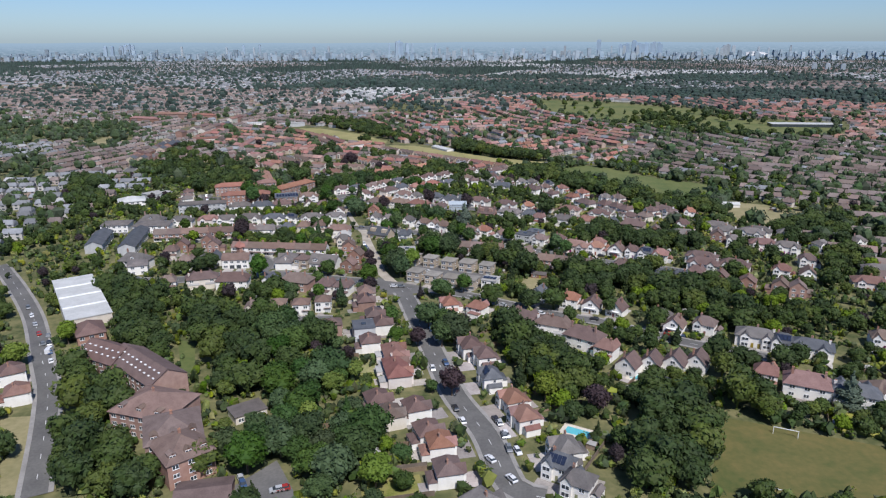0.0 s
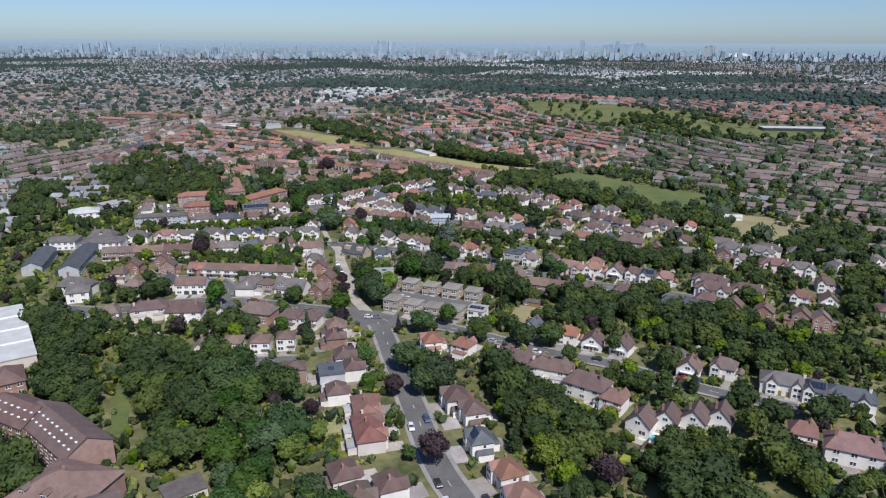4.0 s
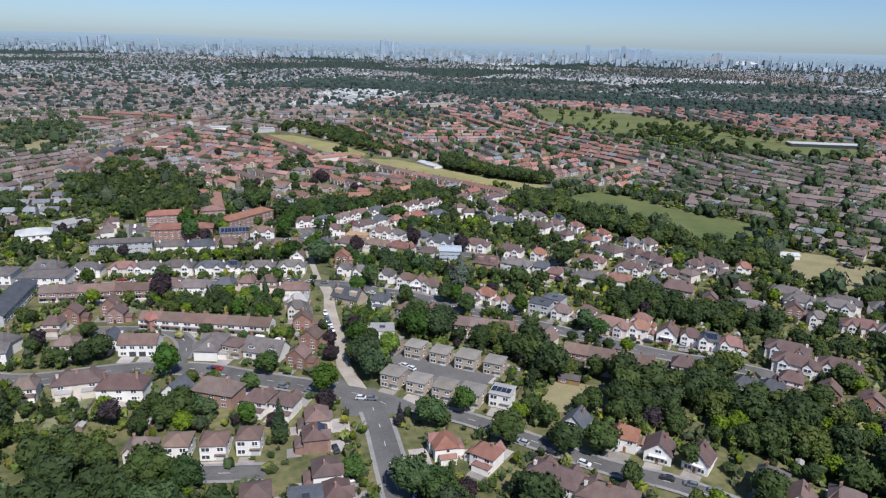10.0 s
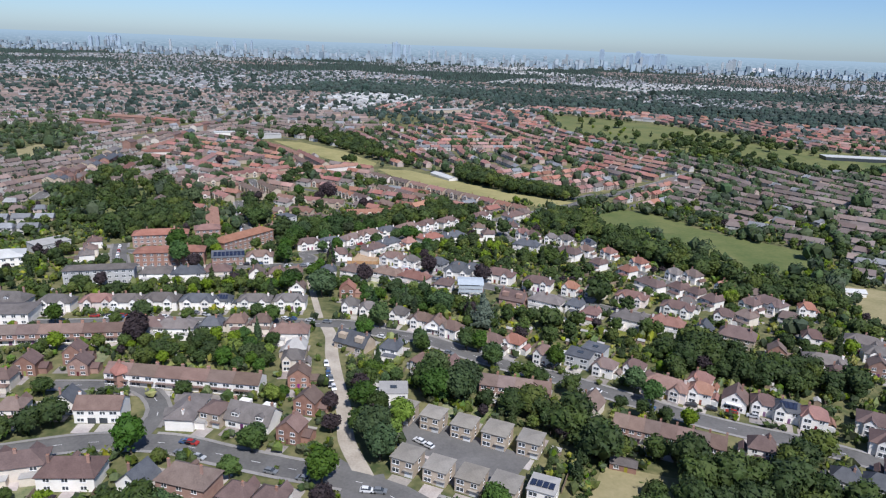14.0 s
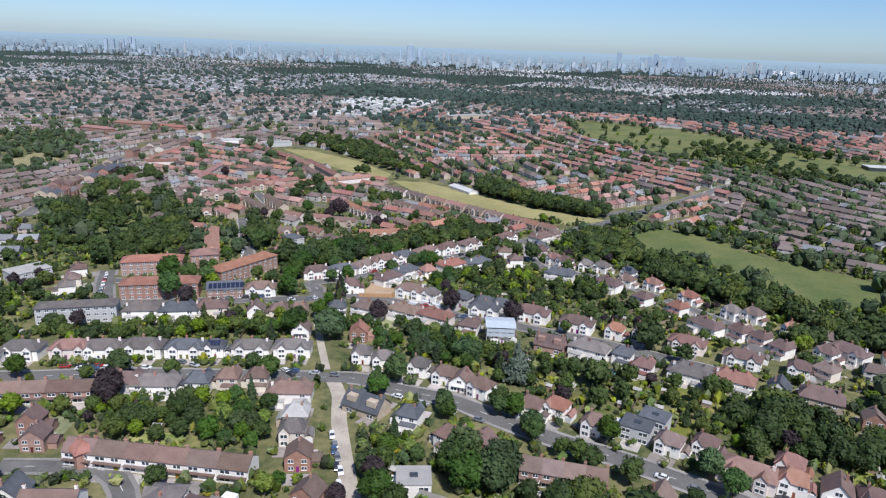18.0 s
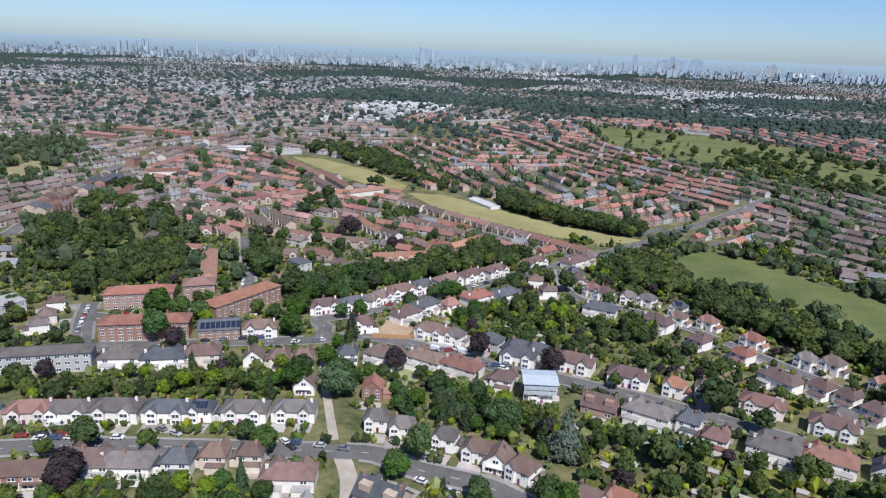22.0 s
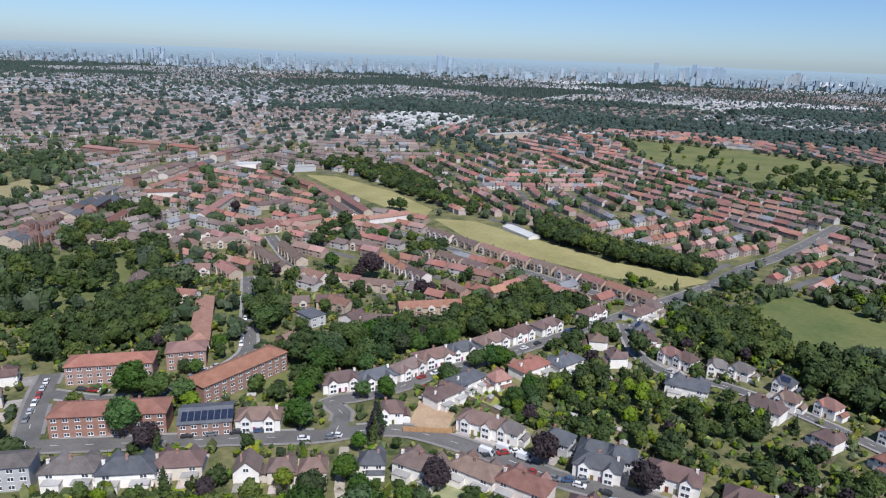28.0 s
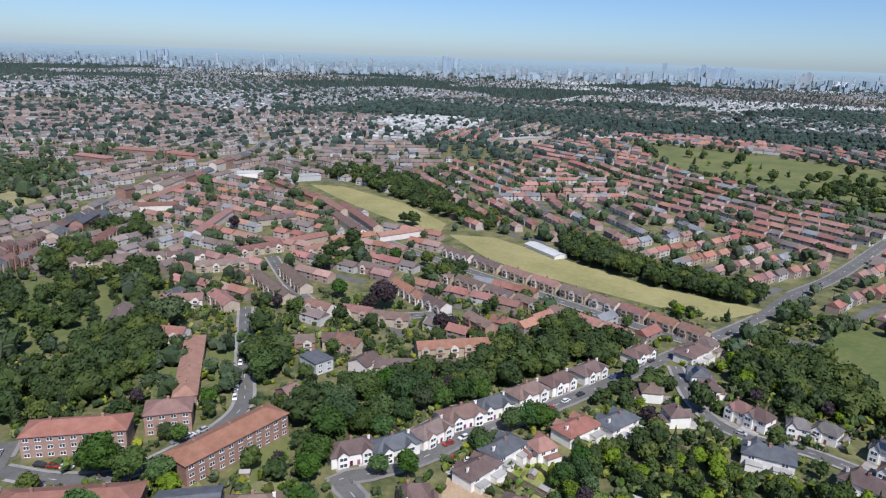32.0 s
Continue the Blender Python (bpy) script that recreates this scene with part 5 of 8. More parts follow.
one("det_red", 23.7, 210.1, -70)
one("semi_slate", 143.5, 213.7, 154)
one("det_rose", -150.2, 215.3, 117)
one("villa_red", 129.9, 219.5, 154)
one("det_slate", 17.2, 226.1, -77)
one("det_red", 119.2, 228.4, 154)
one("det_plum", -161.4, 230.5, 123)
one("semi_rose", -17.6, 232.2, 103)
one("chalet_plum", 70.9, 237.1, 143)
one("chalet_plum", 89.2, 238.9, 147)
one("chalet_plum", 80.1, 239.0, 147)
one("chalet_plum", 98.2, 239.9, 147)
one("det_plum", 16.1, 243.3, -77)
one("semi_rose", -19.3, 245.2, 103)
one("det_rose", 65.4, 250.5, 143)
one("semi_slate", 148.2, 252.1, -26)
one("det_plum", 10.7, 252.8, -77)
one("det_slate", 138.9, 256.6, -26)
one("det_plum", -30.7, 258.1, 103)
one("det_white", 181.4, 259.8, -22)
one("det_rose", -23.9, 261.2, 103)
one("villa_white", 58.7, 261.2, 143)
one("semi_grey", 130.8, 262.5, -26)
one("semi_white", 141.8, 262.8, -26)
one("flatroof_slate", -34.4, 271.5, 103)
one("chalet_white", 98.8, 272.1, -33)
one("box_brick", -48.5, 274.8, 103)
one("det_white", 114.0, 275.2, -33)
one("semi_solar", 47.7, 275.8, 155)
one("det_plum", -26.8, 275.9, 103)
one("semi_plum", 34.8, 284.5, 147)
one("det_cream", 97.7, 284.8, -37)
one("det_plum", -31.3, 286.6, 102)
one("chalet_plum", 80.7, 295.9, -37)
one("det_red", 15.9, 296.4, 146)
one("det_brown", -87.6, 296.7, 4)
one("box_garage", -77.6, 299.3, 4)
one("box_garage", -66.8, 300.2, 4)
one("chalet_plum", 70.2, 301.0, -25)
one("det_red", 2.9, 301.4, -78)
one("box_garage", -57.0, 302.8, 4)
one("brick_solar", -37.3, 304.7, 102)
one("det_red", 60.9, 307.2, -25)
one("chalet_slate", 47.1, 315.5, -33)
one("det_brown", -38.4, 315.7, 102)
one("brick_red", 176.9, 320.6, -22)
one("brick_red", 170.2, 324.7, 149)
one("det_plum", -50.7, 325.8, 165)
one("det_plum", -60.0, 327.1, 164)
one("brick_red", 164.5, 328.9, 149)
one("brick_red", 156.3, 331.0, 149)
one("semi_rose", 219.4, 331.0, -22)
one("villa_brown", -75.4, 333.1, 164)
one("chalet_slate", -89.8, 333.3, 164)
one("det_white", -142.4, 333.3, -163)
one("brick_red", 150.8, 335.4, 149)
one("villa_white", -109.5, 336.0, -177)
one("brick_red", 144.7, 337.6, 149)
one("semi_cream", -126.8, 338.9, -163)
one("det_slate", 124.7, 339.7, 149)
one("det_slate", 116.4, 343.1, 149)
one("det_slate", 125.2, 346.0, 149)
one("chalet_white", 195.4, 346.5, -22)
one("det_plum", 135.7, 347.2, 149)
one("det_slate", 118.0, 349.7, 149)
one("semi_white", 235.2, 349.7, -22)
one("det_rose", 183.7, 351.3, -31)
one("det_plum", 98.1, 358.6, 157)
one("semi_plum", 161.0, 358.7, -31)
one("det_plum", 87.1, 361.7, 152)
one("brick_red", -52.6, 361.8, -16)
one("semi_plum", 145.5, 362.5, -31)
one("office_white", -174.6, 369.8, -9)
one("det_white", -146.5, 370.0, -176)
one("det_plum", 207.2, 370.3, -22)
one("semi_chalet", -67.2, 370.5, -16)
one("box_low", -79.8, 371.1, -16)
one("double_white", -118.0, 371.7, 3)
one("semi_grey", -89.6, 372.6, -92)
one("chalet_slate", -131.6, 376.1, -176)
one("semi_plum", 149.4, 376.3, -31)
one("det_red", 126.5, 380.2, -23)
one("brick_red", -50.7, 380.2, -16)
one("det_slate", 119.5, 385.1, -23)
one("chalet_brown", 48.9, 385.4, 147)
one("semi_brown", 37.9, 388.4, 147)
one("flatroof_grey", -21.7, 388.4, 4)
one("det_plum", 112.7, 389.3, -23)
one("det_brown", -162.6, 390.9, -176)
one("chalet_white", 104.0, 392.5, -28)
one("semi_grey", 207.8, 396.4, -22)
one("det_red", 92.6, 396.7, -28)
one("brick_red", -57.6, 399.5, 4)
one("semi_rose", 81.0, 401.0, -33)
one("brick_brown", -160.1, 402.4, 4)
one("semi_rose", 196.9, 403.0, -22)
one("semi_brown", 13.5, 403.8, 148)
one("brick_brown", -141.2, 403.8, 4)
one("det_plum", -62.8, 403.9, 4)
one("brick_brown", -134.9, 405.2, 4)
one("det_red", 95.9, 405.3, -33)
one("brick_brown", -153.3, 406.2, 4)
one("det_rose", 86.7, 406.3, -33)
one("brick_brown", -1.0, 410.1, 148)
one("det_grey", 77.5, 411.4, -33)
one("brick_brown", -147.7, 412.6, 4)
one("brick_brown", -140.4, 413.2, 4)
one("det_white", -10.9, 413.9, 143)
one("det_cream", -62.8, 413.9, 4)
one("det_grey", 182.8, 414.1, -22)
one("det_plum", 73.2, 415.8, -33)
one("det_plum", 155.5, 416.3, -22)
one("det_white", 61.6, 416.7, -33)
one("brick_red", 176.6, 423.9, -22)
one("det_pale", -63.8, 424.5, -177)
one("flatroof_slate", 53.0, 425.1, -28)
one("semi_white", 224.4, 425.5, -22)
one("det_white", 38.8, 426.0, -28)
one("semi_white", 155.8, 426.6, -22)
one("det_slate", -25.2, 427.0, 162)
one("det_rose", 44.4, 429.2, -28)
one("flatroof_slate", 60.3, 430.1, -33)
one("det_rose", 36.1, 434.2, -32)
one("flatroof_dark", -41.1, 434.7, 152)
one("det_white", 16.7, 435.1, -32)
one("brick_red", 140.1, 436.1, -22)
one("brick_brown", -161.7, 436.3, -171)
one("semi_white", 187.0, 437.0, -22)
one("brick_brown", -153.5, 437.0, -171)
one("det_red", 27.0, 437.1, -32)
one("semi_grey", 176.9, 437.5, -22)
one("brick_brown", -145.7, 437.7, -171)
one("det_plum", 19.1, 440.6, -32)
one("semi_brown", -69.9, 441.2, -177)
one("semi_plum", -132.3, 443.0, -177)
one("semi_grey", -120.0, 443.3, -177)
one("det_slate", -104.8, 445.5, -177)
one("det_brown", -95.1, 449.8, -177)
one("det_white", 0.6, 450.7, -37)
one("villa_plum", 129.4, 451.3, 150)
one("det_brown", -84.3, 451.3, -177)
one("det_plum", 164.3, 453.5, -22)
one("chalet_white", -6.7, 455.7, -18)
one("chalet_slate", 117.1, 459.4, 150)
one("det_white", -13.4, 460.9, -18)
one("semi_red", 101.7, 465.1, 150)
one("det_grey", -23.9, 466.5, -18)
one("semi_grey", -184.4, 467.9, 2)
one("semi_grey", 86.3, 470.2, 150)
one("semi_rose", -166.1, 470.8, 9)
one("semi_grey", -154.3, 472.7, 9)
one("det_grey", -39.1, 473.0, -1)
one("semi_grey", -138.2, 474.4, 3)
one("det_rose", 68.3, 475.3, 150)
one("semi_slate", -121.1, 476.2, 3)
one("det_grey", -48.2, 476.8, -1)
one("det_slate", -109.6, 477.4, 3)
one("det_brown", 144.9, 477.6, 123)
one("semi_grey", -94.7, 478.9, 3)
one("det_plum", 134.8, 479.6, -30)
one("semi_grey", -77.9, 480.7, 3)
one("det_slate", 62.4, 485.2, 150)
one("semi_plum", 114.7, 488.0, -30)
one("semi_plum", 135.6, 488.3, 123)
one("semi_grey", 49.2, 491.2, 150)
one("det_red", 182.5, 492.5, -22)
one("det_grey", 121.2, 494.1, -30)
one("brick_wide", 32.9, 496.0, 156)
one("det_plum", 155.8, 497.3, -57)
one("semi_plum", 166.1, 498.5, -57)
one("brick_tall", -52.3, 498.9, -1)
one("det_plum", 136.8, 500.1, 123)
one("semi_rose", 95.7, 502.6, -30)
one("chalet_white", -78.8, 503.0, 3)
one("det_plum", 132.4, 511.6, 123)
one("det_brown", 78.0, 512.4, -30)
one("det_plum", -2.5, 513.1, 162)
one("det_red", 65.4, 513.4, -30)
one("semi_red", 57.9, 513.8, -24)
one("semi_grey", -157.0, 515.7, -170)
one("semi_slate", -140.3, 517.3, -168)
one("det_plum", 125.2, 518.4, 123)
one("semi_plum", 49.1, 521.2, -24)
one("semi_cream", -126.9, 522.3, -168)
one("semi_rose", -18.9, 522.7, 151)
one("chalet_white", -105.3, 523.1, -170)
one("det_brown", -94.6, 523.5, -170)
one("det_pink", -84.7, 523.8, -170)
one("det_red", 153.7, 524.1, -57)
one("semi_cream", -116.9, 524.4, -168)
one("semi_plum", 111.9, 524.7, 123)
one("semi_plum", 41.5, 526.3, -24)
one("semi_brown", -34.0, 529.0, 151)
one("semi_brown", -51.2, 529.6, 157)
one("det_slate", -67.2, 530.4, -173)
one("semi_plum", 28.9, 532.5, -24)
one("det_grey", 110.5, 533.2, 123)
one("semi_slate", 5.0, 534.4, -18)
one("modern_slate", 14.1, 542.0, -18)
one("det_white", 142.3, 542.6, -57)
one("det_grey", -209.4, 545.3, 116)
one("modern_slate", 5.9, 545.8, -18)
one("det_grey", 132.7, 546.1, -57)
one("det_red", 105.6, 548.3, 123)
one("modern_slate", -5.5, 550.3, -29)
one("semi_brown", -111.0, 551.6, 10)
one("det_grey", -21.7, 555.0, -29)
one("det_brown", -212.4, 556.3, 116)
one("semi_brown", -32.6, 560.1, -23)
one("det_plum", 91.5, 563.0, 126)
one("det_plum", -65.6, 564.2, 7)
one("det_red", 118.0, 568.0, -54)
one("semi_plum", -66.1, 571.0, 7)
one("det_plum", -218.6, 574.4, 112)
one("det_grey", -213.9, 580.5, 112)
one("semi_plum", -46.9, 581.1, -131)
one("semi_plum", -87.5, 584.4, 27)
one("semi_plum", 77.5, 585.2, 136)
one("det_red", 101.3, 586.9, -54)
one("semi_slate", -75.9, 592.2, 35)
one("det_white", 90.4, 593.4, -44)
one("semi_slate", -38.4, 594.1, -131)
one("semi_plum", 72.3, 594.3, 136)
one("det_red", -25.2, 596.8, -146)
one("semi_slate", 52.5, 600.3, 157)
one("semi_brown", -62.2, 602.2, 49)
one("det_slate", 95.0, 607.5, -44)
one("semi_red", -11.3, 611.7, -138)
one("semi_plum", 87.6, 611.9, -44)
one("semi_brown", -50.0, 611.9, 34)
one("semi_slate", 4.4, 617.9, -138)
one("det_grey", 82.0, 620.8, -44)
one("semi_slate", -39.9, 621.9, 34)
one("det_grey", 72.1, 622.9, -23)
one("det_plum", 28.0, 626.5, 100)
one("det_plum", 60.0, 627.4, -50)
one("det_plum", 68.5, 627.6, -23)
one("det_rose", 54.6, 633.0, -50)
one("semi_brown", -25.1, 635.2, 42)
one("det_white", 23.0, 646.5, 86)
one("semi_plum", -11.5, 647.2, 42)
one("det_plum", 48.3, 650.9, -94)
one("semi_plum", 4.8, 659.3, 44)
one("semi_white", 11.5, 665.4, 44)
one("det_slate", 42.4, 665.6, -94)
one("semi_plum", 31.2, 682.4, 44)
one("semi_plum", 48.5, 694.3, -136)
one("det_white", 80.0, 697.4, -136)
one("det_brown", 61.4, 701.8, -136)
# more houses on the eastern streets
row("semi_grey", 144.2, 218.6, 157.8, 218.5, 2)
row("det_brown", 302.1, 503.2, 272, 526.2, 2)
row("semi_brown", 147.9, 364.7, 184.3, 347.5, 3)
row("brick_red", 143.1, 331.6, 181.1, 321.3, 6)
row("semi_grey", 186.5, 437, 230.9, 416.7, 4)
row("semi_grey", 160, 434.7, 184.3, 452.4, 1)
row("semi_grey", 186.5, 448.8, 207.7, 435.9, 2)
row("det_pink", 148.7, 374.5, 161.3, 368.4, 2)
row("semi_grey", 149.3, 376.9, 166.8, 364.4, 2)
row("brick_red", 140.2, 339.4, 157.6, 329.1, 3)
one("det_red", 186.1, 352.6, 0)
one("det_grey", 196.2, 344.8, 0)
row("semi_grey", 192.6, 441.7, 220.4, 421.9, 3)
row("det_grey", 205.7, 393.4, 257.7, 409.3, 3)
one("semi_slate", 144.4, 222.4, 0)
# flats and estate
block("flats", -196.8, 580.2, -165.7, 588.8, 11)
block("flats", -165, 598.6, -150.3, 603.8, 11)
block("flats_low", -158.6, 616, -177.2, 671, 8.4)
block("flats", -140.9, 568.7, -119, 603.5, 11)
block("flats", -179.2, 542, -142.3, 550.1, 11)
block("school", -137.9, 548.8, -120.7, 553.5, 14)
block("terr", -137.3, 675.1, -124.3, 679.1, 9)
block("terr", -121, 681, -106.7, 684.5, 9)
block("slate", -120.8, 653.4, -114.9, 660.2, 12)
block("terr", -99.4, 653.5, -94.1, 663.2, 10)
block("terr", -76.2, 677.2, -43.6, 686.7, 9)
block("terr", -91.7, 656, -51.5, 658.6, 9)
block("terr", -170.2, 832.3, -149.7, 856.1, 8)
block("terr", -312.6, 812.9, -320.4, 863.2, 8)
block("terr", -206.4, 1022.7, -166.5, 960.2, 8)
block("terr", -201.9, 679.7, -185, 678.6, 9)
block("terr", -223.4, 684, -229.6, 707.6, 9)
block("terr", -218.1, 723.1, -197.1, 728.4, 9)
block("terr", -194.1, 736.7, -178.6, 720.2, 9)
block("terr", -72.3, 854.4, -53.9, 835.6, 8)
block("terr", -51.1, 833.2, -34.3, 815.9, 8)
block("terr", -31.7, 813.7, -16.3, 797.7, 8)
block("terr", -14, 795.7, 0.2, 780.8, 8)
block("terr", 2.4, 779, 15.5, 765.2, 8)
block("terr", 17.5, 763.5, 29.6, 750.7, 8)
block("terr", 31.5, 749.1, 42.7, 737.2, 8)
block("terr", 44.4, 735.7, 54.9, 724.6, 8)
block("terr", 56.5, 723.2, 66.2, 712.8, 8)
block("terr", -80.4, 805.1, -63.4, 789.5, 8)
block("terr", -60.9, 787.6, -45.2, 773.2, 8)
block("terr", -42.9, 771.4, -28.4, 758, 8)
block("terr", -26.2, 756.3, -12.9, 743.9, 8)
block("terr", -10.8, 742.3, 1.6, 730.8, 8)
block("terr", 3.5, 729.3, 15, 718.5, 8)
block("terr", 16.8, 717.2, 27.6, 707.1, 8)
block("terr", -84.5, 754.8, -65.5, 733.7, 8)
block("terr", -53, 722.4, -41.3, 707.8, 8)
block("terr", -122.8, 622.4, -118.7, 627.8, 9)
block("terr", -113.2, 682.1, -101.3, 675.5, 9)
block("terr", -124.4, 805.8, -104.8, 796.6, 8)
block("terr", -98.3, 774, -78.8, 745.7, 8)
block("terr", -304.1, 780.0, -281.8, 790.3, 8)
block("terr", -281.8, 793.3, -253.7, 805.1, 8)
block("terr", -252.2, 805.4, -227.3, 813.5, 8)
block("terr", -226.0, 787.9, -196.5, 799.5, 8)
block("terr", -213.4, 824.4, -188.8, 846.3, 8)
block("terr", -188.7, 851.7, -164.6, 878.9, 8)
block("terr", -158.3, 865.1, -129.1, 886.3, 8)
block("terr", -126.3, 883.0, -95.3, 909.2, 8)
block("terr", -259.6, 866.7, -262.9, 944.0, 8)
block("terr", -229.4, 914.5, -203.4, 933.7, 8)
block("terr", -259.3, 1075.8, -202.6, 1008.3, 8)
block("terr", -174.2, 988.6, -129.7, 910.2, 8)
block("terr", -183.2, 969.1, -138.7, 892.1, 8)
block("terr", -183.1, 775.2, -153.1, 737.6, 8)
block("terr", -170.9, 791.3, -147.8, 756.1, 8)
block("terr", -140.4, 730.0, -125.5, 722.0, 8)
block("terr", -119.4, 723.1, -103.4, 719.7, 8)
block("terr", -101.2, 716.1, -83.0, 713.3, 8)
block("terr", -347.6, 962.4, -343.2, 1038.5, 8)
block("terr", -344.3, 945.2, -313.6, 957.3, 8)
block("club", -10.2, 890.3, 9.3, 859.4, 11)
# big buildings by the side road
block("long_flats", -135.9, 242.6, -118.7, 233.4, 14)
block("long_flats", -121.1, 237.3, -96.5, 215.9, 14)
block("long_flats2", -104.7, 202.9, -84.7, 196.6, 18)
block("long_flats2", -90.9, 182.1, -76, 188.5, 18)
block("long_flats2", -82.2, 170.3, -71.8, 179, 16)
block("carpark_block", -72.9, 157.6, -58.4, 160.5, 14)
apron([(-59.7, 166.7), (-50.5, 179.1), (-40.9, 161.5), (-55.4, 154.4)])
block("warehouse", -155.2, 278, -189.4, 329.4, 18)
block("hip_small", -155, 264.8, -145.9, 270.7, 14)
block("annex", -70.9, 202.2, -62.1, 208.5, 8)
block("hall", -258.3, 530.5, -240.6, 539.5, 16)
block("glass", -247, 557.2, -235.6, 572.9, 14)
block("office", -210.4, 452, -187.3, 454.7, 14)
block("office", -233.5, 454, -216, 456.6, 14)
block("slatebar", -191.3, 394.3, -200.1, 437.5, 10)
block("slatebar", -213.2, 398.4, -222, 431.9, 10)
block("office", -174.8, 359.7, -165.5, 363.3, 12)
block("flats_low", -125.5, 395, -121.3, 399.4, 9)
block("barn", 520.2, 1099.8, 624.9, 1088.4, 22)
block("school_far", -19.3, 1396.7, 48, 1457.9, 20)
block("white_far", -233.4, 1644.3, -130.7, 1706.8, 25)
block("club", 212.7, 530.2, 233.9, 527.3, 6)
shops(-351.9, 765.7, -357.9, 836.7, 6, 10)
shops(-361.2, 845.7, -372.1, 940.3, 7, 11)
shops(-379.1, 984.6, -363.7, 1085.8, 7, 10)
shops(-353.5, 1007.8, -345.9, 1113.7, 5, 10)
shops(-346.5, 1124, -335.8, 1211.1, 4, 10)
shops(-342.1, 825.2, -354.5, 912.3, 5, 9)
shops(-332.3, 748.3, -335.3, 797.1, 4, 9)
block("flats", -518.6, 1154.3, -470.2, 1135.7, 11)
block("flats", -497.2, 1201, -437.4, 1191, 11)
block("flats", -427.6, 1185.3, -387.5, 1175.3, 11)
block("shed", -312.6, 1103.1, -271, 1119.6, 14)
block("glass", -258.9, 1095.9, -225, 1113.6, 14)
block("shed", -599.4, 2129.1, -579.9, 2342.1, 30)
block("shed", -362.5, 2775.8, -180.7, 2762.8, 25)
block("shed", 15.1, 3305.5, 135.3, 3474, 25)
block("shed", -1321.8, 2148.7, -1180.3, 2208.5, 30)
block("shed", 110.1, 1502.6, 163.2, 1498.4, 18)
block("shed", -206, 1683.1, -100.2, 1758.3, 18)
block("shed", -22.7, 1494.6, 46.1, 1480.8, 18)
# woods and tree belts
wood("oak", 40, [(-114, 287.5), (-92.2, 301.6), (-56.4, 280.5), (-40.5, 240.6), (-43.1, 205.9), (-54.2, 188.4), (-77.5, 218), (-94.8, 235.9)])
wood("oak", 14, [(-73.1, 176.2), (-64.9, 188.4), (-53, 198.6), (-45.2, 179), (-54.8, 170.4), (-67.8, 165.1)])
wood("oak", 18, [(-45.8, 182), (-27.8, 205.8), (-21.6, 182), (-34.5, 157), (-41.7, 162.5)])
wood("oak", 14, [(-138.9, 218.2), (-136.9, 236.1), (-113.9, 214), (-105.8, 202.4), (-118.3, 188.6)])
wood("oak", 16, [(-121.9, 185.4), (-94.2, 182.2), (-81.1, 162.6), (-85, 157.2), (-106.4, 157.2)])
wood("oak", 16, [(73.2, 217.3), (87.7, 213.2), (88, 198.1), (72.2, 164.7), (54, 162.2), (63.8, 191.3)])
wood("oak", 10, [(104.6, 225.8), (111.4, 213.1), (108.1, 201.6), (96.8, 201.6)])
wood("oak", 14, [(24.3, 286.7), (39.7, 250.5), (54, 221.7), (42.4, 213.4), (25.1, 240.3)])
wood("oak", 12, [(-9.6, 280.8), (4.3, 284.9), (5.8, 258.6), (-5, 255.3)])
wood("mix", 24, [(27.5, 258.5), (57, 245.5), (57.4, 223.3), (23.4, 223.6)])
wood("oak", 10, [(-145.9, 281.2), (-136.6, 285.2), (-114, 252.7), (-124.2, 249.7)])
wood("oak", 12, [(-170.6, 323.4), (-136, 307.8), (-130.9, 289.4), (-148.3, 285.3)])
wood("oak", 22, [(69.5, 348.8), (91.1, 353.2), (119.5, 358), (106.2, 327), (63.3, 325.1)])
wood("oak", 9, [(-12.3, 404.1), (7.9, 410.7), (8.9, 386.6), (-10.8, 385.4)])
wood("oak", 10, [(19.4, 387.3), (42.4, 376), (39.6, 366.2), (19.6, 378.7)])
wood("oak", 5, [(40.5, 360.7), (53.8, 365.1), (51.3, 351.1), (38.5, 350.4)])
wood("oak", 7, [(-34.3, 383.9), (-26.8, 380.1), (-19.1, 341.3), (-27.6, 340.8)])
wood("mix", 22, [(-123.4, 429.3), (-75.5, 439.6), (-70.1, 415.9), (-113.5, 409.9)])
wood("oak", 10, [(-96.3, 321.1), (-81.7, 327), (-77.1, 319), (-96.5, 318.2)])
wood("oak", 8, [(-154.9, 372.1), (-136.6, 377.4), (-125.8, 358.6), (-141.9, 350.8)])
wood("mix", 18, [(-48.1, 493.2), (-30.8, 495), (13.6, 487), (34.1, 477.5), (15.1, 450.4), (-10.7, 473.2), (-33.3, 465.7)])
wood("oak", 16, [(90.3, 435.2), (115.3, 445.5), (107.7, 421.5), (88.5, 416.5)])
wood("mix", 26, [(-184.6, 491.4), (-150.8, 503.8), (-76.9, 507.7), (-73.4, 491.7), (-174.8, 477.1)])
wood("mix", 26, [(-49.8, 490.4), (-27.1, 509), (12.7, 497.1), (17.4, 467.2), (-8.8, 461.8), (-33.6, 477.9)])
wood("oak", 46, [(-117.7, 617.1), (-100, 632.1), (-61.2, 658.9), (-21.8, 689.2), (-28.3, 656.5), (-58.2, 619.6), (-93, 598.2), (-106, 586.5)])
wood("oak", 16, [(-20.3, 689.5), (-1.4, 720.5), (32.9, 716.4), (25.2, 688.1), (-17.4, 658.2)])
wood("oak", 14, [(76.7, 700.5), (92.9, 718.5), (92.1, 680.7), (111.7, 655), (106.2, 636.6), (87.9, 640.1), (81.7, 658.7)])
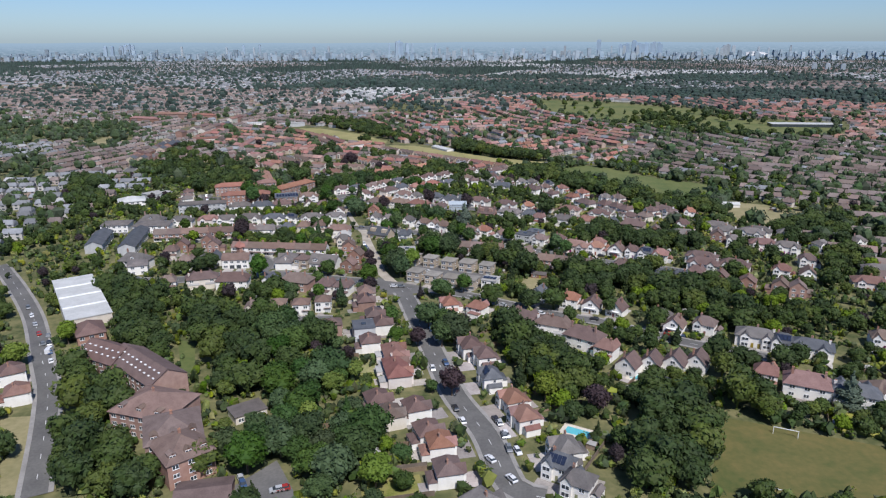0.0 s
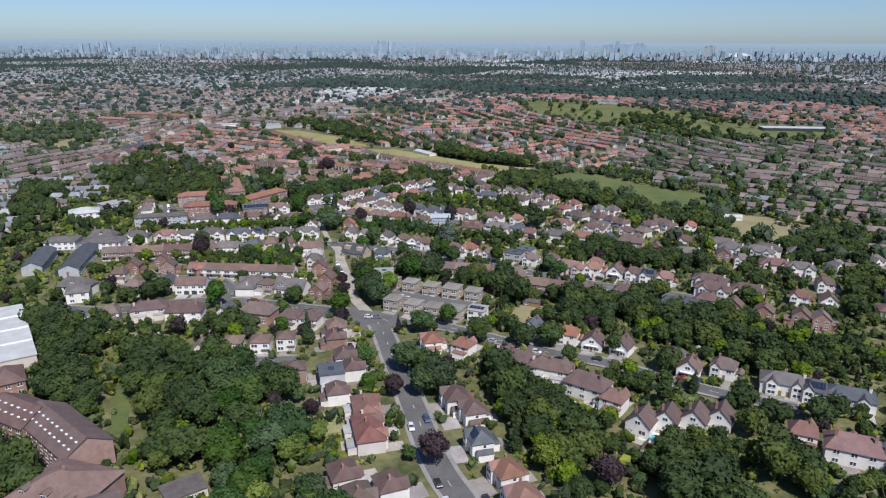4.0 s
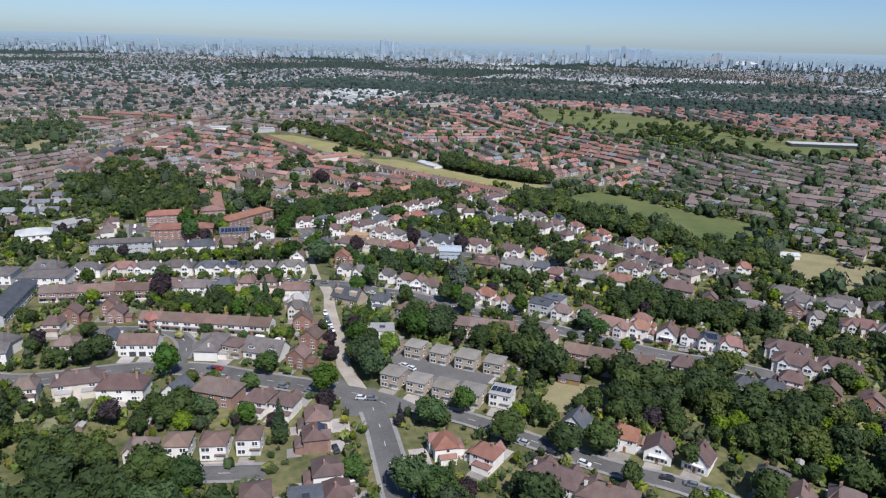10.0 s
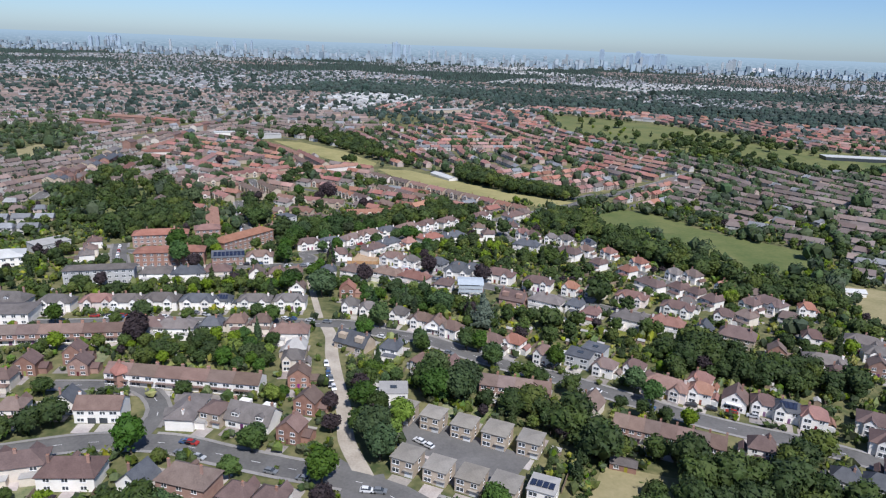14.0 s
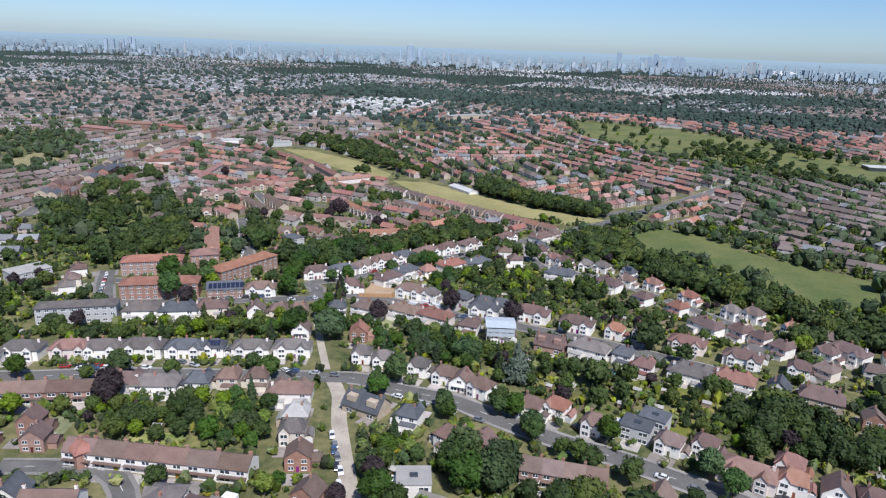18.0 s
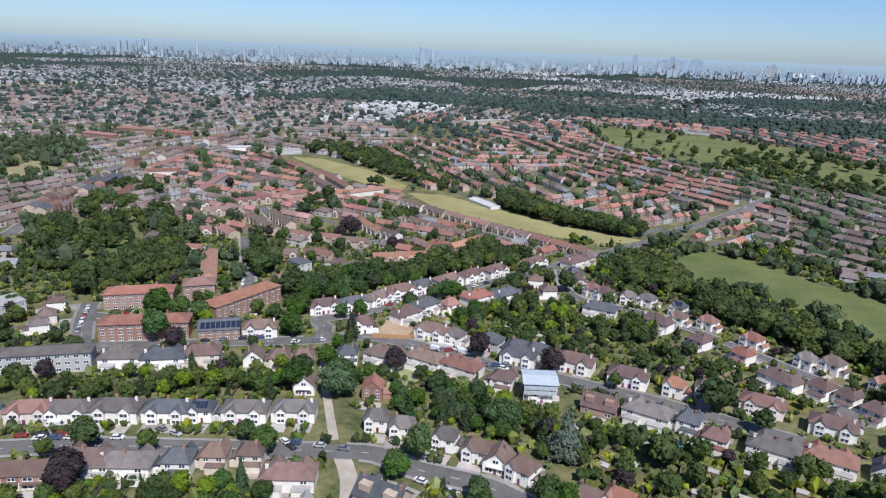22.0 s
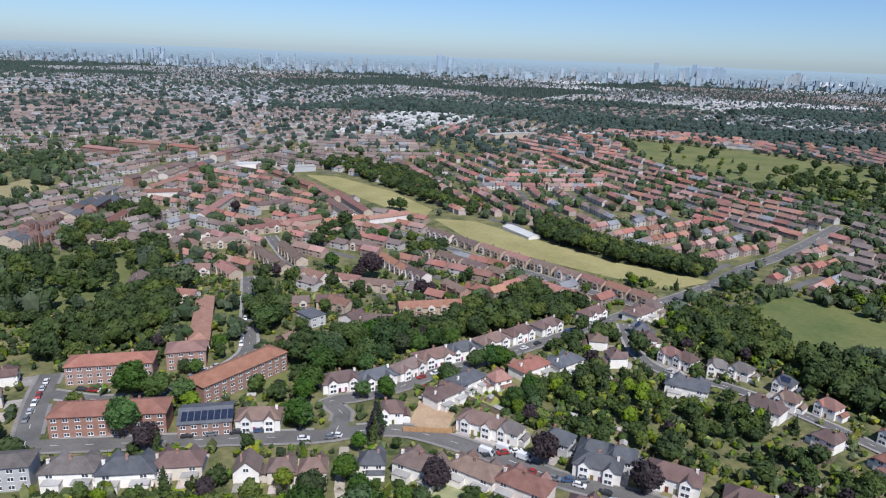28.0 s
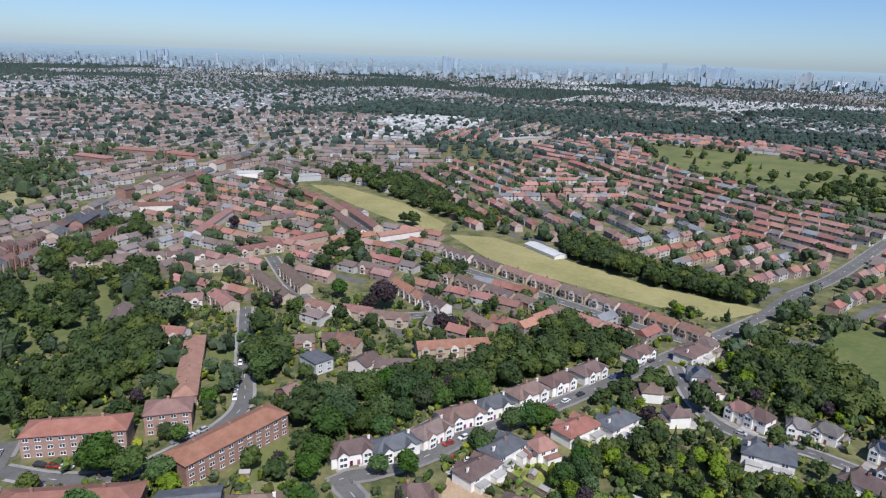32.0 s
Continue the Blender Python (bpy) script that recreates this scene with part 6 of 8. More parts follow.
wood("oak", 14, [(109.4, 638.3), (124.4, 644), (141, 634.4), (124.5, 604.7), (111.2, 607.7)])
wood("oak", 40, [(-238, 681), (-209, 700), (-193, 674), (-188, 630), (-191, 612), (-213, 590), (-232, 616), (-216, 640)])
wood("park", 34, [(-319.1, 719.2), (-248.6, 771.6), (-201.5, 677.7), (-244.2, 653.6), (-255.5, 629.2)])
wood("conifer", 14, [(-319.1, 719.2), (-253.4, 743.7), (-224.2, 692.8), (-244.2, 653.6), (-260.1, 635.7)])
wood("oak", 18, [(-266.2, 754.3), (-251.4, 785.7), (-230.4, 748), (-245.2, 721)])
wood("mix", 30, [(-24.7, 607.5), (21.4, 608.4), (46.5, 579.4), (31.6, 562.1), (4.7, 574.2), (-14.5, 589)])
wood("oak", 9, [(72.1, 679.2), (113.2, 685.6), (106, 641), (67.4, 629)])
wood("oak", 26, [(103, 615.5), (139.2, 620.4), (167.7, 562.1), (170.3, 537.4), (151.3, 539.3), (124, 585.3)])
wood("oak", 14, [(181.7, 638.6), (202.9, 595.2), (211, 586.1), (202.2, 600.4)])
wood("oak", 55, [(-228.3, 1127.8), (-169.1, 1128), (-89.8, 1031.5), (-63.5, 958.7), (-85.6, 978), (-169, 1089.4)])
wood("oak", 50, [(13.4, 899.8), (59.2, 846.7), (125.7, 787.5), (117, 762), (60.3, 809), (10.4, 862.3)])
wood("oak", 30, [(-368.1, 660.5), (-312.3, 636.7), (-262.2, 518.1), (-267, 488.2)])
wood("oak", 12, [(-319.4, 787.5), (-263.1, 741.8), (-254.9, 708.1), (-292.1, 736.4)])
wood("oak", 30, [(225.1, 530.2), (278.9, 531.5), (276.5, 499.7), (221.9, 506)])
wood("oak", 40, [(208.4, 434.8), (292.2, 472.1), (247.7, 404.9), (216.6, 414.1)])
wood("mix", 20, [(95.5, 322.1), (130.8, 314.6), (124.6, 296.2), (92.4, 299.1)])
wood("mix", 14, [(26.4, 324.9), (50.3, 321.1), (56.7, 305.6), (37.5, 305.3)])
wood("mix", 12, [(74.7, 289.1), (86.3, 280.6), (80.5, 258.2), (69.7, 265.2)])
wood("oak", 8, [(122.8, 284.6), (137.3, 284.6), (123, 258), (108.6, 251.4)])
wood("mix", 16, [(140.8, 307.9), (177.1, 298), (160.1, 272.4), (133.2, 284.6)])
wood("oak", 16, [(155.1, 533), (210.8, 526.6), (197.3, 494.1), (145.9, 499.6)])
wood("mix", 18, [(29.2, 412.6), (79.9, 392.9), (79.2, 382.6), (27.6, 398)])
wood("oak", 14, [(108.1, 427.3), (160.3, 417.8), (154.8, 402.7), (105, 411.3)])
wood("mix", 16, [(139.3, 315.3), (192, 289.1), (178.1, 267.9), (133, 284.5)])
wood("mix", 14, [(67.6, 227.7), (95.1, 230.8), (88.5, 201.9), (64.4, 199.6)])
wood("oak", 10, [(229.7, 390.5), (251.1, 379.8), (217.5, 328.2), (196.5, 328.6)])
wood("mix", 20, [(189.3, 1401.8), (251, 1380.6), (313.7, 1280.7), (464, 1233.1), (429, 1167.7), (270.4, 1197.1), (208.4, 1275.7)])
wood("mix", 22, [(203, 1254.2), (260.8, 1168.9), (369.7, 1049), (348.5, 1010.2), (249.5, 1135.8), (203, 1199.1)])
wood("mix", 10, [(306.4, 1240.4), (447.8, 1202.8), (364.7, 1048), (302.7, 1112.6)])
wood("oak", 8, [(108.4, 254.7), (123, 251.3), (108.7, 228.4), (98.7, 231.1)])
wood("oak", 6, [(133.9, 251.3), (144.1, 248), (132.7, 230.8), (124.8, 233.6)])
wood("mix", 16, [(33.2, 588.6), (67, 596.4), (91.4, 581.6), (83.8, 567.6), (26.7, 561.2)])
wood("mix", 10, [(70.6, 670.8), (87.1, 644), (79.1, 630.2), (61.7, 651.5)])
wood("mix", 10, [(153.4, 464.9), (201.7, 440.5), (185.6, 415.3), (142.8, 436.1)])
wood("mix", 8, [(99.4, 449.3), (128.8, 444.8), (115.2, 422), (90.6, 422.9)])
wood("park", 60, [(193, 1430), (270, 1480), (340, 1290), (560, 1180), (450, 1000), (330, 1030), (285, 1180)])
wood("park", 26, [(330, 1240), (420, 1230), (470, 1140), (400, 1100), (330, 1150)])
wood("oak", 30, [(330, 1010), (360, 1040), (470, 990), (560, 985), (540, 960), (400, 975)])
wood("oak", 8, [(-80.3, 783.9), (-57.9, 787.7), (-59.7, 842.1), (-84.9, 837.6)])
wood("oak", 9, [(-148.9, 799.6), (-124.1, 803.9), (-136.4, 873.7), (-164.9, 868.3)])
wood("oak", 10, [(-319.9, 838.8), (-284.3, 845.6), (-313.4, 905.5), (-353.1, 897.4)])
wood("oak", 26, [(-168.6, 1088.8), (-95.9, 998.5), (-72.9, 953.8), (-44.0, 926.4), (-25.2, 943.3), (-77.3, 1042.2), (-143.9, 1128.5)])
wood("oak", 7, [(-142.9, 649.0), (-131.1, 650.6), (-143.0, 691.2), (-156.3, 689.3)])
wood("oak", 10, [(-328.6, 782.9), (-292.1, 776.9), (-281.7, 797.9), (-302.7, 829.7), (-334.1, 809.0)])
wood("oak", 26, [(81.3, 692.2), (113.5, 725.3), (114.6, 696.9), (124.8, 662.7), (108.0, 631.8), (85.1, 647.4), (64.7, 660.2)])
wood("oak", 60, [(-383.4, 1374.2), (-98.1, 1332.9), (-92.0, 1232.5), (-348.1, 1267.0)])
wood("oak", 24, [(-234.5, 1145.3), (-205.8, 1135.1), (-134.5, 1088.8), (-87.5, 1030.2), (-90.3, 1069.8), (-141.0, 1139.7), (-216.1, 1184.6)])
wood("oak", 16, [(-160.7, 1027.7), (-121.4, 985.8), (-96.3, 945.2), (-104.8, 932.7), (-148.2, 987.3)])
wood("oak", 16, [(9.0, 906.0), (50.3, 878.5), (64.6, 841.6), (49.5, 824.4), (21.8, 856.7)])
wood("oak", 26, [(56.2, 818.7), (90.8, 805.0), (117.4, 785.2), (107.7, 766.8), (75.1, 772.3), (52.3, 798.3)])
wood("park", 14, [(173.2, 1139.3), (263.3, 1129.2), (317.3, 1062.8), (293.3, 1023.7), (226.7, 1045.0), (164.6, 1082.3)])
tree("bluecone", 139.5, 209.7, 1.0, True)
wood("oak", 22, [(133.3, 357.2), (164.8, 349.8), (131.6, 298.6), (102.9, 297.9), (107.7, 321.8)])
# trees that stand out
tree("oak", -1.1, 317.4, 1.0)
tree("round", 10.2, 325.7, 0.9)
tree("oak", 22.9, 308.0, 1.1)
tree("darkcone", -11.4, 317.1, 0.6)
tree("oak", 41.2, 303.1, 1.0)
tree("oak", 52.2, 302.2, 1.1)
tree("oak", -6.7, 280.4, 1.2)
tree("round", -0.7, 260.2, 1.1)
tree("copper", -10.7, 260.6, 0.8)
tree("round", -23.6, 286.8, 0.75)
tree("round", 56.5, 284.0, 0.8)
tree("round", 77.2, 294.7, 0.9)
tree("oak", 93.5, 278.1, 1.0)
tree("conifer", 97.6, 261.9, 0.7)
tree("lime", 6.7, 272.2, 0.7)
tree("round", -63.4, 353.6, 0.9)
tree("oak", -6.9, 402.9, 1.1)
tree("oak", 4.7, 396.6, 1.1)
tree("oak", 26.9, 380.7, 1.1)
tree("oak", 36.7, 369.0, 1.1)
tree("oak", 46.5, 358.8, 1.2)
tree("round", 73.2, 392.3, 0.8)
tree("round", 15.0, 422.1, 0.7)
tree("round", -66.1, 339.2, 0.8)
tree("round", -140.4, 456.5, 0.9)
tree("round", -118.5, 453.9, 0.75)
tree("round", -82.2, 458.7, 0.9)
tree("round", -38.7, 447.8, 0.9)
tree("round", -32.5, 457.1, 1.1)
tree("round", -13.6, 438.1, 0.7)
tree("round", 15.9, 421.4, 0.9)
tree("round", 6.2, 438.0, 0.9)
tree("round", 11.3, 434.3, 0.8)
tree("oak", 46.1, 460.4, 1.1)
tree("lime", -5.5, 482.2, 0.9)
tree("round", 88.3, 485.2, 0.95)
tree("oak", 77.9, 501.5, 1.1)
tree("lime", 146.4, 501.7, 1.0)
tree("oak", -65.2, 501.1, 1.2)
tree("round", -96.6, 554.5, 1.1)
tree("copper", 18.1, 527.5, 1.0)
tree("copper", -11.5, 539.7, 1.0)
tree("copper", -46.5, 523.1, 0.9)
tree("oak", 77.4, 499.6, 1.3)
tree("round", 42.5, 515.2, 0.7)
tree("oak", -82.1, 501.2, 1.1)
tree("round", -98.1, 497.7, 0.9)
tree("oak", -4.1, 477.6, 1.1)
tree("lime", -92.1, 516.4, 0.7)
tree("conifer", 68.8, 581.1, 0.7)
tree("round", -46.2, 596.1, 1.0)
tree("round", -35.0, 612.3, 0.95)
tree("oak", -27.6, 614.9, 1.0)
tree("round", 17.9, 662.0, 0.9)
tree("oak", 25.2, 652.2, 1.1)
tree("oak", 40.1, 636.2, 1.1)
tree("round", 58.3, 608.2, 0.9)
tree("conifer", 17.9, 593.2, 1.2)
tree("oak", -99.6, 581.8, 1.0)
tree("round", -100.0, 572.0, 0.9)
tree("lime", 66.1, 652.6, 0.7)
tree("lime", -157.9, 263.7, 1, True)
tree("lime", -166.4, 242.2, 1.1, True)
tree("lime", -39.4, 218.7, 0.9, True)
tree("lime", -17.6, 370.2, 1, True)
tree("lime", 35.7, 214.3, 1, True)
tree("lime", -19.2, 165.7, 1.1, True)
tree("copper", 3, 218.6, 1, True)
tree("copper", 51.8, 206.4, 1, True)
tree("round", -99.6, 350.5, 1.25, True)
tree("lime", -20.5, 361.8, 0.8, True)
tree("round", -62.9, 355.9, 0.9, True)
tree("round", -39.1, 338.1, 1.2, True)
tree("copper", -42.9, 380, 0.7, True)
tree("copper", -40.8, 366.2, 0.7, True)
tree("copper", -132.1, 432.9, 1.2, True)
tree("copper", -36.9, 324.5, 0.8, True)
tree("round", 16.4, 417.8, 0.9, True)
tree("round", 73.1, 391.7, 0.9, True)
tree("round", 69.1, 400.8, 1, True)
tree("round", -141.7, 459.2, 0.9, True)
tree("round", -175.2, 448.6, 0.9, True)
tree("round", -89.7, 464.1, 0.7, True)
tree("round", -81.7, 457.1, 0.8, True)
tree("round", -13.6, 435.7, 0.7, True)
tree("round", 6.6, 435.3, 0.9, True)
tree("round", 11.5, 433.7, 0.9, True)
tree("round", 16.2, 420.6, 0.9, True)
tree("round", 41.5, 419, 0.9, True)
tree("round", -74.9, 523.1, 0.8, True)
tree("conifer", -68.8, 553.2, 0.9, True)
tree("copper", -10.9, 542.6, 0.8, True)
tree("copper", 18.3, 529.7, 0.8, True)
tree("round", -38.1, 446.7, 0.9, True)
tree("lime", 147, 501.3, 1, True)
tree("copper", -131.8, 430, 1.2, True)
tree("darkcone", -69.3, 550.5, 1, True)
tree("copper", -11.6, 540.7, 1, True)
tree("copper", 18.9, 526.5, 1, True)
tree("copper", -45.9, 521.4, 0.9, True)
tree("round", -138.3, 452.9, 1, True)
tree("round", -89.9, 463.5, 0.8, True)
tree("round", -81.4, 455.6, 0.9, True)
tree("round", -153.9, 539.8, 1.3, True)
tree("copper", -142.5, 532.8, 1, True)
tree("round", -96.7, 553, 1.1, True)
tree("round", -74.7, 522.9, 1, True)
tree("oak", -65.6, 497.3, 1.3, True)
tree("bluecone", 14.9, 461.9, 1.2, True)
tree("round", 78.7, 501.1, 1.1, True)
tree("round", -164.9, 567.4, 1.5, True)
tree("oak", -154.8, 567, 1, True)
tree("round", -143.4, 563.7, 1, True)
tree("round", -149.7, 617.1, 0.8, True)
tree("round", -149.1, 589.9, 0.7, True)
tree("round", -78.7, 579, 0.8, True)
tree("round", -69.2, 578.4, 0.9, True)
tree("round", -46.1, 594.9, 0.9, True)
tree("round", -24.3, 615.2, 1, True)
tree("round", -34.1, 616.1, 0.8, True)
tree("copper", -99.8, 737.1, 1.6, True)
tree("copper", -106.6, 731.4, 1, True)
tree("oak", -136.4, 644.4, 1.4, True)
tree("round", -127.9, 752.1, 1.1, True)
tree("oak", -199.2, 691.6, 1.5, True)
tree("copper", -242, 899.9, 1, True)
tree("copper", -338, 871.3, 1, True)
tree("darkcone", -271.3, 733.4, 1.1, True)
tree("round", -105.2, 828, 1, True)
tree("copper", -66.9, 707.8, 1, True)
tree("copper", -61.2, 708.6, 0.8, True)
# parked cars
parked(2.9, 212.9, 7.3, 196.4, 2)
parked(18, 203.4, 20.6, 180.3, 3)
parked(11.3, 183.4, 22.2, 163.9, 2)
parked(-202.6, 310, -164.6, 257.9, 5)
parked(-173.2, 275.4, -153.2, 242.2, 4)
parked(-51.5, 421.1, -42.6, 384.7, 4)
parked(-88, 351.9, -75, 347.7, 2)
parked(-86.2, 357.1, -81.9, 356.3, 2)
parked(84.4, 392.6, 110.6, 383.4, 4)
parked(-13, 362.8, -7.2, 357.9, 2)
parked(-166.1, 458.6, -147.4, 461.4, 3)
parked(-166.9, 444.9, -153.2, 439.3, 2)
parked(-78.7, 465.1, -72.8, 459.1, 2)
parked(-49.6, 414.4, -43.4, 392.8, 3)
parked(31.2, 429.8, 42.5, 417.9, 3)
parked(-158.5, 457.5, -149.1, 459, 2)
parked(-123.2, 468.7, -111.1, 463.6, 2)
parked(-77.8, 463.9, -52.9, 460.5, 3)
parked(-11.2, 548.8, 18.6, 538.9, 4)
parked(-7.2, 530.8, 3, 532, 2)
parked(-136.4, 546.4, -105.9, 550.3, 4)
parked(-161.9, 692.8, -141.3, 620.5, 9)
parked(-137.1, 541.7, -106.2, 550.6, 4)
parked(-84.9, 549.6, -81, 549.3, 1)
parked(-32.2, 542.5, -17.5, 547.4, 3)
parked(-191.8, 543.8, -205.1, 579.3, 6)
parked(-59.3, 590.3, -45.9, 590.1, 2)
parked(-189.1, 571.7, -175.6, 571, 3)
parked(-152.1, 588.2, -143.4, 600.8, 3)
parked(-184.9, 815.4, -147, 756.5, 7)
parked(-33.6, 309.2, -21.3, 280.2, 2)
parked(65.8, 290.3, 83.9, 281.4, 3)
parked(97.4, 273.1, 107.2, 276, 2)
parked(86.7, 274.8, 107.6, 268.3, 3)
parked(-4.7, 241.7, -3.7, 236.1, 1)
parked(-27.4, 334.9, -20.2, 334.4, 2)
for ax, ay, bx, by, n in ((-2, 262, -9, 293, 3), (6, 226, -1, 250, 2), (24, 178, 16, 206, 3), (-150, 459, -128, 461, 3), (-36, 448, 4, 428, 4), (50, 403, 76, 386, 3), (-98, 545, -80, 549, 2), (-20, 536, 10, 524, 4), (24, 517, 60, 500, 4), (-60, 598, -44, 612, 3), (8, 661, 36, 688, 4), (24, 310, 50, 293, 3), (-60, 344, -40, 338, 2), (46, 624, 66, 610, 2)):
    parked(ax, ay, bx, by, n)
# small things
pool(126.6, 298.3, 8, 4, -30)
pool(54.8, 251.1, 6, 3.6, -30)
pool(74, 231.8, 7, 4, -30)
pool(90.6, 229.6, 7, 4, -30)
pool(43.3, 194.2, 8, 4, -30)
pool(58.9, 474.1, 6, 3.5, -20)
trampoline(-11.7, 167.1, 1.9, blue_mat, "blue covered")
trampoline(0.7, 470.6, 1.8, tyre_mat, "black netted")
trampoline(33.8, 402.7, 1.7, tyre_mat, "black")
goal(109.5, 192, -25)
goal(90.5, 162.1, 155)
hut(52, 350.7, -20, 8, 4.5, "small brick pavilion on parched grass", "grey")
hut(58, 178.7, 20, 4, 3, "small red-roofed garden summerhouse", "red")
hut(-2.1, 480.8, -10, 5, 3, "low garden room with red-brown roof", "brown")
hut(-79.9, 506.5, 0, 5, 4, "grey roofed garden outbuilding", "slate")
hoarding(-60.3, 556, -42.5, 556.5)
hoarding(-42.5, 556.5, -38.8, 569.4)
van(-24.4, 547.2, -25)
van(-17.9, 542.5, -25)
van(-155.4, 465.9, 5)
van(-161.2, 255.2, 100)
van(-30.4, 544.3, -28)
parked(-59, 169.9, -56.5, 165.1, 2)
parked(-47.7, 163.6, -44.7, 164.6, 2)
parked(-368.4, 928.2, -384.9, 1089.8, 8)
parked(-381.7, 1097.2, -356.5, 1249.8, 8)
parked(40.4, 686.5, 100.2, 743.6, 5)
parked(-29, 621.3, -1.7, 648.8, 4)



# ---- gardens close by: shrubs, hedges, lawns, fences ----
def views():
    """The piece of ground that the camera sees, as a wide fan ahead of its way."""
    return lambda x, y: (np.abs(np.asarray(x) + 0.06 * np.asarray(y)) < 0.70 * np.asarray(y) + 60)


def clumps(name, x, y, z, rx, rz, material, label, category, leaves=0, lobes=1, level=ICO1, squash=0.14):
    """Many leafy heaps in one mesh."""
    v0, f0 = level
    n, k = len(x), len(v0)
    vs, fs, base = [], [], 0
    for j in range(lobes):
        a = rng.uniform(0, 6.283, n)
        off = 0.45 * rx if lobes > 1 else 0 * rx
        c = np.stack([x + np.cos(a) * off, y + np.sin(a) * off, z + rz * (rng.uniform(0.75, 1.1, n) if lobes > 1 else 0.9)], -1)
        r = np.stack([rx, rx, rz], -1) * ((rng.uniform(0.55, 0.8, n) if lobes > 1 else np.ones(n))[:, None])
        q = v0[None] * rng.normal(1, squash, (n, k, 1)) * r[:, None] + c[:, None]
        vs.append(q.reshape(-1, 3))
        fs.append((f0[None] + np.arange(n)[:, None, None] * k).reshape(-1, 3) + base)
        base += n * k
    if leaves:
        m = n * leaves
        d = rng.normal(0, 1, (n, leaves, 3))
        d[..., 2] = np.abs(d[..., 2])
        d /= np.linalg.norm(d, axis=-1, keepdims=True)
        c = np.stack([x, y, z + rz * 0.9], -1)[:, None] + d * np.stack([rx, rx, rz], -1)[:, None] * rng.uniform(0.62, 1.0, (n, leaves, 1))
        u = rng.normal(0, 1, (n, leaves, 3))
        w = rng.normal(0, 1, (n, leaves, 3))
        s = (0.12 * rx[:, None, None] + 0.12) * rng.uniform(0.6, 1.3, (n, leaves, 1))
        vs.append(np.stack([c - u * s, c + u * s, c + w * s], 2).reshape(-1, 3))
        fs.append(np.arange(m * 3).reshape(-1, 3) + base)
    tagged(new(name, bulk(name, np.concatenate(vs), np.concatenate(fs), material)), label, category, kind="stuff")


drive_mat = mat("drive_paving", (0.26, 0.23, 0.21), (0.42, 0.38, 0.345), 5, 0.9, 0.01, 0.3, 0.02, by="island", space="World")
SHEDS = []


def shed(x, y, turn):
    m = pose(x, y, gz(x, y), 0, 0, turn)
    claim(x, y, 2)
    if not SHEDS:
        root = tagged(new("garden_shed"), "small timber garden shed with felt roof", "shed", "garden sheds")
        part("wall", Shape().prism(-1.5, 1.5, -1.1, 1.1, -0.5, 1.9, 0.6, "x"), root, wood_mat)
        part("roof", Shape().gable(-1.7, 1.7, -1.3, 1.3, 1.85, 0.7, "x", 0.08), root, roof_mats["felt"])
        part("door", Shape().box(-0.4, 0.4, -1.16, -1.1, 0, 1.8), root, wood_mat)
        SHEDS.append(root)
        root.matrix_basis = m
    else:
        copy_thing(SHEDS[0], m)


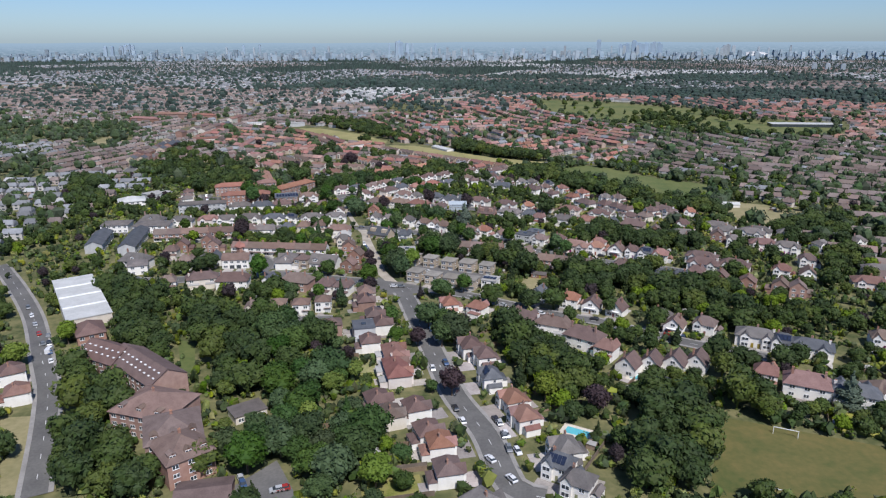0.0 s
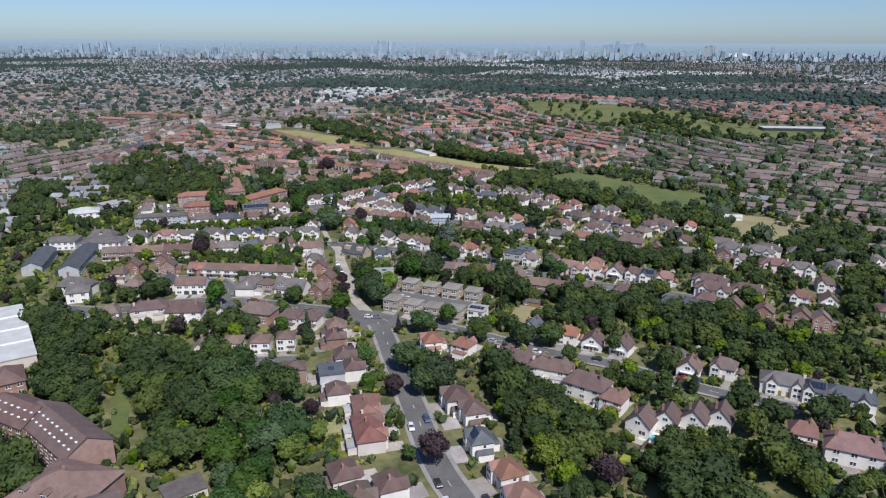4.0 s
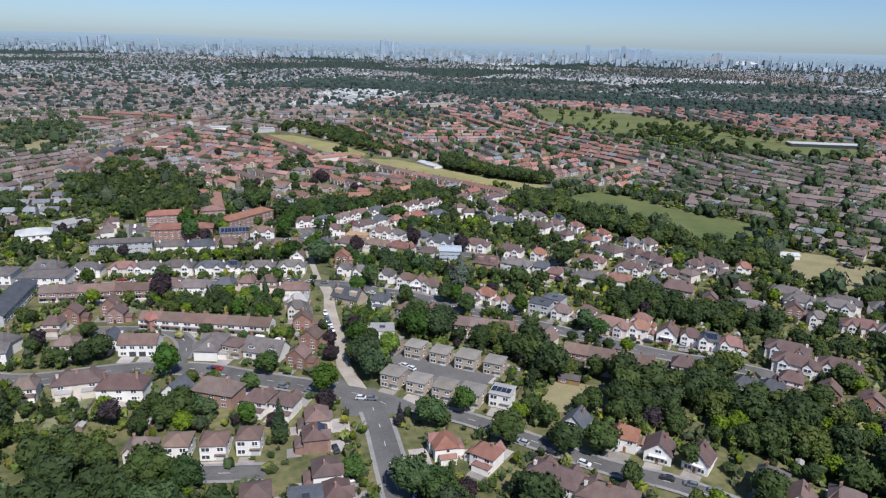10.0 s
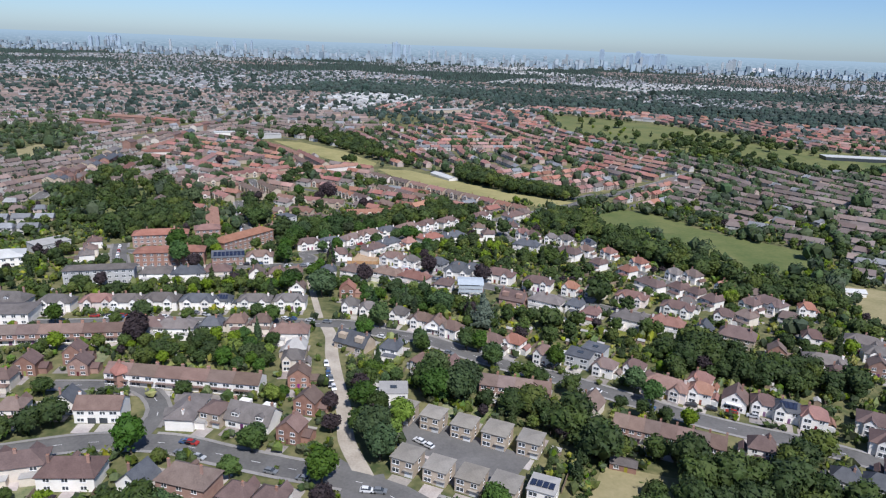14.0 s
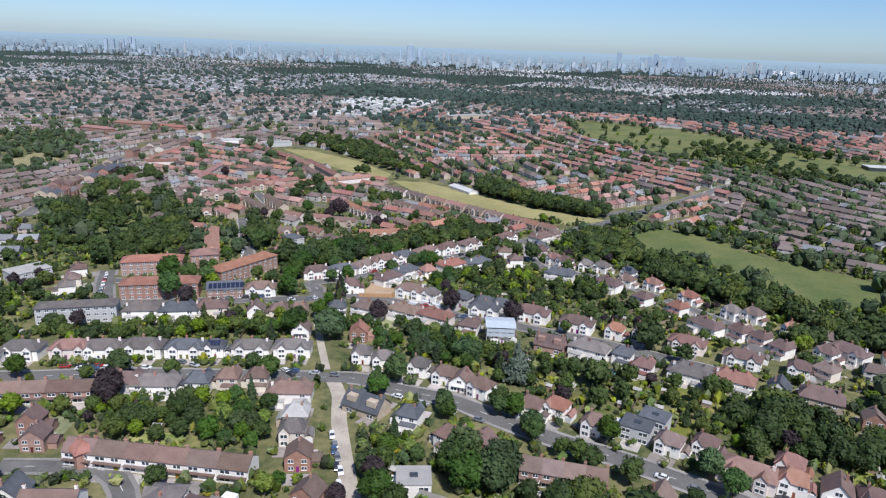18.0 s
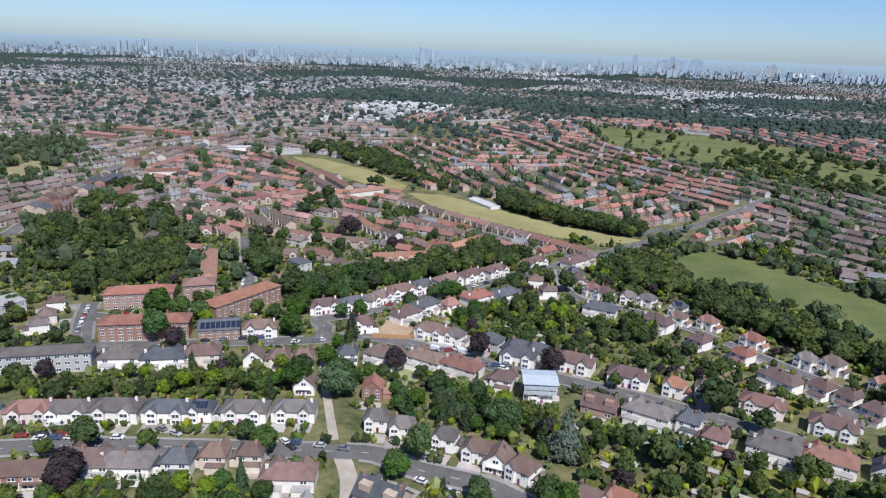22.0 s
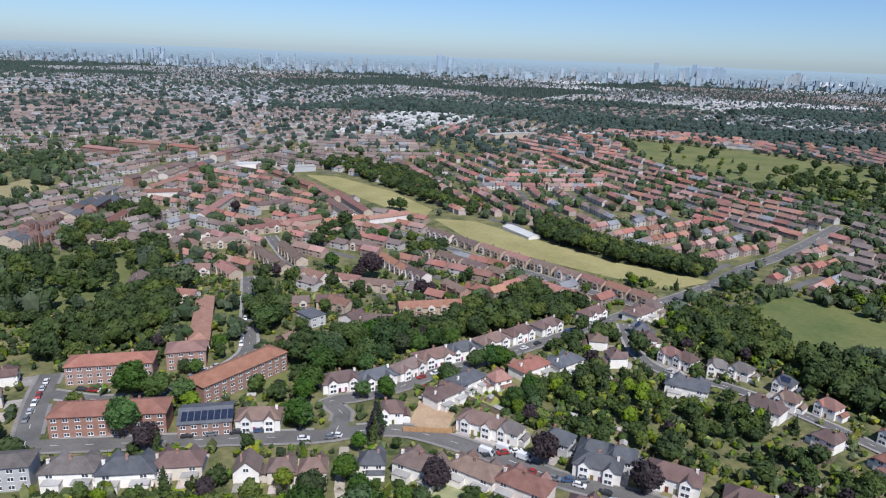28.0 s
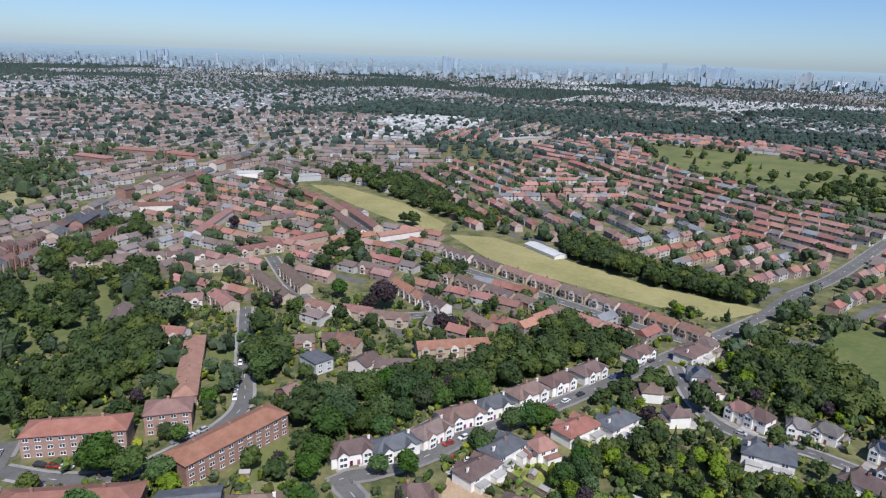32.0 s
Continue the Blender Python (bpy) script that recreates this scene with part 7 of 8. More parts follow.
def gardens():
    seen = views()
    sheds, plants = [], []
    lawns, fences, drives, beds = Shape(), Shape(), Shape(), []
    for x, y, turn, w in HOUSES:
        a = radians(turn)
        ca, sa = math.cos(a), math.sin(a)

        def at(u, v):
            return x + u * ca - v * sa, y + u * sa + v * ca

        for v0, v1 in ((7.5, rng.uniform(17, 27)),):
            q = [at(-w / 2 + 0.8, v0), at(w / 2 - 0.8, v0), at(w / 2 - 0.8, v1), at(-w / 2 + 0.8, v1)]
            if all(not used[cells(*p)] for p in q[2:]):
                lawns.add([(*p, gz(*p) + 0.05) for p in q], [(0, 1, 2, 3)])
        if w < 30 and rng.random() < 0.95:
            n = 2 if w > 14 else 1
            for k in range(n):
                u0 = -w / 2 + w * k / n + rng.uniform(0.3, 1.5)
                u1 = u0 + rng.uniform(0.55, 0.9) * w / n
                q = [at(u0, -4.6), at(u0, -10.5), at(u1, -10.5), at(u1, -4.6)]
                drives.add([(*p, gz(*p) + 0.06) for p in q], [(0, 1, 2, 3)])
        u0 = rng.uniform(-w / 2, 0)
        q = [at(u0, 4.4), at(u0 + 5, 4.4), at(u0 + 5, 8.8), at(u0, 8.8)]
        drives.add([(*p, gz(*p) + 0.08) for p in q], [(0, 1, 2, 3)])
        for k in range(3):
            p = at(rng.uniform(-w / 2, w / 2), rng.uniform(12, 25))
            if is_free(*p):
                plants.append((*p, rng.uniform(0.4, 0.85)))
        for k in (-1, 1):
            p = at(k * (w / 2 + 0.4), rng.uniform(-9.5, -7.5))
            if rng.random() < 0.45 and is_free(*p):
                plants.append((*p, rng.uniform(0.3, 0.5)))
        if rng.random() < 0.6:
            v0 = -10.3
            for u in np.arange(-w / 2, w / 2 * rng.uniform(-0.2, 1), 1.1):
                beds.append(at(u, v0))
        if rng.random() < 0.5 and is_free(*at(w / 2 - 2, 21)):
            sheds.append((*at(rng.choice((-1, 1)) * (w / 2 - 2.2), rng.uniform(18, 25)), a))
        for u in (-w / 2 - 0.6, w / 2 + 0.6):
            p, q = at(u, 5), at(u, 24)
            if is_free(*at(u, 15)) and is_free(*q):
                d = np.array([ca, sa]) * 0.05
                v = [(b[0] + s * d[0], b[1] + s * d[1], gz(*b) + zz) for zz in (-0.2, 1.7) for b in (p, q) for s in (-1, 1)]
                fences.add(v, [(0, 1, 5, 4), (2, 6, 7, 3), (0, 4, 6, 2), (1, 3, 7, 5), (4, 5, 7, 6)])
                for t in np.arange(7, 24, 2.6):
                    if rng.random() < 0.45:
                        beds.append(at(u + rng.normal(0, 0.4), t + rng.normal(0, 0.7)))
    tagged(new("garden_lawns", lawns.mesh("garden_lawns", lawn_mat)), "patchy green and dry back garden lawns", "lawn", kind="stuff")
    tagged(new("garden_drives", drives.mesh("garden_drives", drive_mat)), "paved drives and patios in grey, buff and pink", "paving", kind="stuff")
    for x, y, a in sheds[:120]:
        shed(x, y, math.degrees(a) + 90 * int(rng.integers(2)))
    tagged(new("garden_fences", fences.mesh("garden_fences", wood_mat)), "weathered timber fences between gardens", "fence", kind="stuff")
    for x, y, s in plants:
        if is_free(x, y):
            tree(("round", "oak", "round", "conifer", "oak", "round", "lime", "round", "oak", "copper", "oak", "round")[int(rng.integers(12))], x, y, s)
    px, py = rng.uniform(-330, 330, 34000), rng.uniform(120, 760, 34000)
    thick = 0.5 + 0.22 * np.sin(px * 0.21 + 1.3 * np.sin(py * 0.13)) + 0.22 * np.sin(py * 0.26 + 1.7 * np.sin(px * 0.11))
    ok = seen(px, py) & ~used[cells(px, py)] & ~open_ground[cells(px, py)] & (rng.random(len(px)) < thick * 1.25)
    px, py = px[ok], py[ok]
    big = rng.random(len(px)) < 0.15
    for x, y in zip(px[big], py[big]):
        if is_free(x, y):
            tree(("round", "oak", "oak", "conifer", "round", "round", "oak", "lime", "round", "copper", "oak", "round")[int(rng.integers(12))], x, y, rng.uniform(0.4, 0.85))
    b = np.array(beds)
    qx, qy = rng.uniform(-300, 300, 15000), rng.uniform(140, 720, 15000)
    ok = seen(qx, qy) & ~is_solid(qx, qy) & ~open_ground[cells(qx, qy)] & (np.sin(qx * 0.47 + 2.1 * np.sin(qy * 0.19)) + np.sin(qy * 0.41 + 1.3 * np.sin(qx * 0.23)) > -0.2)
    px, py = np.concatenate([px[~big], b[:, 0], qx[ok]]), np.concatenate([py[~big], b[:, 1], qy[ok]])
    free = ~is_solid(px, py)
    px, py = px[free], py[free]
    r = np.minimum(rng.gamma(3, 0.36, len(px)) + 0.5, 2.1)
    tall = r * rng.uniform(0.75, 1.4, len(px))
    kind = rng.choice(3, len(px), p=(0.5, 0.36, 0.14))
    for n, (material, word) in enumerate(((bush_mat, "mixed green garden shrubs and hedges"), (dark_bush, "dark evergreen garden shrubs and hedges"), (gold_bush, "golden yellow-green garden shrubs"))):
        for close, leaves in ((py < 440, 18), (py >= 440, 8)):
            k = close & (kind == n)
            clumps("garden_shrubs", px[k], py[k], ground_z(px[k], py[k]), r[k], tall[k], material, word, "shrub", leaves, 2, squash=0.36)


def along_roads(most):
    """More houses of the same kinds wherever a street still has a free plot."""
    kinds = ("semi_grey", "det_grey", "semi_brown", "det_pink", "det_white", "semi_cream", "det_brown", "det_dark")
    n = 0
    for line, width, name in list(ROADS):
        if name in ("road_high", "road_side", "road_path", "road_avenue", "road_court", "road_meadow", "road_estate", "road_left", "road_lane", "road_estate_bend"):
            continue
        p = np.array(line)
        run = np.concatenate([[0], np.cumsum(np.hypot(*np.diff(p, axis=0).T))])
        for side in (1, -1):
            for s in np.arange(8, run[-1] - 8, 4.0):
                x, y = np.interp(s, run, p[:, 0]), np.interp(s, run, p[:, 1])
                dx, dy = np.interp(s + 3, run, p[:, 0]) - x, np.interp(s + 3, run, p[:, 1]) - y
                q = math.hypot(dx, dy) or 1.0
                off = width / 2 + 11.5
                hx, hy = x - side * dy / q * off, y + side * dx / q * off
                turn = math.degrees(math.atan2(dy, dx)) + (0 if side > 0 else 180)
                a = radians(turn)
                spots = [(hx + u * math.cos(a) - v * math.sin(a), hy + u * math.sin(a) + v * math.cos(a)) for u in (-6.5, 0, 6.5) for v in (-4, 0, 4)]
                if n < most and 130 < hy < 700 and abs(hx) < 0.6 * hy + 40 and all(is_free(*b) and not open_ground[cells(*b)] for b in spots):
                    house(kinds[int(rng.integers(len(kinds)))], hx, hy, turn + rng.normal(0, 2))
                    n += 1


along_roads(26)
gardens()
plant_heaps()
pavements()


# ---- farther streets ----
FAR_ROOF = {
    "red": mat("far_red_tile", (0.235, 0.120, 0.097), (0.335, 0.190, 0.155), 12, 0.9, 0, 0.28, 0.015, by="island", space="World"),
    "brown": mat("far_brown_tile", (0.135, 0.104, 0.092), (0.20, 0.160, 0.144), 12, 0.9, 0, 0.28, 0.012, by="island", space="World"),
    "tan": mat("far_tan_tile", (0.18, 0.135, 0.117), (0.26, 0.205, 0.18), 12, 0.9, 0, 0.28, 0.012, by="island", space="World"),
    # grey tile with a bluish cast that stands in for distance haze
    "grey": mat("far_haze_grey_tile", (0.15, 0.155, 0.165), (0.25, 0.255, 0.265), 12, 0.9, 0, 0.3, 0.01, by="island", space="World"),
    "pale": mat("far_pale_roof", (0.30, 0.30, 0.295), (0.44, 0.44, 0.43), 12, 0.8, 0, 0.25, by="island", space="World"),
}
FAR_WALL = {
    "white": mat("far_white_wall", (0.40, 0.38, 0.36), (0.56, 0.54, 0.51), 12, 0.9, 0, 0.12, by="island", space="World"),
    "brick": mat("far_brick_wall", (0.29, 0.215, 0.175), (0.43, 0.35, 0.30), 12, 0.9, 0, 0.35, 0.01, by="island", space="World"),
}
far_glass = mat("far_window_glass", (0.05, 0.06, 0.07), (0.09, 0.10, 0.11), 5, 0.2, space="World")
# far greens left bluer than near leaves, in place of distance haze
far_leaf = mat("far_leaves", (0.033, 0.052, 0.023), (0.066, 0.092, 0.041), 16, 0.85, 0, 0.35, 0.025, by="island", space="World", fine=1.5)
# darker bluish green: haze over the farthest trees put into the colour
haze_leaf = mat("far_haze_leaves", (0.025, 0.041, 0.034), (0.047, 0.069, 0.056), 30, 0.9, 0, 0.35, 0.02, by="island", space="World", fine=3)
# neighbourhoods: centre, street angle, roof, wall, share of trees
AREAS = [
    (-150, 900, -28, "red", "brick", 0.5), (-250, 1000, -28, "red", "brick", 0.5), (-190, 1080, -30, "brown", "brick", 0.4), (-110, 960, -63, "red", "brick", 0.5),
    (-30, 1150, -64, "red", "brick", 0.3), (40, 1120, 13, "red", "brick", 0.3), (70, 1000, -70, "red", "brick", 0.35), (150, 1030, -60, "red", "brick", 0.25), (220, 960, -54, "red", "brick", 0.3), (140, 860, 45, "red", "brick", 0.4),
    (130, 1200, -60, "red", "brick", 0.3), (100, 1330, -45, "red", "brick", 0.3), (-60, 1450, 75, "red", "brick", 0.3), (40, 1600, 75, "brown", "brick", 0.35), (-150, 1300, 10, "brown", "brick", 0.45),
    (300, 800, -55, "brown", "brick", 0.95), (400, 700, -40, "brown", "brick", 0.95), (330, 620, -35, "brown", "brick", 1.1), (500, 850, -60, "brown", "brick", 0.95), (600, 1000, -50, "red", "brick", 0.4), (330, 950, -65, "brown", "brick", 0.95),
    (200, 560, -27, "brown", "white", 0.6), (260, 420, -24, "brown", "brick", 0.6), (330, 330, -24, "brown", "white", 0.7), (230, 250, -20, "brown", "white", 0.7),
    (-330, 560, 10, "grey", "white", 0.6), (-300, 420, 10, "grey", "white", 0.8), (-380, 800, 70, "brown", "brick", 0.5), (-430, 950, 65, "brown", "white", 0.6), (-550, 800, 60, "grey", "white", 0.7),
    (-420, 1150, 60, "brown", "brick", 0.5), (-380, 1350, 70, "brown", "white", 0.5), (-250, 1500, 20, "brown", "white", 0.4), (-160, 1620, -10, "pale", "white", 0.35), (-200, 1480, -10, "pale", "white", 0.35), (-330, 1700, 25, "brown", "white", 0.4),
    (-600, 1200, 50, "brown", "white", 0.8), (-700, 1600, 30, "brown", "brick", 0.6), (-500, 1900, 10, "grey", "white", 0.5),
    (500, 1400, -70, "red", "brick", 0.35), (700, 1330, -60, "red", "brick", 0.5), (330, 1500, -30, "red", "brick", 0.5), (-45, 2180, 20, "grey", "white", 1.0), (300, 1990, -30, "brown", "brick", 0.9), (600, 1840, -40, "grey", "white", 0.9), (900, 1800, -40, "brown", "brick", 0.5),
    (250, 2450, 70, "pale", "white", 0.6), (600, 2450, -53, "pale", "white", 0.6), (-150, 2500, 60, "grey", "white", 0.6),
    (-160, 1985, 0, "wood", "", 2.6), (-40, 1905, 0, "wood", "", 2.6), (90, 1800, 0, "wood", "", 2.6), (218, 1715, 0, "wood", "", 2.6), (330, 1650, 0, "wood", "", 2.6), (440, 1600, 0, "wood", "", 2.4), (560, 1560, 0, "wood", "", 2.4), (700, 1520, 0, "wood", "", 2.4), (850, 1480, 0, "wood", "", 2.4), (-330, 1790, 0, "wood", "", 2.4), (-80, 1330, 0, "wood", "", 1.2),
    (-500, 700, 0, "wood", "", 1.5), (-430, 400, 0, "wood", "", 1.5), (430, 480, 0, "wood", "", 1.5), (-560, 1050, 0, "wood", "", 1.5),
]
PLANNED = [(-270, 60), (170, 60), (215, 330), (150, 480), (150, 590), (60, 650), (70, 700), (-40, 700), (-110, 700), (-200, 730), (-270, 720), (-270, 500)]


OCTA = (np.array([(1, 0, -0.6), (-1, 0, -0.6), (0, 1, -0.6), (0, -1, -0.6), (0, 0, 1)], float) * 1.15, np.array([(0, 2, 4), (2, 1, 4), (1, 3, 4), (3, 0, 4)]))
DOME = (ICO1[0], ICO1[1][ICO1[0][ICO1[1]].mean(1)[:, 2] > -0.3])


def far_streets():
    areas = list(AREAS)
    for yy in np.arange(2250, 4900, 330):
        for xx in np.arange(-0.75 * yy - 100, 0.75 * yy + 100, 420):
            wild = rng.random()
            # mostly blue-grey roofs this far out, as hazed suburbs would look
            kind = "wood" if wild < 0.3 else ("grey", "grey", "pale", "grey", "brown", "grey")[int(rng.integers(6))]
            areas.append((xx + rng.uniform(-150, 150), yy + rng.uniform(-110, 110), rng.uniform(0, 180), kind, ("white", "brick", "white")[int(rng.integers(3))], 2.8 if kind == "wood" else rng.uniform(1.2, 2.2)))
    centres = np.array([a[:2] for a in areas])
    seen = views()
    road_pts = np.concatenate([line[::2] for line, width, name in ROADS])
    heaps = collections_of(("roof", "wall"))
    tree_x, tree_y, streets = [], [], []
    for n, (cx, cy, angle, roof, wall, share) in enumerate(areas):
        reach = 330
        a = radians(angle)
        du, dv = (14.0, 13.0) if cy < 2200 and wall == "brick" else (14.0, 14.5) if cy < 2200 else (17.0, 17.5)
        u, v = np.meshgrid(np.arange(-reach, reach, du), np.arange(-reach, reach, dv))
        u, v = u.ravel() + rng.normal(0, 1.0, u.size), v.ravel()
        rowk = np.round(v / dv).astype(int)
        v = v + 7 * np.sin(u / 55 + n * 1.7) + 3 * np.sin(u / 23 + n)
        x, y = cx + u * math.cos(a) - v * math.sin(a), cy + u * math.sin(a) + v * math.cos(a)
        mine = ((x[:, None] - centres[:, 0]) ** 2 + (y[:, None] - centres[:, 1]) ** 2).argmin(1) == n
        mine &= seen(x, y) & ~inside(x, y, PLANNED) & (y > 120) & (y < 4880)
        near = (x > X0) & (x < X0 + 838) & (y < Y0 + 1118)
        taken = np.zeros(len(x), bool)
        taken[near] = used[cells(x[near], y[near])]
        for c in FIELDS:
            taken |= inside(x, y, c)
            for (xa, ya), (xb, yb) in zip(c, c[1:] + c[:1]):
                dx, dy = xb - xa, yb - ya
                k = np.clip(((x - xa) * dx + (y - ya) * dy) / (dx * dx + dy * dy + 1e-6), 0, 1)
                taken |= (x - xa - k * dx) ** 2 + (y - ya - k * dy) ** 2 < 15**2
        taken |= (((x[:, None] - road_pts[None, :, 0]) ** 2 + (y[:, None] - road_pts[None, :, 1]) ** 2).min(1) < 11**2) if cy < 1800 else False
        mine &= ~taken
        built = mine & (rowk % 2 == 0) & (rng.random(len(x)) < 0.93) if roof != "wood" else np.zeros(len(x), bool)
        ln = np.where(rng.random(len(x)) < 0.72, du + 0.1, rng.uniform(8, du - 2, len(x))) if wall == "brick" else rng.uniform(8, du - 1.5, len(x))
        if built.any():
            lot = rng.random(len(x))
            for key, share_of in ((roof, built & (lot < 0.74)), ({"red": "brown", "brown": "tan", "grey": "brown", "pale": "grey"}[roof], built & (lot >= 0.74) & (lot < 0.93)), ("grey" if roof != "grey" else "pale", built & (lot >= 0.92))):
                heaps["roof"].setdefault(key, []).append((x[share_of], y[share_of], ln[share_of], np.full(share_of.sum(), a)))
            for key, share_of in ((wall, built & (lot < 0.7)), ({"white": "brick", "brick": "white"}[wall], built & (lot >= 0.7))):
                heaps["wall"].setdefault(key, []).append((x[share_of], y[share_of], ln[share_of], np.full(share_of.sum(), a)))
        m = int(mine.sum() * (share if roof == "wood" else max(share, 0.45) * (2.0 if cy < 1300 else 2.3 if cy < 2200 else 1.0)))
        k = rng.choice(np.flatnonzero(mine), m) if mine.any() else []
        tx, ty = x[k] + rng.uniform(-9, 9, m), y[k] + dv * rng.uniform(-0.4, 0.4, m)
        if roof != "wood":
            keep = (rowk[k] % 2 != 0) & ((rowk[k] % 4 != 1) | (rng.random(m) < 0.35)) | (rng.random(m) < 0.32)
            tx, ty = tx[keep], ty[keep]
            way = mine & (rowk % 4 == 1)
            streets.append((x[way], y[way], np.full(way.sum(), du / 2 + 0.6), np.full(way.sum(), a)))
        tree_x.append(tx)
        tree_y.append(ty)
    panes = []
    for (group, table) in heaps.items():
        for key, rows in table.items():
            x, y, ln, a = (np.concatenate([r[k] for r in rows]) for k in range(4))
            g = np.random.default_rng(int(len(x)))
            e, h, d = np.full(len(x), 4.7), np.full(len(x), 2.3), np.full(len(x), 3.7)
            z = ground_z(x, y)
            ca, sa = np.cos(a), np.sin(a)

            def corner(uu, vv, zz):
                return np.stack([x + uu * ca - vv * sa, y + uu * sa + vv * ca, z + zz], -1)

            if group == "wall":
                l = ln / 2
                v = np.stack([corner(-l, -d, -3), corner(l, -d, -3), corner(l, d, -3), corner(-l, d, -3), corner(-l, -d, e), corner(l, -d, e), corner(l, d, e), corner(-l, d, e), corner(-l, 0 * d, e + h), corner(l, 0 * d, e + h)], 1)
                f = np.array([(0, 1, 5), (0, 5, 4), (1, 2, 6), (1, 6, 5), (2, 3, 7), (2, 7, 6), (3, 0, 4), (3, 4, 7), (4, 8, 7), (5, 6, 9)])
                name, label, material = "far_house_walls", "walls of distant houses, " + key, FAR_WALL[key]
            else:
                l = ln / 2 + 0.15
                inset = np.where(ln < 11, 1.6, 0.0)
                v = np.stack([corner(-l, -d - 0.4, e - 0.2), corner(l, -d - 0.4, e - 0.2), corner(l, d + 0.4, e - 0.2), corner(-l, d + 0.4, e - 0.2), corner(-l + inset, 0 * d, e + h + 0.25), corner(l - inset, 0 * d, e + h + 0.25)], 1)
                f = np.array([(0, 1, 5), (0, 5, 4), (2, 3, 4), (2, 4, 5), (1, 2, 5), (3, 0, 4)])
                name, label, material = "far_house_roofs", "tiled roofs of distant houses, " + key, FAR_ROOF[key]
            if group == "wall":
                near = y < 1250
                for face in (-1, 1):
                    for col in (-0.28, 0.28):
                        for row_z in (0.9, 3.2):
                            wx, wd = col * ln, face * (d + 0.04)
                            panes.append(np.stack([corner(wx + du, wd, row_z + dz)[near] for du, dz in ((-0.9, 0), (0.9, 0), (0.9, 1.2), (-0.9, 1.2))], 1))
            k = v.shape[1]
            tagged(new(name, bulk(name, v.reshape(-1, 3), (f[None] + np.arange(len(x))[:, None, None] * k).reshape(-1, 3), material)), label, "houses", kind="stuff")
    p = np.concatenate(panes)
    tagged(new("far_windows", bulk("far_windows", p.reshape(-1, 3), np.arange(len(p) * 4).reshape(-1, 4), far_glass)), "dark windows of distant houses", "windows", kind="stuff")
    x, y, l, a = (np.concatenate([r[k] for r in streets]) for k in range(4))
    ca, sa = np.cos(a), np.sin(a)
    v = np.stack([np.stack([x + su * l * ca - sv * 3 * sa, y + su * l * sa + sv * 3 * ca, ground_z(x, y) + 0.2], -1) for su, sv in ((-1, -1), (1, -1), (1, 1), (-1, 1))], 1)
    tagged(new("far_streets", bulk("far_streets", v.reshape(-1, 3), np.arange(len(x) * 4).reshape(-1, 4), asphalt)), "grey asphalt side streets between distant houses", "street", kind="stuff")
    tx, ty = np.concatenate(tree_x), np.concatenate(tree_y)
    near = ty < 1250
    mid = ~near & (ty < 2400)
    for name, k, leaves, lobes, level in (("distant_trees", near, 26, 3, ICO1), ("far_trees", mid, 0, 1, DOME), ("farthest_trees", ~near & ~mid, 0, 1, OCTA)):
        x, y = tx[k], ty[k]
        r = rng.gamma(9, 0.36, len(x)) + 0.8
        clumps(name, x, y, ground_z(x, y) + 0.5, r, r * rng.uniform(0.8, 1.25, len(x)), (far_leaf if name == "distant_trees" else haze_leaf), "dark green trees among distant houses", "trees", leaves, lobes, level)


def collections_of(names):
    return {n: {} for n in names}


far_streets()

# ---- trees along the park and the fields ----
def edge_trees():
    xs, ys = [], []
    for c, kind in zip(FIELDS, FIELD_KIND):
        p = np.array(c + c[:1])
        if kind == "meadow" or p[:, 1].mean() < 480 or -120 < p[:, 0].mean() < 40:
            continue
        for a, b in zip(p, p[1:]):
            n = int(np.hypot(*(b - a)) / 9)
            t = rng.random(n)[:, None]
            q = a + (b - a) * t + rng.normal(0, 3.0, (n, 2))
            xs.append(q[:, 0])
            ys.append(q[:, 1])
    x, y = np.concatenate(xs), np.concatenate(ys)
    deep = np.zeros(len(x), bool)
    for dx, dy in ((7, 0), (-7, 0), (0, 7), (0, -7)):
        hit = np.zeros(len(x), bool)
        for c in FIELDS:
            hit |= inside(x + dx, y + dy, c)
        deep = hit if (dx, dy) == (7, 0) else deep & hit
    x, y = x[~deep], y[~deep]
    r = rng.gamma(9, 0.33, len(x)) + 0.7
    clumps("field_edge_trees", x, y, ground_z(x, y) + 0.4, r, r * rng.uniform(0.9, 1.3, len(x)), far_leaf, "dark green trees along the edges of fields", "trees", 70, 4, squash=0.24)


edge_trees()


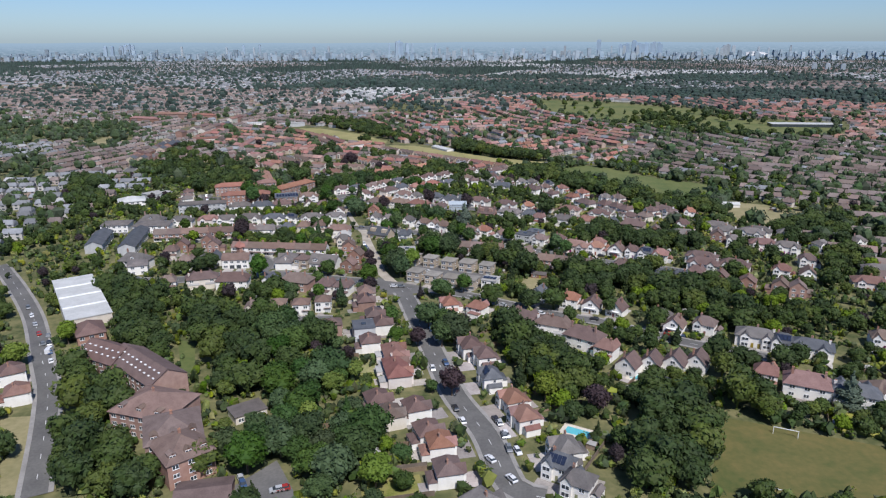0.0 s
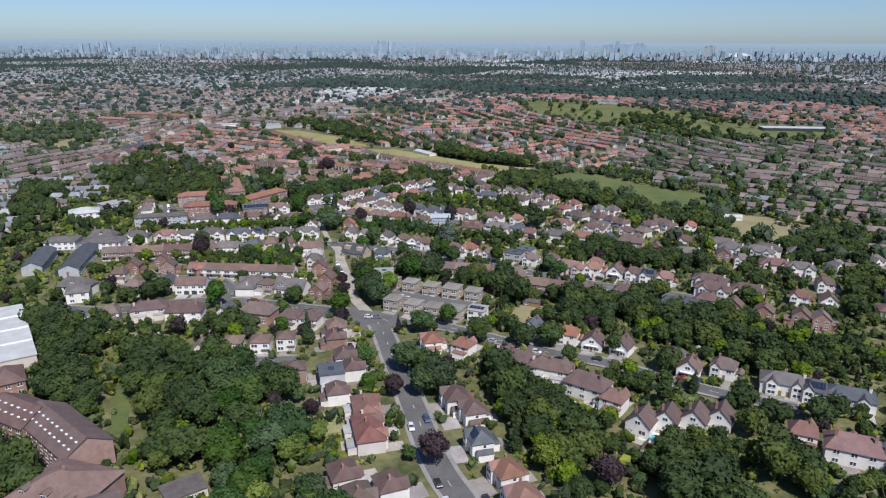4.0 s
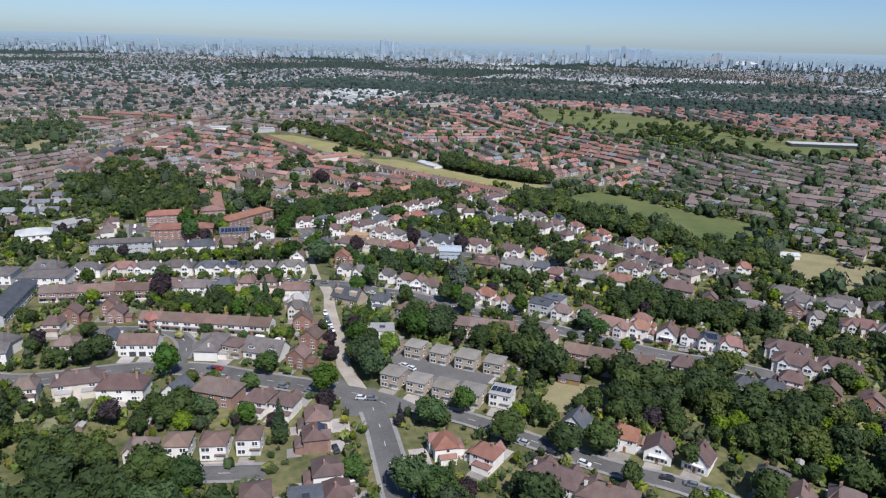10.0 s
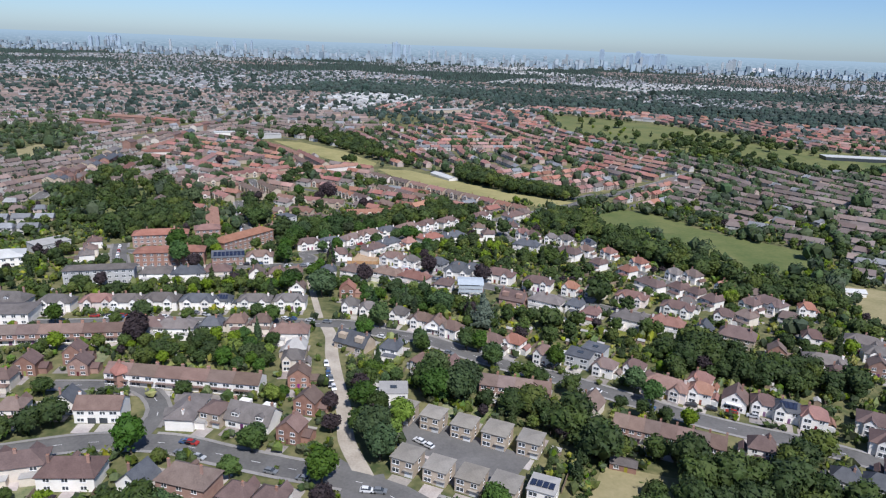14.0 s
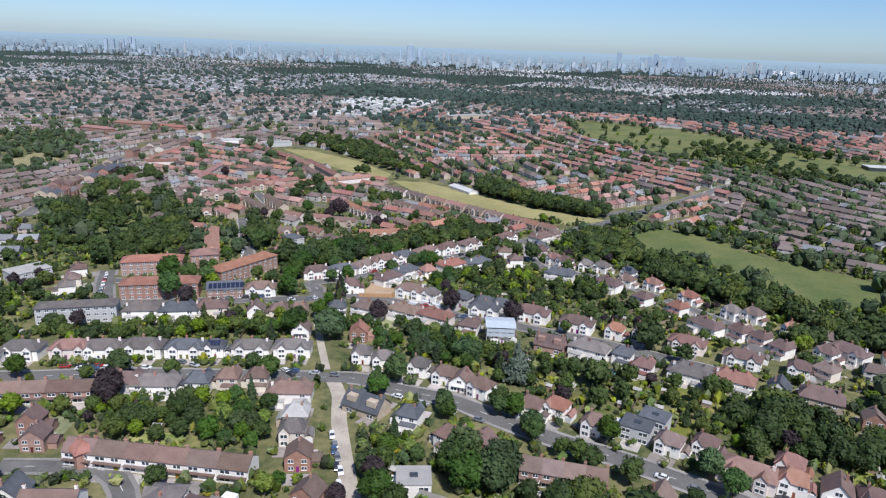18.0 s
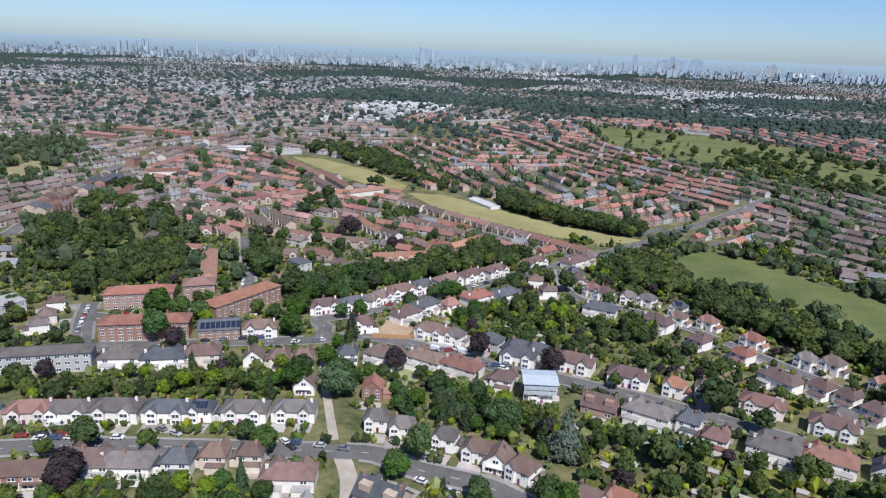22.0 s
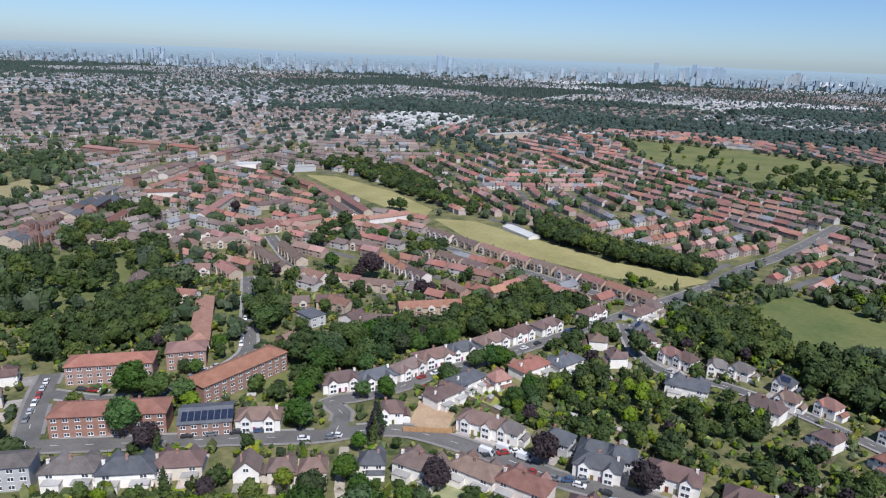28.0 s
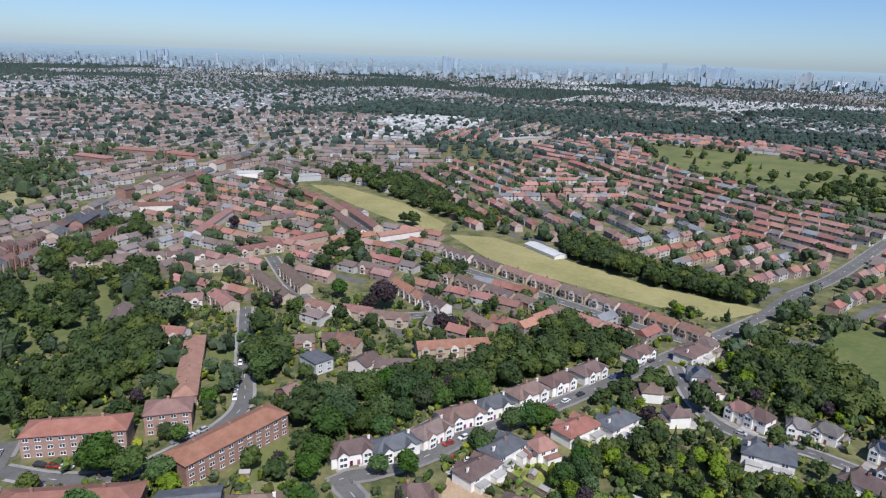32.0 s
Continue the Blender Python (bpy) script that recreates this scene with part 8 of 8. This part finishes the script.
# ---- the far city ----
def far_city():
    # flat sheet that glows: city specks and paling haze painted into its emission
    m = bpy.data.materials.new("far_city_haze")
    m.use_nodes = True
    n, l = m.node_tree.nodes, m.node_tree.links
    p = n["Principled BSDF"]
    p.inputs["Roughness"].default_value = 1
    p.inputs["Specular IOR Level"].default_value = 0
    geo = n.new("ShaderNodeNewGeometry").outputs["Position"]
    stretch = n.new("ShaderNodeMapping")
    stretch.inputs["Scale"].default_value = (0.035, 0.035, 0.2)
    l.new(geo, stretch.inputs["Vector"])
    t = n.new("ShaderNodeTexNoise")
    t.inputs["Scale"].default_value, t.inputs["Detail"].default_value, t.inputs["Roughness"].default_value = 1.0, 6, 0.7
    l.new(stretch.outputs[0], t.inputs["Vector"])
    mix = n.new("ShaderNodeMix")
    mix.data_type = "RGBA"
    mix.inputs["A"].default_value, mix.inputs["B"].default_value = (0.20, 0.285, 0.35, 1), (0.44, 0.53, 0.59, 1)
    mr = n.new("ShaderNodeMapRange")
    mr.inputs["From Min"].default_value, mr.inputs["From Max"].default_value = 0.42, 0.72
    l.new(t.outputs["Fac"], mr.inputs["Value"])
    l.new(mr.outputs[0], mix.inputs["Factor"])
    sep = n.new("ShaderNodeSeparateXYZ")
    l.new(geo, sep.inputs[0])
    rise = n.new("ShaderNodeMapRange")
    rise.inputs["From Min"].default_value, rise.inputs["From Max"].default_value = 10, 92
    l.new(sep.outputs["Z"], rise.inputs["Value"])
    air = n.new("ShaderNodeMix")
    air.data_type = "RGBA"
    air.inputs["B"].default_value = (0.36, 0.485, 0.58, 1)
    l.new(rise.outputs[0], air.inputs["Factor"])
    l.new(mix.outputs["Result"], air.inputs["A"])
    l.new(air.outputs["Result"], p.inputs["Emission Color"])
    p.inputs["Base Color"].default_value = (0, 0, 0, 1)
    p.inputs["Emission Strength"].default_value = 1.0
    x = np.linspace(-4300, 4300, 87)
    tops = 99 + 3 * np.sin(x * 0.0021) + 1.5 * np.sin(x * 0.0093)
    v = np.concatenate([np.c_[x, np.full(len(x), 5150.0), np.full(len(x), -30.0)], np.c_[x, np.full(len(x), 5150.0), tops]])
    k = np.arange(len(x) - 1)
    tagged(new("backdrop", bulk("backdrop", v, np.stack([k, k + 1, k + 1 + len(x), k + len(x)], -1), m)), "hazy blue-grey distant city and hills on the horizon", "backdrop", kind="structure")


far_city()
# pale blue base colours hold the distance haze over the towers
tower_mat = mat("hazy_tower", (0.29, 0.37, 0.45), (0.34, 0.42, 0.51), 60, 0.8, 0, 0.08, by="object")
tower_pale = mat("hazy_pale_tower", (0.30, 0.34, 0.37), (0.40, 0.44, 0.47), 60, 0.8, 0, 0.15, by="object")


def tower(x, top, w, material, label, y=5080.0, base=0.0):
    """A tower block on the skyline with a narrower plant room on top."""
    top = min(top, 72 + (top - 72) * 0.6)
    s = Shape().box(-w / 2, w / 2, -w / 2, w / 2, base - 2, top - 4)
    s.box(-w / 3, w / 3, -w / 3, w / 3, top - 4, top)
    ob = tagged(new("tower_block", s.mesh("tower_block", material)), label, "tower", "skyline towers")
    ob.matrix_basis = pose(x, y, 0, 0, 0, rng.uniform(-22, -14) if x > 0 else rng.uniform(-4, 12))


def city_blocks(n):
    """Many small pale blocks of the far city, too small to tell apart."""
    b = np.radians(rng.uniform(-36, 36, n))
    y = rng.uniform(3900, 5060, n)
    x = -20 + (y - 190) * np.tan(b)
    w, d, h = rng.uniform(8, 26, n) / 2, rng.uniform(8, 20, n) / 2, rng.gamma(3, 6, n) + 6
    h = np.minimum(h, 60)
    v = np.stack([np.stack([x + sx * w, y + sy * d, np.where(top, h, -2.0)], -1) for top in (False, True) for sx, sy in ((-1, -1), (1, -1), (1, 1), (-1, 1))], 1)
    q = np.array([(0, 1, 5, 4), (1, 2, 6, 5), (2, 3, 7, 6), (3, 0, 4, 7), (4, 5, 6, 7)])
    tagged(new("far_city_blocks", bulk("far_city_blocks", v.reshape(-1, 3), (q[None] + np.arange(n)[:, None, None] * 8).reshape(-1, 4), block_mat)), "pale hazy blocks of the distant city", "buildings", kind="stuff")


# haze over the far blocks is mixed into this blue-grey base colour
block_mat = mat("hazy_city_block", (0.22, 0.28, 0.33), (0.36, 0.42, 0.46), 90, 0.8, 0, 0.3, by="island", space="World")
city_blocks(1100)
GLASS, PALE = "hazy glass office tower on the skyline", "pale distant tower block"
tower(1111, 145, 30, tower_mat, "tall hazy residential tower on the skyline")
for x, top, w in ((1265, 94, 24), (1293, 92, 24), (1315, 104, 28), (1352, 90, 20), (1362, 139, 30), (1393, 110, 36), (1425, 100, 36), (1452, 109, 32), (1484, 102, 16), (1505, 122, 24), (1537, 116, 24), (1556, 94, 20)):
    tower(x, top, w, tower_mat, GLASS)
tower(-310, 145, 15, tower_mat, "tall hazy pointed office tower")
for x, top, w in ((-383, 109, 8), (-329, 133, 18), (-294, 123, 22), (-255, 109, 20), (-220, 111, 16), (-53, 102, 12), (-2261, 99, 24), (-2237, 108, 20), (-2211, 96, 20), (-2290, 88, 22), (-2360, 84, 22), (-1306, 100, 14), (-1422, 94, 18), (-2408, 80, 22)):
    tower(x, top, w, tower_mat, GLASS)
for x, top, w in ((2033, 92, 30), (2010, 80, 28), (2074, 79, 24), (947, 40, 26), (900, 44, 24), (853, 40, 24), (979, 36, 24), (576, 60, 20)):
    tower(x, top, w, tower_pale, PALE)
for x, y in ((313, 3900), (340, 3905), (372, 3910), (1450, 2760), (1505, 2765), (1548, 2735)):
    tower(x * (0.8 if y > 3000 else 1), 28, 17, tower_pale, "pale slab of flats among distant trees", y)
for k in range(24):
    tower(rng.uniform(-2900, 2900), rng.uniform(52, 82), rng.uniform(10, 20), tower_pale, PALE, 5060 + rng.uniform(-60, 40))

def white_dome(bearing, r, wide, high):
    b = radians(bearing)
    s, n = Shape(), 20
    for ring in range(5):
        q = math.cos(ring / 5 * math.pi / 2)
        s.v += [(wide / 2 * q * math.cos(t), wide / 2 * q * math.sin(t), high * math.sin(ring / 5 * math.pi / 2)) for t in np.arange(n) * 2 * math.pi / n]
    s.v.append((0, 0, high))
    for ring in range(4):
        s.f += [(ring * n + i, ring * n + (i + 1) % n, (ring + 1) * n + (i + 1) % n, (ring + 1) * n + i) for i in range(n)]
    s.f += [(4 * n + i, 4 * n + (i + 1) % n, 5 * n) for i in range(n)]
    ob = tagged(new("arena", s.mesh("arena", grey_wall)), "wide white domed arena on the far skyline", "arena")
    ob.matrix_basis = pose(r * math.sin(b), r * math.cos(b), 0)


white_dome(23.7, 5400, 200, 36)
